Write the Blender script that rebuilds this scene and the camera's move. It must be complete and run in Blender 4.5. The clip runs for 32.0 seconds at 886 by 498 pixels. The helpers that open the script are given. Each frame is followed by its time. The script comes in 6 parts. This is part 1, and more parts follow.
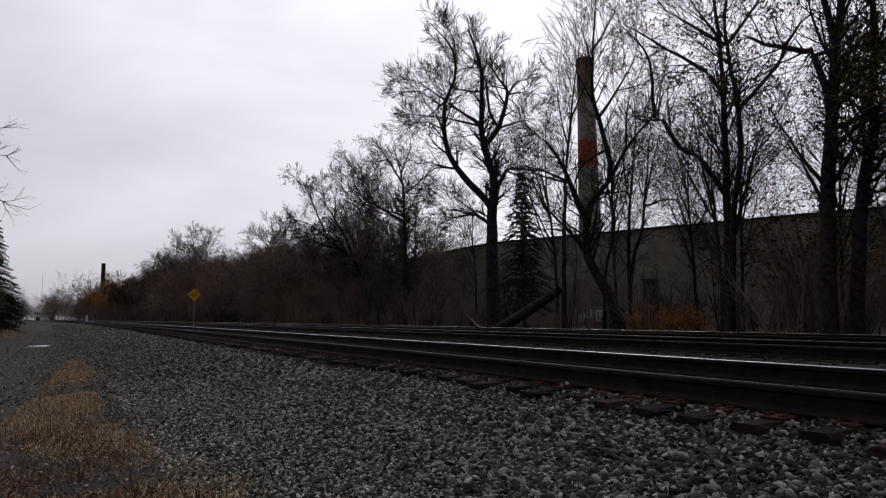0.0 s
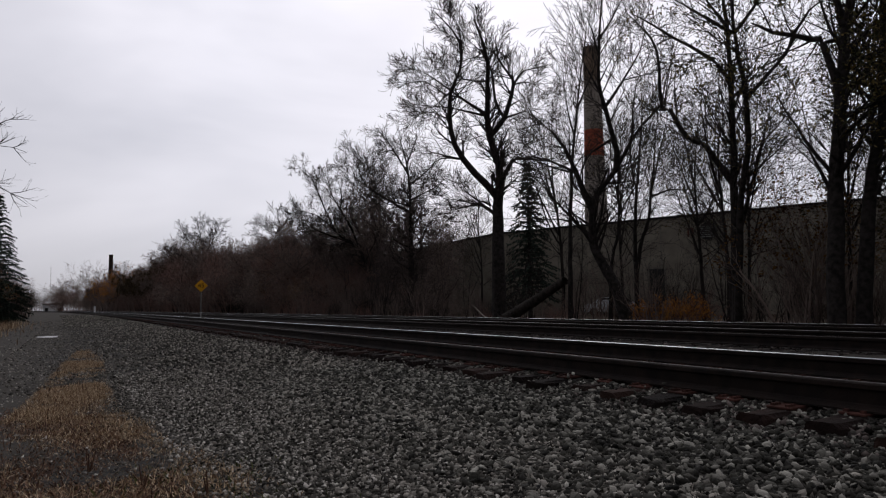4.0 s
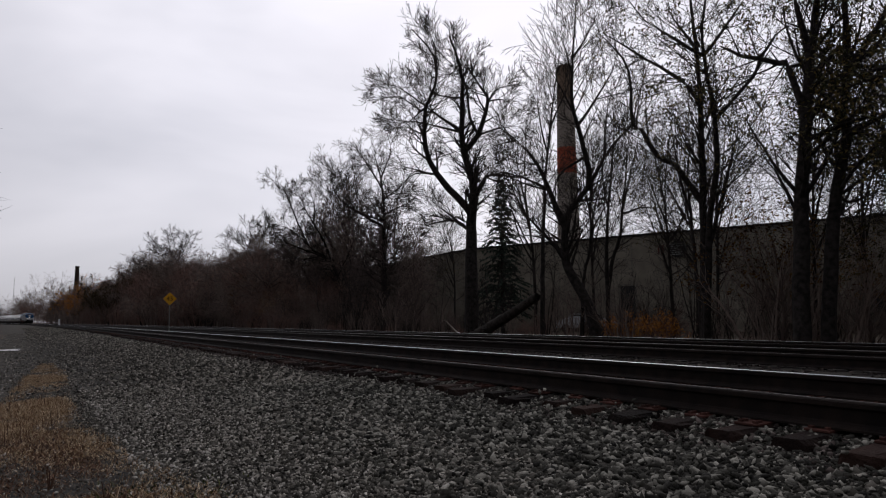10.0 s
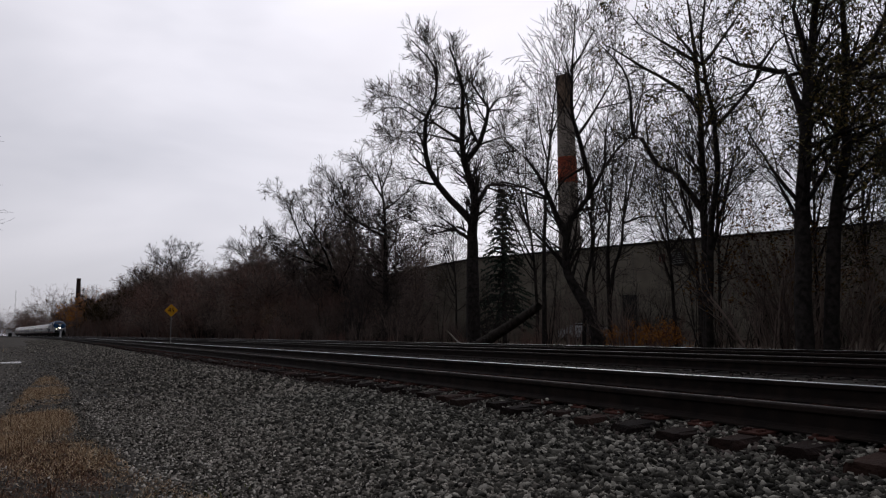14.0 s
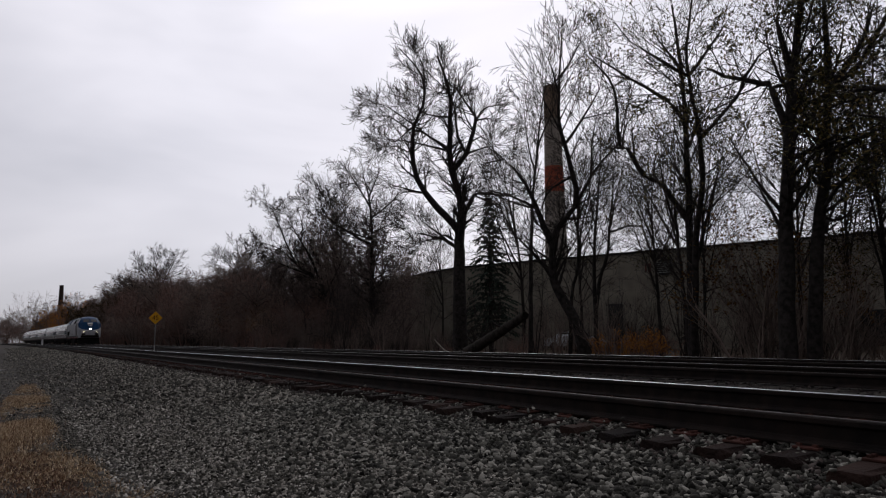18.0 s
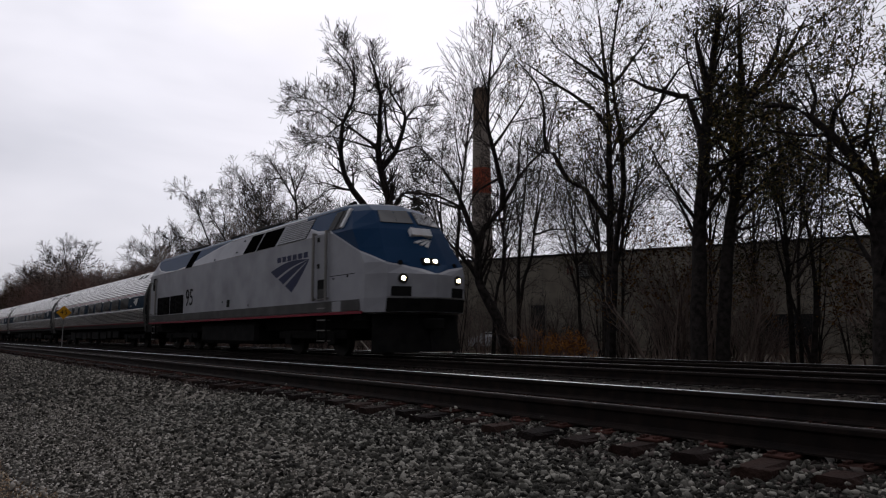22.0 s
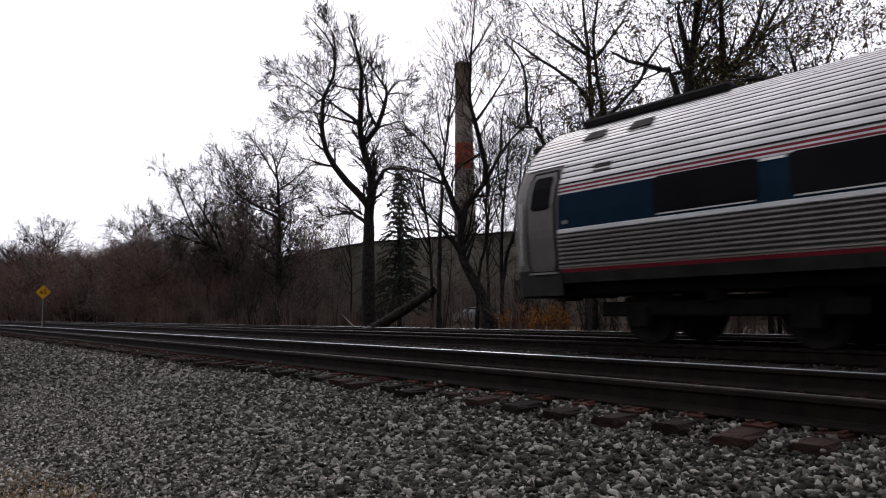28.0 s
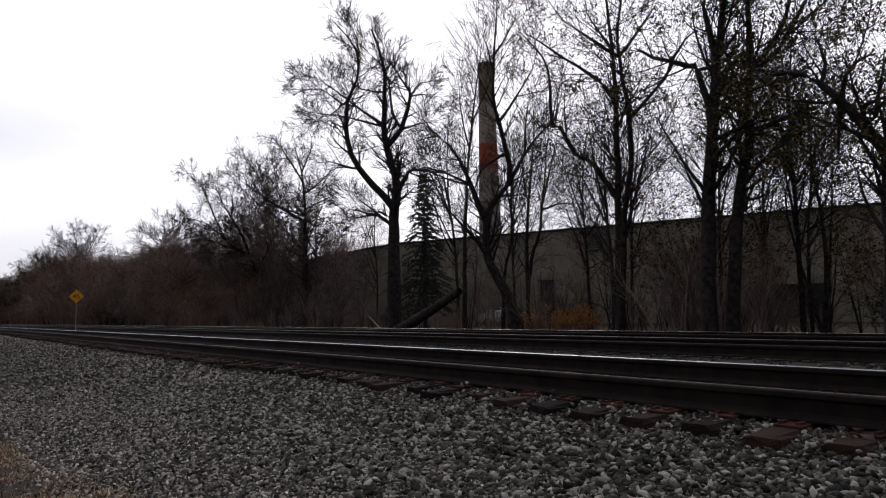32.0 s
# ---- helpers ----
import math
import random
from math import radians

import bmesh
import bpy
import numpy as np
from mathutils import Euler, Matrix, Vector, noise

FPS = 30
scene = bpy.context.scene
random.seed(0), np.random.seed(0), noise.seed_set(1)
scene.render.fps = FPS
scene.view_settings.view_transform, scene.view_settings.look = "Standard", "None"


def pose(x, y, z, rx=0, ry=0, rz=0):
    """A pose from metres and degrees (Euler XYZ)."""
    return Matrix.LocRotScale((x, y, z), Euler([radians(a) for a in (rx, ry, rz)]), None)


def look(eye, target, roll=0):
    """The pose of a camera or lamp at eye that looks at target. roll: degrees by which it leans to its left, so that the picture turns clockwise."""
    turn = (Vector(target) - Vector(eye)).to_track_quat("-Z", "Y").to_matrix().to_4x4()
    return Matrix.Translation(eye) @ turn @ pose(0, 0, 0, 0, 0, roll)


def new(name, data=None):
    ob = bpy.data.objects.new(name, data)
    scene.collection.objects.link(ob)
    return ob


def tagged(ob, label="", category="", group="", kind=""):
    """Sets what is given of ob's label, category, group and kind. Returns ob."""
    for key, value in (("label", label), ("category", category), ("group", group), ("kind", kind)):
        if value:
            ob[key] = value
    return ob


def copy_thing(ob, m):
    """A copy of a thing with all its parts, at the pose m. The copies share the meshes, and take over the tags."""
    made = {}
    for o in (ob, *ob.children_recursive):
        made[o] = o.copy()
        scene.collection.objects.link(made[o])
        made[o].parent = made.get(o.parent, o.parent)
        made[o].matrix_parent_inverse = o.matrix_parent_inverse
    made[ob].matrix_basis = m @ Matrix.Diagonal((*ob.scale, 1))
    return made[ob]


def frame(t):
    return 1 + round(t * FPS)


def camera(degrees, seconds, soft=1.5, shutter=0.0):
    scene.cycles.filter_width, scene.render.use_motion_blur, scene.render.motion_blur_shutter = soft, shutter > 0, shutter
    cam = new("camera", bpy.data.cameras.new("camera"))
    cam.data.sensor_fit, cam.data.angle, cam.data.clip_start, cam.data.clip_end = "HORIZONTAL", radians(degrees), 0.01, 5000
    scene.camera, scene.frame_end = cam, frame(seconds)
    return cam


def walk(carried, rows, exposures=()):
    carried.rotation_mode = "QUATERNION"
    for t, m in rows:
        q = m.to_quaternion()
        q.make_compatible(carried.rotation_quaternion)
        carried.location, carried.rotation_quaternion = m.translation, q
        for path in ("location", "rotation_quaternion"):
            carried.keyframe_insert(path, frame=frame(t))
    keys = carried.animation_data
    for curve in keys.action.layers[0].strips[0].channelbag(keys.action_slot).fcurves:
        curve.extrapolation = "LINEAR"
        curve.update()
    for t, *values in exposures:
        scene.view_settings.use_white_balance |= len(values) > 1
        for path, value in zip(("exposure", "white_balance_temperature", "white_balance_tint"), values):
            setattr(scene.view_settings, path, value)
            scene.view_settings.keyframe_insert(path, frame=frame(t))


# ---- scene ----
SECONDS = 32.0
cam = camera(65.0, SECONDS, soft=1.15, shutter=0.1)
EYE = (0.0, 0.0, 1.133)
# t, then the turn in degrees; the tripod stands still
PATH = [
    (0, 95.331, 0.761, 61.687),
    (0.5, 95.713, 1.267, 60.897),
    (1, 96.026, 1.228, 60.626),
    (1.5, 95.652, 0.856, 61.151),
    (2, 95.531, 0.671, 61.246),
    (2.5, 94.800, 0.279, 61.729),
    (4.5, 94.585, 0.905, 62.248),
    (5, 95.158, 0.804, 61.958),
    (5.5, 95.750, 0.916, 61.308),
    (6, 95.220, 0.974, 61.647),
    (6.5, 95.429, 0.688, 61.627),
    (7, 95.156, 0.795, 61.580),
    (7.5, 95.703, 0.705, 61.646),
    (8, 95.891, 0.497, 61.809),
    (8.5, 96.008, 0.576, 61.650),
    (9, 95.956, 0.174, 60.632),
    (9.5, 95.737, 0.356, 60.363),
    (10, 95.774, 0.439, 59.939),
    (10.5, 95.798, 0.418, 59.872),
    (11, 96.098, 0.403, 59.724),
    (11.5, 96.370, 0.530, 59.868),
    (12, 96.170, 0.592, 60.114),
    (12.5, 96.127, 0.651, 60.099),
    (13, 96.115, 0.599, 60.034),
    (13.5, 96.277, 0.688, 59.912),
    (14, 96.601, 0.756, 60.073),
    (14.5, 96.843, 0.838, 60.035),
    (16.5, 97.592, 0.828, 59.352),
    (17, 97.426, 0.726, 59.028),
    (17.5, 97.438, 0.822, 58.944),
    (18, 97.275, 0.604, 58.974),
    (18.5, 96.233, 0.399, 58.680),
    (19, 95.888, 0.398, 58.262),
    (19.5, 96.322, 0.115, 57.316),
    (20, 97.988, 0.699, 55.414),
    (20.5, 97.299, 0.400, 54.760),
    (21, 97.078, 0.375, 54.789),
    (21.5, 96.862, 0.798, 53.848),
    (22, 97.180, 0.003, 52.813),
    (22.5, 96.978, -0.134, 52.696),
    (23, 96.423, -0.274, 51.720),
    (23.5, 96.299, -0.162, 51.211),
    (24, 96.167, -0.145, 50.954),
    (24.5, 96.253, -0.172, 51.240),
    (25, 96.309, -0.370, 50.277),
    (25.5, 95.422, -0.228, 50.253),
    (27.5, 94.966, 0.564, 50.611),
    (28, 95.170, 0.640, 51.484),
    (28.5, 95.408, 0.618, 52.032),
    (29, 95.244, 0.644, 52.215),
    (29.5, 95.284, 0.672, 52.501),
    (30, 95.389, 0.820, 52.933),
    (30.5, 95.426, 0.957, 53.289),
    (31, 95.609, 0.870, 53.402),
    (31.5, 95.408, 0.862, 53.585),
    (32, 95.271, 1.105, 53.605),
]
walk(cam, [(t, pose(*EYE, rx, ry, rz)) for t, rx, ry, rz in PATH],
     exposures=[(0.0, 0.02), (9.0, -0.02), (19.0, -0.05), (22.0, 0.03), (23.0, 0.18), (25.0, 0.36), (28.0, 0.8), (29.0, 0.66), (31.0, 0.49), (32.0, 0.47)])

# ---- light: overcast late-autumn sky ----
world = bpy.data.worlds.new("overcast_sky")
scene.world = world
world.use_nodes = True
wn, wl = world.node_tree.nodes, world.node_tree.links
wn.clear()


def wnode(kind, **values):
    n = wn.new(kind)
    for k, v in values.items():
        n.inputs[k].default_value = v
    return n


SUN_DIR = Vector((-0.73, 0.53, 0.55)).normalized()
tc = wnode("ShaderNodeTexCoord")
sky = wn.new("ShaderNodeTexSky")
sky.sky_type, sky.sun_disc = "NISHITA", False
sky.sun_elevation, sky.sun_rotation = math.asin(SUN_DIR.z), math.atan2(SUN_DIR.x, SUN_DIR.y)
# cloud deck: streaks that flatten towards the horizon
mapn = wnode("ShaderNodeMapping", Scale=(1.0, 1.0, 3.2), Rotation=(0.25, 0.1, 0.6))
wl.new(tc.outputs["Generated"], mapn.inputs[0])
cl1 = wnode("ShaderNodeTexNoise", Scale=1.7, Detail=4.0, Roughness=0.5, Distortion=0.4)
wl.new(mapn.outputs[0], cl1.inputs["Vector"])
cr1 = wn.new("ShaderNodeValToRGB")
cr1.color_ramp.elements[0].position, cr1.color_ramp.elements[0].color = 0.32, (0.755, 0.76, 0.83, 1)
cr1.color_ramp.elements[1].position, cr1.color_ramp.elements[1].color = 0.62, (1.0, 0.99, 1.06, 1)
wl.new(cl1.outputs[0], cr1.inputs[0])
# the deck is thinnest where the hidden sun stands and dims steadily away from it
glow = wnode("ShaderNodeVectorMath")
glow.operation = "DOT_PRODUCT"
glow.inputs[1].default_value = Vector((-0.745, 0.52, 0.42)).normalized()
wl.new(tc.outputs["Generated"], glow.inputs[0])
half = wn.new("ShaderNodeMapRange")
half.inputs[1].default_value, half.inputs[2].default_value = -1.0, 1.0
wl.new(glow.outputs["Value"], half.inputs[0])
up = wn.new("ShaderNodeValToRGB")
up.color_ramp.elements[0].position, up.color_ramp.elements[0].color = 0.0, (0.24, 0.24, 0.255, 1)
up.color_ramp.elements[1].position, up.color_ramp.elements[1].color = 1.0, (1.12, 1.10, 1.12, 1)
for at, v in ((0.25, 0.31), (0.5, 0.40), (0.75, 0.52), (0.9, 0.84), (0.96, 1.02)):
    up.color_ramp.elements.new(at).color = (v, v * 0.99, v * 1.01, 1)
wl.new(half.outputs[0], up.inputs[0])
mulc = wn.new("ShaderNodeMix")
mulc.data_type, mulc.blend_type = "RGBA", "MULTIPLY"
mulc.inputs[0].default_value = 1.0
wl.new(cr1.outputs[0], mulc.inputs[6]), wl.new(up.outputs[0], mulc.inputs[7])
# an overcast sky is dimmer low over the horizon than overhead
upz = wn.new("ShaderNodeSeparateXYZ")
wl.new(tc.outputs["Generated"], upz.inputs[0])
low = wn.new("ShaderNodeMapRange")
for at, v in ((1, 0.0), (2, 0.32), (3, 0.84), (4, 1.0)):
    low.inputs[at].default_value = v
wl.new(upz.outputs[2], low.inputs[0])
bg_cloud = wn.new("ShaderNodeBackground")
wl.new(mulc.outputs[2], bg_cloud.inputs[0]), wl.new(low.outputs[0], bg_cloud.inputs[1])
bg_sky = wnode("ShaderNodeBackground", Strength=0.05)
wl.new(sky.outputs[0], bg_sky.inputs[0])
wmix = wnode("ShaderNodeMixShader")
wmix.inputs[0].default_value = 0.92
wl.new(bg_sky.outputs[0], wmix.inputs[1]), wl.new(bg_cloud.outputs[0], wmix.inputs[2])
wout = wn.new("ShaderNodeOutputWorld")
wl.new(wmix.outputs[0], wout.inputs[0])

sun = new("sun", bpy.data.lights.new("sun", "SUN"))
sun.data.energy, sun.data.angle, sun.data.color = 0.25, radians(25), (1.0, 0.97, 0.93)
sun.matrix_world = look((0, 0, 60), Vector((0, 0, 60)) - SUN_DIR)


# ---- materials ----
def material(name, colors, scale=4.0, rough=0.8, metal=0.0, bump=0.3, bump_scale=None, detail=6.0, isle=0.0, objr=0.0, lo=0.35, hi=0.65, coords="Object", stain=0.0, stain_color=(0.02, 0.02, 0.02), stain_scale=0.6, spec=0.12):
    """Two or three colours mixed by grain, spread per island or per object, with broad stains and relief."""
    m = bpy.data.materials.new(name)
    m.use_nodes = True
    n, l = m.node_tree.nodes, m.node_tree.links
    b = n["Principled BSDF"]
    b.inputs["Roughness"].default_value, b.inputs["Metallic"].default_value = rough, metal
    b.inputs["Specular IOR Level"].default_value = spec
    t = n.new("ShaderNodeTexCoord")
    g = n.new("ShaderNodeTexNoise")
    g.inputs["Scale"].default_value, g.inputs["Detail"].default_value = scale, detail
    l.new(t.outputs[coords], g.inputs["Vector"])
    r = n.new("ShaderNodeValToRGB")
    r.color_ramp.elements[0].position, r.color_ramp.elements[0].color = lo, (*colors[0], 1)
    r.color_ramp.elements[1].position, r.color_ramp.elements[1].color = hi, (*colors[-1], 1)
    if len(colors) == 3:
        r.color_ramp.elements.new((lo + hi) / 2).color = (*colors[1], 1)
    fac = g.outputs[0]
    if isle or objr:
        if isle:
            src, amount = n.new("ShaderNodeNewGeometry").outputs["Random Per Island"], isle
        else:
            src, amount = n.new("ShaderNodeObjectInfo").outputs["Random"], objr
        mx = n.new("ShaderNodeMix")
        mx.inputs[0].default_value = amount
        l.new(fac, mx.inputs[2]), l.new(src, mx.inputs[3])
        fac = mx.outputs[0]
    l.new(fac, r.inputs[0])
    col = r.outputs[0]
    if stain:
        s = n.new("ShaderNodeTexNoise")
        s.inputs["Scale"].default_value, s.inputs["Detail"].default_value = stain_scale, 5.0
        l.new(t.outputs[coords], s.inputs["Vector"])
        sr = n.new("ShaderNodeMapRange")
        sr.inputs[1].default_value, sr.inputs[2].default_value, sr.inputs[4].default_value = 0.45, 0.7, stain
        l.new(s.outputs[0], sr.inputs[0])
        mc = n.new("ShaderNodeMix")
        mc.data_type = "RGBA"
        mc.inputs[7].default_value = (*stain_color, 1)
        l.new(sr.outputs[0], mc.inputs[0]), l.new(col, mc.inputs[6])
        col = mc.outputs[2]
    l.new(col, b.inputs["Base Color"])
    if bump:
        g2 = n.new("ShaderNodeTexNoise")
        g2.inputs["Scale"].default_value, g2.inputs["Detail"].default_value = bump_scale or scale * 4, 5.0
        l.new(t.outputs[coords], g2.inputs["Vector"])
        bn = n.new("ShaderNodeBump")
        bn.inputs["Strength"].default_value, bn.inputs["Distance"].default_value = bump, 0.02
        l.new(g2.outputs[0], bn.inputs["Height"]), l.new(bn.outputs[0], b.inputs["Normal"])
    return m


def glowing(name, color, strength):
    m = bpy.data.materials.new(name)
    m.use_nodes = True
    b = m.node_tree.nodes["Principled BSDF"]
    b.inputs["Base Color"].default_value = (*color, 1)
    b.inputs["Emission Color"].default_value, b.inputs["Emission Strength"].default_value = (*color, 1), strength
    return m


M_STONE = material("crushed_limestone", [(0.009, 0.0085, 0.0075), (0.066, 0.063, 0.053), (0.44, 0.42, 0.365)], 9, 0.85, isle=0.85, bump=0.4, bump_scale=90, lo=0.06, hi=1.12)
M_CHIP = material("pale_gravel_chips", [(0.04, 0.036, 0.031), (0.17, 0.155, 0.135), (0.66, 0.62, 0.56)], 9, 0.85, isle=0.8, bump=0.3, bump_scale=90, lo=0.14, hi=0.88)
M_PALE = material("weathered_pale_ballast", [(0.007, 0.006, 0.005), (0.080, 0.074, 0.062), (0.45, 0.415, 0.36)], 9, 0.85, isle=0.85, bump=0.4, bump_scale=90, lo=0.06, hi=1.02)
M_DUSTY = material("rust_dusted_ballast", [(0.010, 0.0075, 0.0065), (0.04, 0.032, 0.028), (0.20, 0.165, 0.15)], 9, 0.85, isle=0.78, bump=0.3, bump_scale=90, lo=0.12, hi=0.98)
M_BARK = material("dark_bark", [(0.014, 0.012, 0.011), (0.042, 0.036, 0.033)], 7, 0.95, bump=0.8, bump_scale=30)
M_TWIG = material("bare_twigs", [(0.020, 0.017, 0.015), (0.055, 0.045, 0.040)], 2, 0.95, bump=0, isle=0.5)
M_DUSKY = material("dusky_brown_twigs", [(0.058, 0.045, 0.042), (0.135, 0.104, 0.095)], 2, 0.95, bump=0, isle=0.6)
M_BRUSH = material("brush_stems", [(0.10, 0.076, 0.067), (0.235, 0.18, 0.154)], 2, 0.95, bump=0, isle=0.6)
M_REDTWIG = material("reddish_brush_twigs", [(0.115, 0.07, 0.06), (0.25, 0.155, 0.126)], 2, 0.95, bump=0, isle=0.6)
M_LEAF = material("withered_olive_leaves", [(0.03, 0.03, 0.012), (0.06, 0.055, 0.02), (0.10, 0.07, 0.02)], 3, 0.8, bump=0, isle=0.8)
M_ORANGE = material("orange_autumn_leaves", [(0.32, 0.12, 0.018), (0.62, 0.27, 0.035)], 3, 0.8, bump=0, isle=0.8)
M_NEEDLE = material("spruce_needles", [(0.018, 0.025, 0.020), (0.048, 0.064, 0.05)], 3, 0.9, bump=0, isle=0.7)
M_STEEL = material("polished_rail_head", [(0.42, 0.43, 0.46), (0.55, 0.56, 0.58)], 3, 0.3, 1.0, bump=0.05)
M_DULLHEAD = material("dull_worn_rail_head", [(0.10, 0.09, 0.085), (0.17, 0.155, 0.15)], 5, 0.5, 0.5, bump=0.1)
M_RUST = material("rusty_rail_side", [(0.008, 0.006, 0.0055), (0.020, 0.0135, 0.011)], 6, 0.75, bump=0.3, bump_scale=60)
M_TIE = material("creosoted_tie_wood", [(0.006, 0.0045, 0.0042), (0.019, 0.0115, 0.0098), (0.05, 0.028, 0.022)], 5, 0.9, bump=0.9, bump_scale=40, objr=0.45, lo=0.2, hi=0.85)
M_PLATE = material("rusty_tie_plate", [(0.038, 0.018, 0.014), (0.09, 0.038, 0.03)], 8, 0.85, bump=0.4, objr=0.3)
M_WALL = material("grimy_cement_wall", [(0.155, 0.138, 0.111), (0.235, 0.212, 0.172)], 0.8, 0.9, bump=0.15, bump_scale=12, stain=0.6, stain_color=(0.115, 0.10, 0.08), stain_scale=0.25)
M_DARK = material("dark_interior", [(0.012, 0.012, 0.012), (0.02, 0.02, 0.02)], 3, 0.7, bump=0)
M_SOOT = material("sooty_dark_brick", [(0.03, 0.02, 0.017), (0.055, 0.038, 0.03)], 2, 0.9, bump=0.3)
M_BRICK = material("weathered_chimney_brick", [(0.13, 0.085, 0.06), (0.23, 0.17, 0.125)], 3, 0.9, bump=0.4, objr=0.5, stain=0.5, stain_color=(0.07, 0.05, 0.04), stain_scale=0.5)

# ---- plan: everything is laid out along the line, which bends gently ----
BEND = 4314.0      # radius of the bend, centre on the camera's side
TURN, TIGHT = 230.0, 1920.0   # from here on it bends more tightly
GAUGE = 1.5        # between rail centres
LINES = (5.234, 10.45, 14.3)   # centre lines of the three tracks
TOPS = (0.600, 0.588, 0.570)    # their near rails' heights
RISES = (0.025, 0.008, 0.0)     # and how much higher the far rail lies


def on_line(d, s, z=0.0):
    """A place d metres beyond the camera and s metres back along the bend."""
    a, r = min(s, TURN) / (BEND + d), BEND + d
    x, y = -r * math.sin(a), r * math.cos(a) - BEND
    if s > TURN:
        b, r = a + (s - TURN) / (TIGHT + d), TIGHT + d
        x += r * (math.sin(a) - math.sin(b))
        y += r * (math.cos(b) - math.cos(a))
    return Vector((x, y, z))


def heading(s):
    return min(s, TURN) / BEND + max(0.0, s - TURN) / TIGHT


def mesh_of(name, verts, faces, mats=(), smooth=False, mat_ids=None):
    me = bpy.data.meshes.new(name)
    me.from_pydata([tuple(v) for v in verts], [], [tuple(f) for f in faces])
    for m in mats:
        me.materials.append(m)
    if mat_ids is not None:
        me.polygons.foreach_set("material_index", mat_ids)
    if smooth:
        me.polygons.foreach_set("use_smooth", [True] * len(me.polygons))
    me.update()
    return me


def quick_mesh(name, verts, faces, mats, smooth=False):
    """Large numpy meshes; verts (n,3), faces (m,k) of one size k."""
    verts, faces = np.asarray(verts, np.float32), np.asarray(faces, np.int32)
    me = bpy.data.meshes.new(name)
    k = faces.shape[1]
    me.vertices.add(len(verts)), me.loops.add(faces.size), me.polygons.add(len(faces))
    me.vertices.foreach_set("co", verts.ravel())
    me.loops.foreach_set("vertex_index", faces.ravel())
    me.polygons.foreach_set("loop_start", np.arange(0, faces.size, k, dtype=np.int32))
    if smooth:
        me.polygons.foreach_set("use_smooth", np.ones(len(faces), bool))
    for m in mats:
        me.materials.append(m)
    me.update(calc_edges=True)
    me.validate()
    return me


def put(name, me, parent=None, m=None, label=""):
    ob = new(name, me)
    if parent:
        ob.parent = parent
    if m is not None:
        ob.matrix_basis = m
    if label:
        tagged(ob, label)
    return ob


def part(name, bm, mat, parent=None, label="", m=None, smooth=False):
    me = bpy.data.meshes.new(name)
    bmesh.ops.recalc_face_normals(bm, faces=bm.faces)
    bm.to_mesh(me)
    bm.free()
    for one in (mat if isinstance(mat, (list, tuple)) else [mat]):
        me.materials.append(one)
    if smooth:
        me.polygons.foreach_set("use_smooth", [True] * len(me.polygons))
    return put(name, me, parent, m, label)


def box(x0, x1, y0, y1, z0, z1, bevel=0.0, bm=None):
    made = bmesh.new()
    bmesh.ops.create_cube(made, size=1.0)
    for v in made.verts:
        v.co = Vector(((x0 + x1) / 2 + v.co.x * (x1 - x0), (y0 + y1) / 2 + v.co.y * (y1 - y0), (z0 + z1) / 2 + v.co.z * (z1 - z0)))
    if bevel:
        bmesh.ops.bevel(made, geom=made.edges[:], offset=bevel, segments=1, affect="EDGES")
    if bm is None:
        return made
    me = bpy.data.meshes.new("tmp")
    made.to_mesh(me)
    made.free()
    bm.from_mesh(me)
    bpy.data.meshes.remove(me)
    return bm


def drum(r0, r1, z0, z1, sides=16, m=None, bm=None):
    """A closed cone or cylinder along z, moved by m."""
    bm = bm or bmesh.new()
    rings = []
    for r, z in ((r0, z0), (r1, z1)):
        ring = []
        for k in range(sides):
            p = Vector((r * math.cos(2 * math.pi * k / sides), r * math.sin(2 * math.pi * k / sides), z))
            ring.append(bm.verts.new(m @ p if m else p))
        rings.append(ring)
    for k in range(sides):
        bm.faces.new((rings[0][k], rings[0][(k + 1) % sides], rings[1][(k + 1) % sides], rings[1][k]))
    bm.faces.new(rings[0][::-1]), bm.faces.new(rings[1])
    return bm


def empty(name, m, label, category, group="", kind=""):
    ob = new(name)
    ob.matrix_basis = m
    return tagged(ob, label, category, group, kind)


def hash2(x, y, s=1.0):
    return noise.noise(Vector((x * s, y * s, 3.7)))


# ---- ground: one sheet to the horizon ----
def ground_height(d, s=0.0):
    """Height of the bare ground d metres beyond the camera."""
    pts = ((-400, 0.0), (-30, 0.1), (-3, 0.12), (-0.8, 0.15), (1.2, 0.21), (3.0, 0.262), (3.65, 0.272), (4.0, 0.305), (4.3, 0.365), (4.6, 0.375), (16.2, 0.375), (18.0, 0.15), (22, 0.05), (60, 0.0), (400, 0.0))
    for (a, za), (b, zb) in zip(pts, pts[1:]):
        if d <= b:
            f = (d - a) / (b - a)
            return za + (zb - za) * max(0.0, f)
    return 0.0


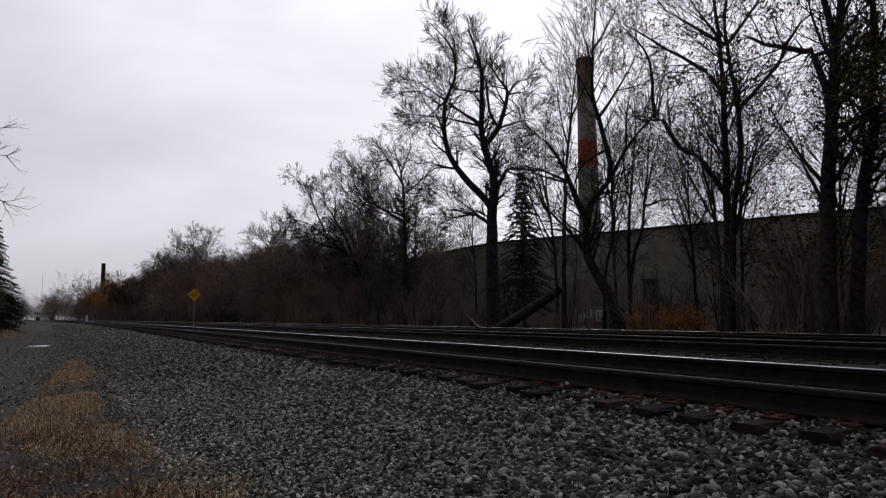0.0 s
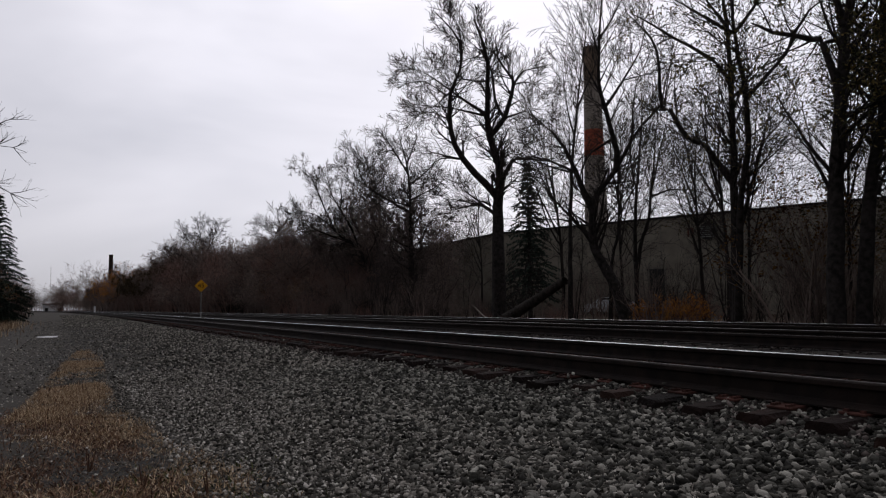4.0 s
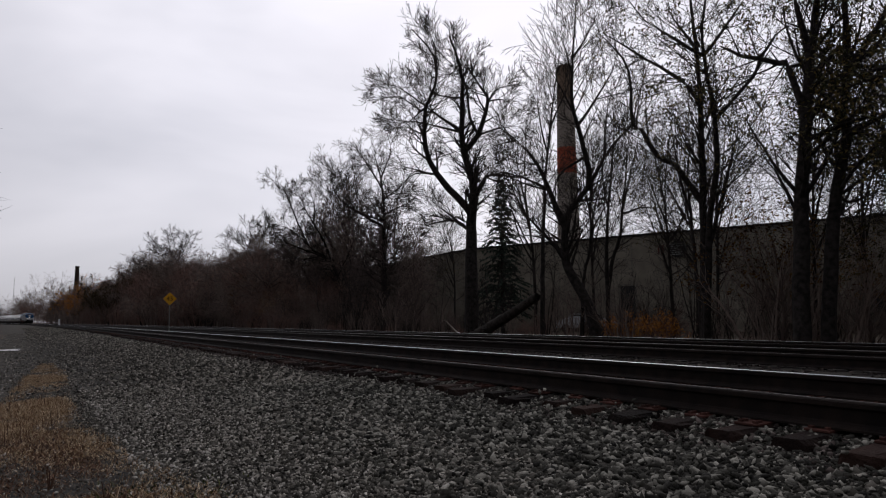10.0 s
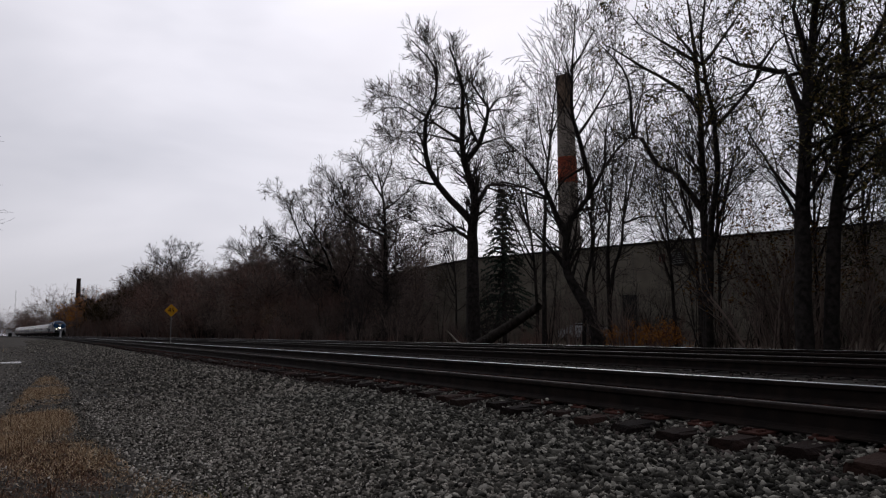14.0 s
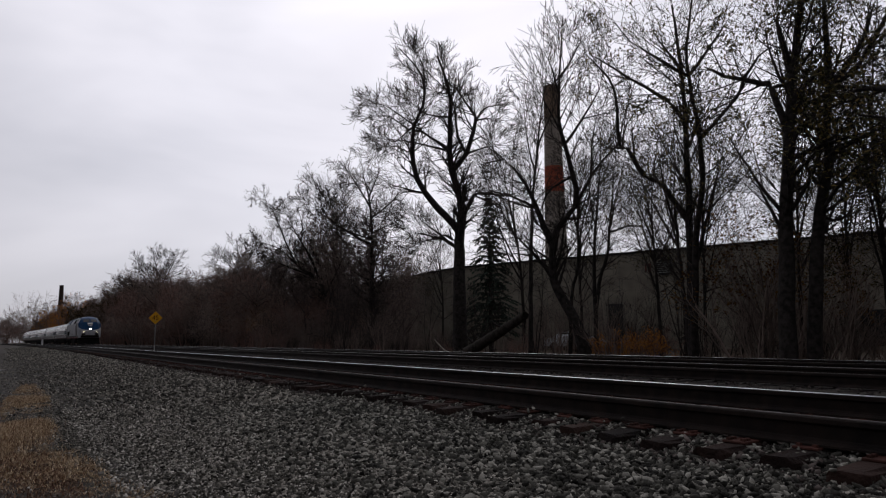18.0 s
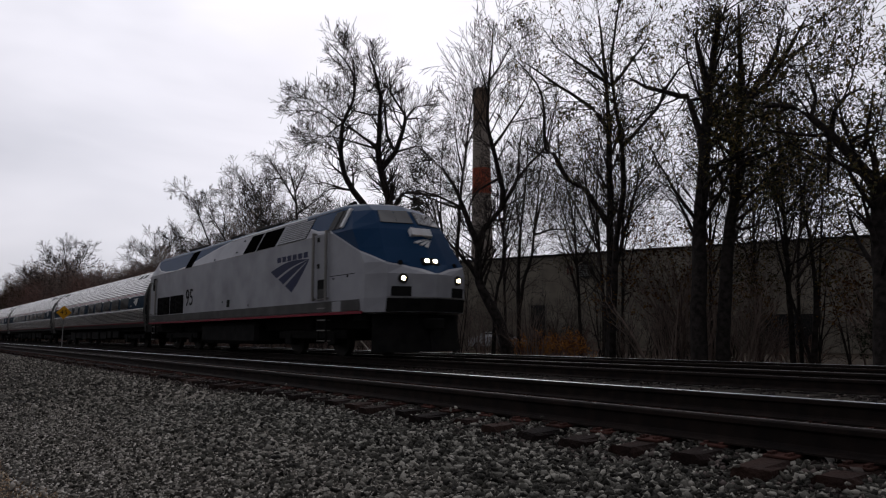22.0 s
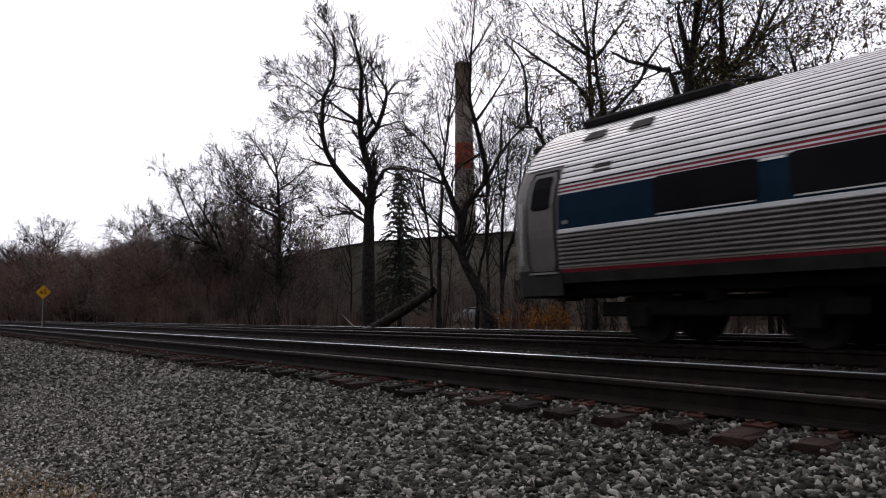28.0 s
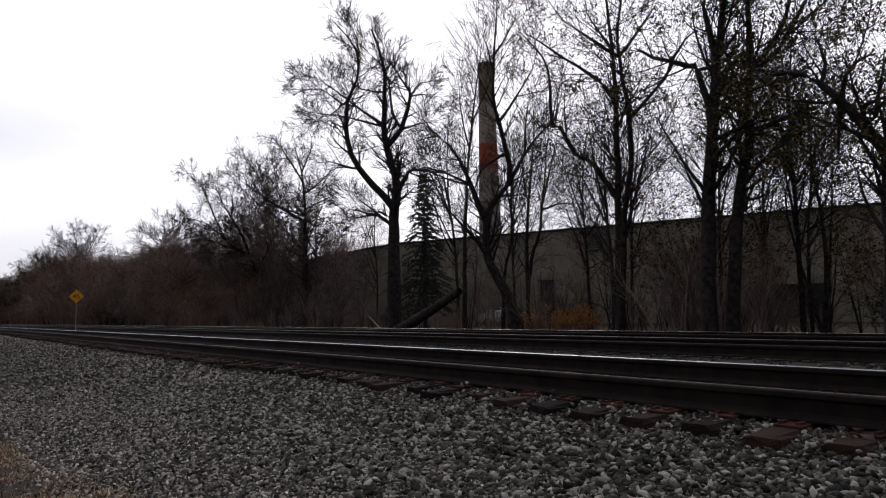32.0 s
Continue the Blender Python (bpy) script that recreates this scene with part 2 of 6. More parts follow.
def build_ground():
    ss = np.r_[-1500, -900, -500, -250, -120, -60, -30, np.arange(-15, 40, 0.35), np.arange(40, 120, 2.0), np.arange(120, 400, 10.0), 500, 700, 1000, 1600, 2500]
    ds = np.r_[-1500, -800, -400, -200, -100, -50, -25, -14, np.arange(-8, 4.0, 0.25), np.arange(4, 18, 0.6), np.arange(18, 60, 3.0), 80, 120, 200, 400, 800, 1500]
    verts = []
    for s in ss:
        for d in ds:
            p = on_line(d, s) if abs(d) < 900 and -400 < s < 1200 else Vector((-s, d, 0))
            z = ground_height(d)
            if -8 < d < 3.7 and -15 < s < 120:
                z += 0.03 * hash2(p.x, p.y, 0.5) + 0.02 * hash2(p.x, p.y, 1.7)
            if d > 17:
                z += 0.12 * hash2(p.x, p.y, 0.2)
            verts.append((p.x, p.y, z))
    nd = len(ds)
    i, j = np.meshgrid(np.arange(len(ss) - 1), np.arange(nd - 1), indexing="ij")
    q = (i * nd + j).ravel()
    faces = np.stack([q, q + 1, q + nd + 1, q + nd], 1)
    me = quick_mesh("ground", verts, faces, [M_GROUND], True)
    tagged(put("ground", me), "gravelly dirt ground with dry grass beside the line", "ground", kind="structure")


def ground_material():
    """Grey gravel by the line, packed dirt on the path, leaf mould under the trees."""
    m = material("gravel_and_dirt", [(0.010, 0.009, 0.008), (0.07, 0.064, 0.057)], 30, 0.95, bump=0.7, bump_scale=40, stain=0.6, stain_color=(0.05, 0.042, 0.03), stain_scale=0.35)
    n, l = m.node_tree.nodes, m.node_tree.links
    b = n["Principled BSDF"]
    base = b.inputs["Base Color"].links[0].from_socket
    t = n.new("ShaderNodeTexCoord")
    sep = n.new("ShaderNodeSeparateXYZ")
    l.new(t.outputs["Object"], sep.inputs[0])
    wob = n.new("ShaderNodeTexNoise")
    wob.inputs["Scale"].default_value = 0.7
    l.new(t.outputs["Object"], wob.inputs["Vector"])
    add = n.new("ShaderNodeMath")
    add.operation = "MULTIPLY_ADD"
    add.inputs[1].default_value = 2.0
    l.new(wob.outputs[0], add.inputs[0]), l.new(sep.outputs[1], add.inputs[2])
    for lo, hi, dark, light, scale in ((0.75, 0.45, (0.040, 0.036, 0.031), (0.082, 0.073, 0.062), 7), (17.5, 19.0, (0.016, 0.012, 0.008), (0.05, 0.034, 0.02), 3)):
        g = n.new("ShaderNodeTexNoise")
        g.inputs["Scale"].default_value, g.inputs["Detail"].default_value = scale, 8.0
        l.new(t.outputs["Object"], g.inputs["Vector"])
        r = n.new("ShaderNodeValToRGB")
        r.color_ramp.elements[0].position, r.color_ramp.elements[0].color = 0.35, (*dark, 1)
        r.color_ramp.elements[1].position, r.color_ramp.elements[1].color = 0.65, (*light, 1)
        l.new(g.outputs[0], r.inputs[0])
        mr = n.new("ShaderNodeMapRange")
        mr.inputs[1].default_value, mr.inputs[2].default_value = lo, hi
        l.new(add.outputs[0], mr.inputs[0])
        mx = n.new("ShaderNodeMix")
        mx.data_type = "RGBA"
        l.new(mr.outputs[0], mx.inputs[0]), l.new(base, mx.inputs[6]), l.new(r.outputs[0], mx.inputs[7])
        base = mx.outputs[2]
    l.new(base, b.inputs["Base Color"])
    return m


M_GROUND = ground_material()
build_ground()

# ---- tracks ----
RAIL_PROFILE = ((-0.076, 0.0), (0.076, 0.0), (0.076, 0.012), (0.02, 0.03), (0.0095, 0.045), (0.0095, 0.125), (0.037, 0.142), (0.037, 0.17), (0.030, 0.1795), (0.011, 0.1845), (-0.011, 0.1845), (-0.030, 0.1795), (-0.037, 0.17), (-0.037, 0.142), (-0.0095, 0.125), (-0.0095, 0.045), (-0.02, 0.03), (-0.076, 0.012))


def build_rail(d, top, parent, polish):
    ss = np.r_[np.arange(-60, 120, 2.0), np.arange(120, 700, 12.0)]
    n = len(RAIL_PROFILE)
    verts, faces, ids = [], [], []
    for s in ss:
        for u, v in RAIL_PROFILE:
            verts.append(on_line(d + u, s, top - 0.184 + v))
    for k in range(len(ss) - 1):
        for i in range(n):
            j = (i + 1) % n
            faces.append((k * n + i, k * n + j, (k + 1) * n + j, (k + 1) * n + i))
            ids.append(polish.get(i, 0))
    ob = put("rail", mesh_of("rail", verts, faces, [M_RUST, M_STEEL, M_DULLHEAD], False, ids), parent)
    return ob


def build_track(k, centre, ties_as_parts):
    track = empty("railway_track", pose(0, 0, 0), ("railway track beside the gravel verge, rusty plates on dark ties", "railway track the train runs on, worn steel rails", "outer railway track before the trees, dull rails")[k], "railway track", "parallel railway tracks")
    for side in (-1, 1):
        # the running band is narrow and dull on the first rail, broad and bright elsewhere
        build_rail(centre + side * GAUGE / 2, TOPS[k] + (RISES[k] if side > 0 else 0.0), track, ({8: 2, 9: 2}, {8: 2, 9: 2}, {9: 2})[k] if side < 0 else ({8: 1, 9: 1, 10: 1}, {8: 2, 9: 1, 10: 2}, {8: 2, 9: 1, 10: 1})[k])
    rng = random.Random(40 + k)
    tie_meshes = []
    for v in range(7):
        # worn ends: the timber is cut into lengths whose corners have rotted away unevenly
        bm = bmesh.new()
        rings = []
        w0, e0, e1 = rng.uniform(0.105, 0.122), rng.uniform(-1.30, -1.20), rng.uniform(1.22, 1.30)
        for y, f in ((e0, 0.82), (e0 + 0.05, 1.0), (e0 + 0.4, 1.0), (0.0, 1.0), (e1 - 0.05, 1.0), (e1, 0.85)):
            ring = []
            for px, pz in ((-1, -0.17), (-1, -0.03), (-0.78, 0.0), (0.78, 0.0), (1, -0.03), (1, -0.17)):
                worn = 0.012 if abs(y) > 1.1 else 0.005
                ring.append(bm.verts.new((px * w0 * (f if pz > -0.1 else 1.0) + rng.uniform(-worn, worn), y + rng.uniform(-2, 2) * worn, min(0.0, pz * (2 - f) + rng.uniform(-worn, worn)) if abs(y) > 1.0 else pz)))
            rings.append(ring)
        for a, b in zip(rings, rings[1:]):
            for k6 in range(6):
                bm.faces.new((a[k6], a[(k6 + 1) % 6], b[(k6 + 1) % 6], b[k6]))
        bm.faces.new(rings[0][::-1]), bm.faces.new(rings[-1])
        bmesh.ops.recalc_face_normals(bm, faces=bm.faces)
        me = bpy.data.meshes.new("tie")
        bm.to_mesh(me)
        bm.free()
        me.materials.append(M_TIE)
        tie_meshes.append(me)
    bm = box(-0.09, 0.09, -0.18, 0.18, 0.0, 0.018, 0.004)
    for sx in (-0.055, 0.055):
        for sy in (-0.145, -0.1, 0.1, 0.145):
            box(sx - 0.014, sx + 0.014, sy - 0.016, sy + 0.016, 0.018, 0.034, 0.0, bm)
    plate = bpy.data.meshes.new("tie_plate")
    bm.to_mesh(plate)
    bm.free()
    plate.materials.append(M_PLATE)
    rest_v, rest_f = [], []
    s = -40.0
    while s < 420:
        s += 0.475 + rng.uniform(-0.02, 0.02)
        p = on_line(centre, s, TOPS[k] + RISES[k] / 2 - 0.202)
        m = Matrix.Translation(p) @ Matrix.Rotation(heading(s) + rng.uniform(-0.03, 0.03), 4, "Z") @ Matrix.Rotation(RISES[k] / GAUGE, 4, "X")
        m = m @ Matrix.Translation((0, rng.uniform(-0.06, 0.06), rng.uniform(-0.012, 0.0)))
        if ties_as_parts and -6 < s < 66:
            tie = put("tie", rng.choice(tie_meshes), track, m)
            for side in (-1, 1):
                put("tie_plate", plate, tie, Matrix.Translation((rng.uniform(-0.01, 0.01), side * GAUGE / 2, 0)))
        else:
            b = len(rest_v)
            for x in (-0.115, 0.115):
                for y in (-1.3, 1.3):
                    for z in (-0.15, 0.0):
                        rest_v.append(m @ Vector((x, y, z)))
            rest_f += [tuple(b + i for i in f) for f in ((0, 1, 3, 2), (4, 6, 7, 5), (0, 4, 5, 1), (2, 3, 7, 6), (1, 5, 7, 3))]
    ob = put("ties_far_along", mesh_of("ties_far_along", rest_v, rest_f, [M_TIE]), track)
    tagged(ob, kind="stuff")


for k, centre in enumerate(LINES):
    build_track(k, centre, k == 0)


# ---- trees ----
class Wood:
    """Collects tapered tubes."""

    def __init__(self):
        self.v, self.f = [], []

    def tube(self, pts, radii, sides):
        base = len(self.v)
        n = len(pts)
        for i, (p, r) in enumerate(zip(pts, radii)):
            d = (pts[min(i + 1, n - 1)] - pts[max(i - 1, 0)])
            d.normalize()
            a = d.orthogonal()
            a.normalize()
            b = d.cross(a)
            for k in range(sides):
                t = 2 * math.pi * k / sides
                self.v.append(p + a * (r * math.cos(t)) + b * (r * math.sin(t)))
        for i in range(n - 1):
            for k in range(sides):
                j = (k + 1) % sides
                self.f.append((base + i * sides + k, base + i * sides + j, base + (i + 1) * sides + j, base + (i + 1) * sides + k))

    def mesh(self, name, mat, smooth=True):
        return quick_mesh(name, np.array([tuple(v) for v in self.v]), np.array(self.f), [mat], smooth)


def rand_dir(rng):
    while True:
        v = Vector((rng.uniform(-1, 1), rng.uniform(-1, 1), rng.uniform(-1, 1)))
        if 0.05 < v.length < 1:
            return v.normalized()


def grow(trunk, twigs, tips, start, way, length, radius, level, rng, style):
    """One branch and its children. style: spread, rise, wander, kids, levels."""
    segs = max(3, min(7, int(length / 0.55) + 2)) if level < 3 else 3
    pts, radii = [start.copy()], [radius]
    p, d = start.copy(), way.normalized()
    for i in range(segs):
        d = (d + rand_dir(rng) * style["wander"] + Vector((0, 0, style["rise"]))).normalized()
        p = p + d * (length / segs)
        pts.append(p.copy())
        radii.append(max(style.get("tip", 0.007), radius * (1 - 0.75 * (i + 1) / segs)))
    big = radius > style.get("solid", 0.045)
    (trunk if big else twigs).tube(pts, radii, 6 if big else (4 if radius > 0.015 else 3))
    if level >= style["levels"]:
        tips.append((pts[-1], d, level))
        return
    kids = style["kids"][min(level, len(style["kids"]) - 1)]
    for c in range(kids):
        f = 0.25 + 0.75 * (c + rng.uniform(0.2, 0.9)) / kids
        i = min(segs - 1, int(f * segs))
        q = pts[i].lerp(pts[i + 1], min(1.0, f * segs - i))
        along = (pts[i + 1] - pts[i]).normalized()
        side = rand_dir(rng)
        side = (side - along * side.dot(along)).normalized()
        ang = rng.uniform(0.45, 0.95) * style["spread"]
        nd = along * math.cos(ang) + side * math.sin(ang)
        grow(trunk, twigs, tips, q, nd, length * rng.uniform(0.5, 0.8) * (1.12 - 0.45 * f), radii[i] * rng.uniform(0.45, 0.68), level + 1, rng, style)
    if level < 2:
        tips.append((pts[-1], d, level))


STYLE = dict(spread=0.95, rise=0.06, wander=0.13, kids=(5, 4, 4, 3), levels=3)


def leaf_cloud(tips, rng, per_tip, size, spread):
    v, f = [], []
    for p, d, level in tips:
        for k in range(per_tip):
            c = p + rand_dir(rng) * spread * rng.random()
            a = rand_dir(rng)
            b = a.orthogonal().normalized()
            s = size * rng.uniform(0.6, 1.3)
            n = len(v)
            v += [c - a * s, c + b * s * 0.55, c + a * s, c - b * s * 0.55]
            f.append((n, n + 1, n + 2, n + 3))
    return v, f


def tree(x, y, limbs, label, seed, turn=0.0, style=None, leaves=None, z=0.1, group="trees along the line", trunk_mat=None, twig_mat=None):
    """limbs: rows of (radius at foot, [(across, up), ...]), metres from the tree's foot; the first is the trunk."""
    style = {**STYLE, **(style or {})}
    rng = random.Random(seed)
    trunk, twigs, tips = Wood(), Wood(), []
    grown, taper = [], style.get("taper", 1.15)
    for r0, pts in limbs:
        pts = [Vector((p[0], 0.0, p[1])) for p in pts]
        # a limb springs from the nearest wood and swings out of the plane as it goes
        out = 0.0
        if grown:
            near = min(grown, key=lambda g: (g.x - pts[0].x) ** 2 + (g.z - pts[0].z) ** 2)
            pts[0] = near.copy()
            out = near.y
        swing = rng.uniform(-0.3, 0.3) if grown else 0.02
        for a, b in zip(pts, pts[1:]):
            out += swing * (Vector((b.x - a.x, 0, b.z - a.z))).length + rng.uniform(-0.1, 0.1)
            b.y = out
        fine, radii = [], []
        total = max(1e-3, sum((b - a).length for a, b in zip(pts, pts[1:])))
        run = 0.0
        for i in range(len(pts) - 1):
            a, b = pts[i], pts[i + 1]
            pa, pb = pts[max(i - 1, 0)], pts[min(i + 2, len(pts) - 1)]
            steps = max(2, int((b - a).length / 0.5))
            for k in range(steps):
                t = k / steps
                q = 0.5 * ((2 * a) + (b - pa) * t + (2 * pa - 5 * a + 4 * b - pb) * t * t + (3 * a - pa - 3 * b + pb) * t ** 3)
                q += rand_dir(rng) * 0.02
                fine.append(q)
                radii.append(r0 * (0.12 + 0.88 * (1 - (run + (b - a).length * t) / total) ** taper))
            run += (b - a).length
        fine.append(pts[-1])
        radii.append(r0 * 0.12)
        grown += fine
        trunk.tube(fine, radii, 8 if r0 > 0.12 else 6)
        n = len(fine)
        count = max(3, int(total * style.get("density", 1.5)))
        for c in range(count):
            f = style.get("bare", 0.35) + (1 - style.get("bare", 0.35)) * (c + rng.random()) / count
            i = min(n - 2, int(f * (n - 1)))
            along = (fine[i + 1] - fine[i]).normalized()
            side = rand_dir(rng)
            side = (side - along * side.dot(along)).normalized()
            ang = rng.uniform(0.5, 1.1) * style["spread"]
            length = style.get("reach", 2.6) * rng.uniform(0.5, 1.15) * (1.15 - 0.5 * f)
            grow(trunk, twigs, tips, fine[i], along * math.cos(ang) + side * math.sin(ang), length, max(0.012, radii[i] * rng.uniform(0.3, 0.55)), 1, rng, style)
    ob = empty("tree", pose(x, y, z, 0, 0, turn), label, "tree", group)
    put("trunk", trunk.mesh("trunk", trunk_mat or M_BARK), ob)
    put("crown", twigs.mesh("crown", twig_mat or M_TWIG, False), ob)
    if leaves:
        count, size, spread, mat = leaves
        high = [p for p in tips if p[0].z > 0.35 * max(q[0].z for q in tips)]
        v, f = leaf_cloud(rng.sample(high, min(len(high), count)), rng, 8, size, spread)
        put("leaves", quick_mesh("leaves", np.array([tuple(p) for p in v]), np.array(f), [mat]), ob, label="withered leaves still hanging on")
    return ob


# the large bare tree
tree(-29.3, 19.0, [
    (0.41, [(-0.35, -0.3), (-0.3, 5.78), (-0.14, 7.65), (-0.72, 10.16), (-0.7, 13.58), (-1.35, 15.9)]),
    (0.21, [(-0.3, 5.78), (-0.37, 6.44), (-2, 8.3), (-2.55, 9.64), (-2.49, 11.56), (-1.97, 12.59), (-2.03, 13.94), (-3.1, 15.2)]),
    (0.17, [(-0.55, 9.65), (0.13, 10.51), (0.6, 12.18), (0.47, 12.69), (-0.14, 13.7), (-0.23, 14.82)]),
    (0.15, [(-0.16, 6.93), (0.36, 8.07), (0.71, 8.44), (2.01, 8.33), (2.7, 8.46)]),
    (0.09, [(0.13, 10.51), (-0.31, 11.41), (-0.48, 12.97), (-0.78, 13.82), (-1.52, 14.67), (-2.15, 15.3)]),
    (0.07, [(-1.96, 13.33), (-1.97, 14.39), (-2.3, 15.2)]),
    (0.09, [(-0.79, 10.55), (-4.19, 13.5), (-5.14, 13.72)])] + [
    (0.06, [(-2.25, 11.79), (-3.03, 12.12), (-3.76, 12.76), (-4.35, 12.96), (-5.92, 13)]),
    (0.07, [(-0.8, 10.46), (-1.45, 10.87), (-2.75, 11.28), (-4.8, 11.63)]),
    (0.07, [(0.6, 12.18), (0.91, 12.76), (1.35, 13.12), (1.98, 13.21)]),
    (0.05, [(0.6, 12.18), (1.1, 12.3), (1.61, 12.13), (2.36, 11.36)]),
    (0.07, [(0.13, 10.51), (1.57, 10.75), (2.07, 10.26)]),
    (0.05, [(0.43, 11.15), (0.98, 11.44), (1.54, 11.72)]),
    (0.11, [(-0.34, 5.4), (-1.18, 6.03), (-2.68, 5.79)]),
    (0.09, [(-0.5, 5.64), (-1.34, 6.3), (-2.19, 6.96)]),
    (0.06, [(-0.84, 5.88), (-2.49, 6.36), (-3.07, 6.35)]),
    (0.06, [(-2.14, 8.36), (-2.8, 8.38), (-3.39, 8.2), (-3.8, 7.65)])] + [
    (0.05, [(-2.63, 10.23), (-3.12, 10.46), (-3.49, 10.86), (-3.87, 10.79)]),
    (0.06, [(-0.54, 9.18), (-1.04, 9.67), (-2.12, 9.39)]),
    (0.05, [(-0.72, 10.07), (-1.26, 10.18), (-1.85, 10)]),
    (0.06, [(-0.67, 12.23), (-1.97, 12.74), (-3.3, 14.06)]),
    (0.05, [(-2.49, 11.56), (-3.59, 10.57), (-4.08, 10.44)])],
    'large bare dark-barked tree with a forked crown', 11, turn=57, style=dict(reach=1.75, density=3.6, bare=0.4, rise=0.08, kids=(5, 5, 4, 3), tip=0.0105, taper=1.2))

# the leaning tree with the crooked trunk
tree(-19.5, 18.0, [
    (0.25, [(-0.02, -0.3), (-0.35, 1.41), (-1.06, 2.8), (-1.21, 3.34), (-1.19, 4.45), (-1, 5.11), (-0.3, 5.92), (0.34, 7.11), (1.43, 8.33)]),
    (0.14, [(-1.2, 4.19), (-2.19, 6.97), (-3.02, 8.04), (-3.61, 8.54)]),
    (0.11, [(-1.21, 3.34), (-2.07, 4.37), (-2.93, 5.39)]),
    (0.12, [(-0.3, 5.92), (-0.24, 6.61), (-0.7, 8.68), (-0.77, 9.61), (-0.47, 12.82)]),
    (0.07, [(-0.46, 7.93), (0.73, 10.16), (0.91, 10.98)]),
    (0.07, [(-1.84, 5.85), (-2.74, 6.5), (-3.94, 6.81)]),
    (0.06, [(-0.38, 7.27), (-1.13, 6.68), (-1.51, 6.16), (-1.87, 4.98)]),
    (0.06, [(0.34, 7.11), (0.46, 8.61), (0.74, 9.46)]),
    (0.05, [(-0.69, 10.27), (-1.11, 11.66), (-1.37, 12.03)])] + [
    (0.05, [(-0.67, 10.71), (-0.23, 11.33), (0.35, 12.6)]),
    (0.05, [(-3.02, 8.04), (-3.47, 7.91), (-3.92, 7.78)]),
    (0.05, [(-0.7, 8.68), (-1.17, 9.64), (-1.64, 10.6)])],
    'leaning bare tree with a crooked forked trunk', 12, turn=47, style=dict(reach=1.95, density=3.0, bare=0.3, tip=0.009))

tree(-20.0, 18.6, [
    (0.1, [(-0.8, -0.3), (-0.68, 2.51), (-0.47, 3.37), (-0.33, 4.89), (-0.57, 6.46), (-0.56, 8.02)]),
    (0.05, [(-0.34, 4.56), (0.19, 5.24), (0.72, 5.93)]),
    (0.05, [(-0.39, 5.67), (0.08, 6.74), (0.15, 7.4)])],
    'slender dark stem beside the leaning tree', 20, turn=47, style=dict(reach=1.6, density=2.2, bare=0.4))

# slender stems beside it
tree(-21.1, 20.0, [
    (0.12, [(-0.06, -0.3), (0.01, 4.41), (0.41, 8.6), (0.41, 9.79)]),
    (0.09, [(0.01, 2.11), (0.27, 3.71), (0.52, 4.39), (1.05, 9.02)]),
    (0.05, [(0.61, 5.03), (0.89, 5.29), (1.33, 5.45), (2.96, 5.4)]),
    (0.05, [(0.62, 5.3), (1.07, 7.13), (1.53, 8.97)]),
    (0.05, [(0.13, 5.57), (-0.1, 6.52), (-0.01, 8.4)])],
    'slender bare tree with an arching side branch', 13, turn=47, style=dict(reach=2.4, density=2.6, bare=0.35))

tree(-23.8, 21.0, [
    (0.13, [(-1.85, -0.3), (-1.54, 7.44), (-0.71, 13.74)]),
    (0.05, [(-1.41, 8.88), (-1.71, 10.09), (-1.83, 11.97)]),
    (0.05, [(-1.25, 10.05), (-0.37, 11.83), (-0.21, 12.89)]),
    (0.05, [(-1.62, 4.85), (-2.32, 4.86), (-3.02, 4.86)])],
    'slender bare tree with a tall spire-like crown', 14, turn=49, style=dict(reach=2.0, density=2.4, bare=0.5, spread=0.7, rise=0.12))

# two-stemmed tree with withered leaves
tree(-14.9, 18.0, [
    (0.17, [(0.08, -0.3), (0.25, 8.29), (0.02, 12.09)]),
    (0.13, [(0.58, -0.3), (0.37, 4.1), (0.6, 5.33), (0.62, 6.96), (0.38, 8.83), (0.38, 9.76), (0.73, 11.76)]),
    (0.11, [(0.17, 4.56), (-0.41, 5.7), (-0.73, 6.1), (-1.15, 6.33), (-1.63, 7.32), (-1.89, 7.45), (-1.99, 9.38), (-2.41, 10.23), (-2.94, 10.91)]),
    (0.08, [(0.63, 7.14), (1.51, 7.93), (2.32, 9.1)]),
    (0.08, [(0.55, 2.85), (0.89, 5.31), (1.29, 6.73)]),
    (0.08, [(-0.67, -0.3), (-0.24, 5.78), (-0.03, 6.67), (-0.03, 7.59)]),
    (0.06, [(-0.39, 4.34), (-0.53, 5.91), (-0.67, 7.48)]),
    (0.08, [(0.24, 7.92), (-0.1, 8.53), (-0.6, 8.97), (-2.68, 10.47)])] + [
    (0.06, [(0.23, 8.57), (-0.16, 9.19), (-1.25, 10.03), (-1.67, 10.68)]),
    (0.07, [(0.38, 8.83), (0.99, 9.61), (1.6, 10.38)]),
    (0.06, [(0.13, 9.8), (-0.26, 10.63), (-0.65, 11.46)])],
    'two-stemmed tree with sparse withered leaves', 15, turn=40, style=dict(taper=0.85, reach=2.5, density=2.2, bare=0.36, tip=0.0065), leaves=(480, 0.05, 0.3, M_LEAF))

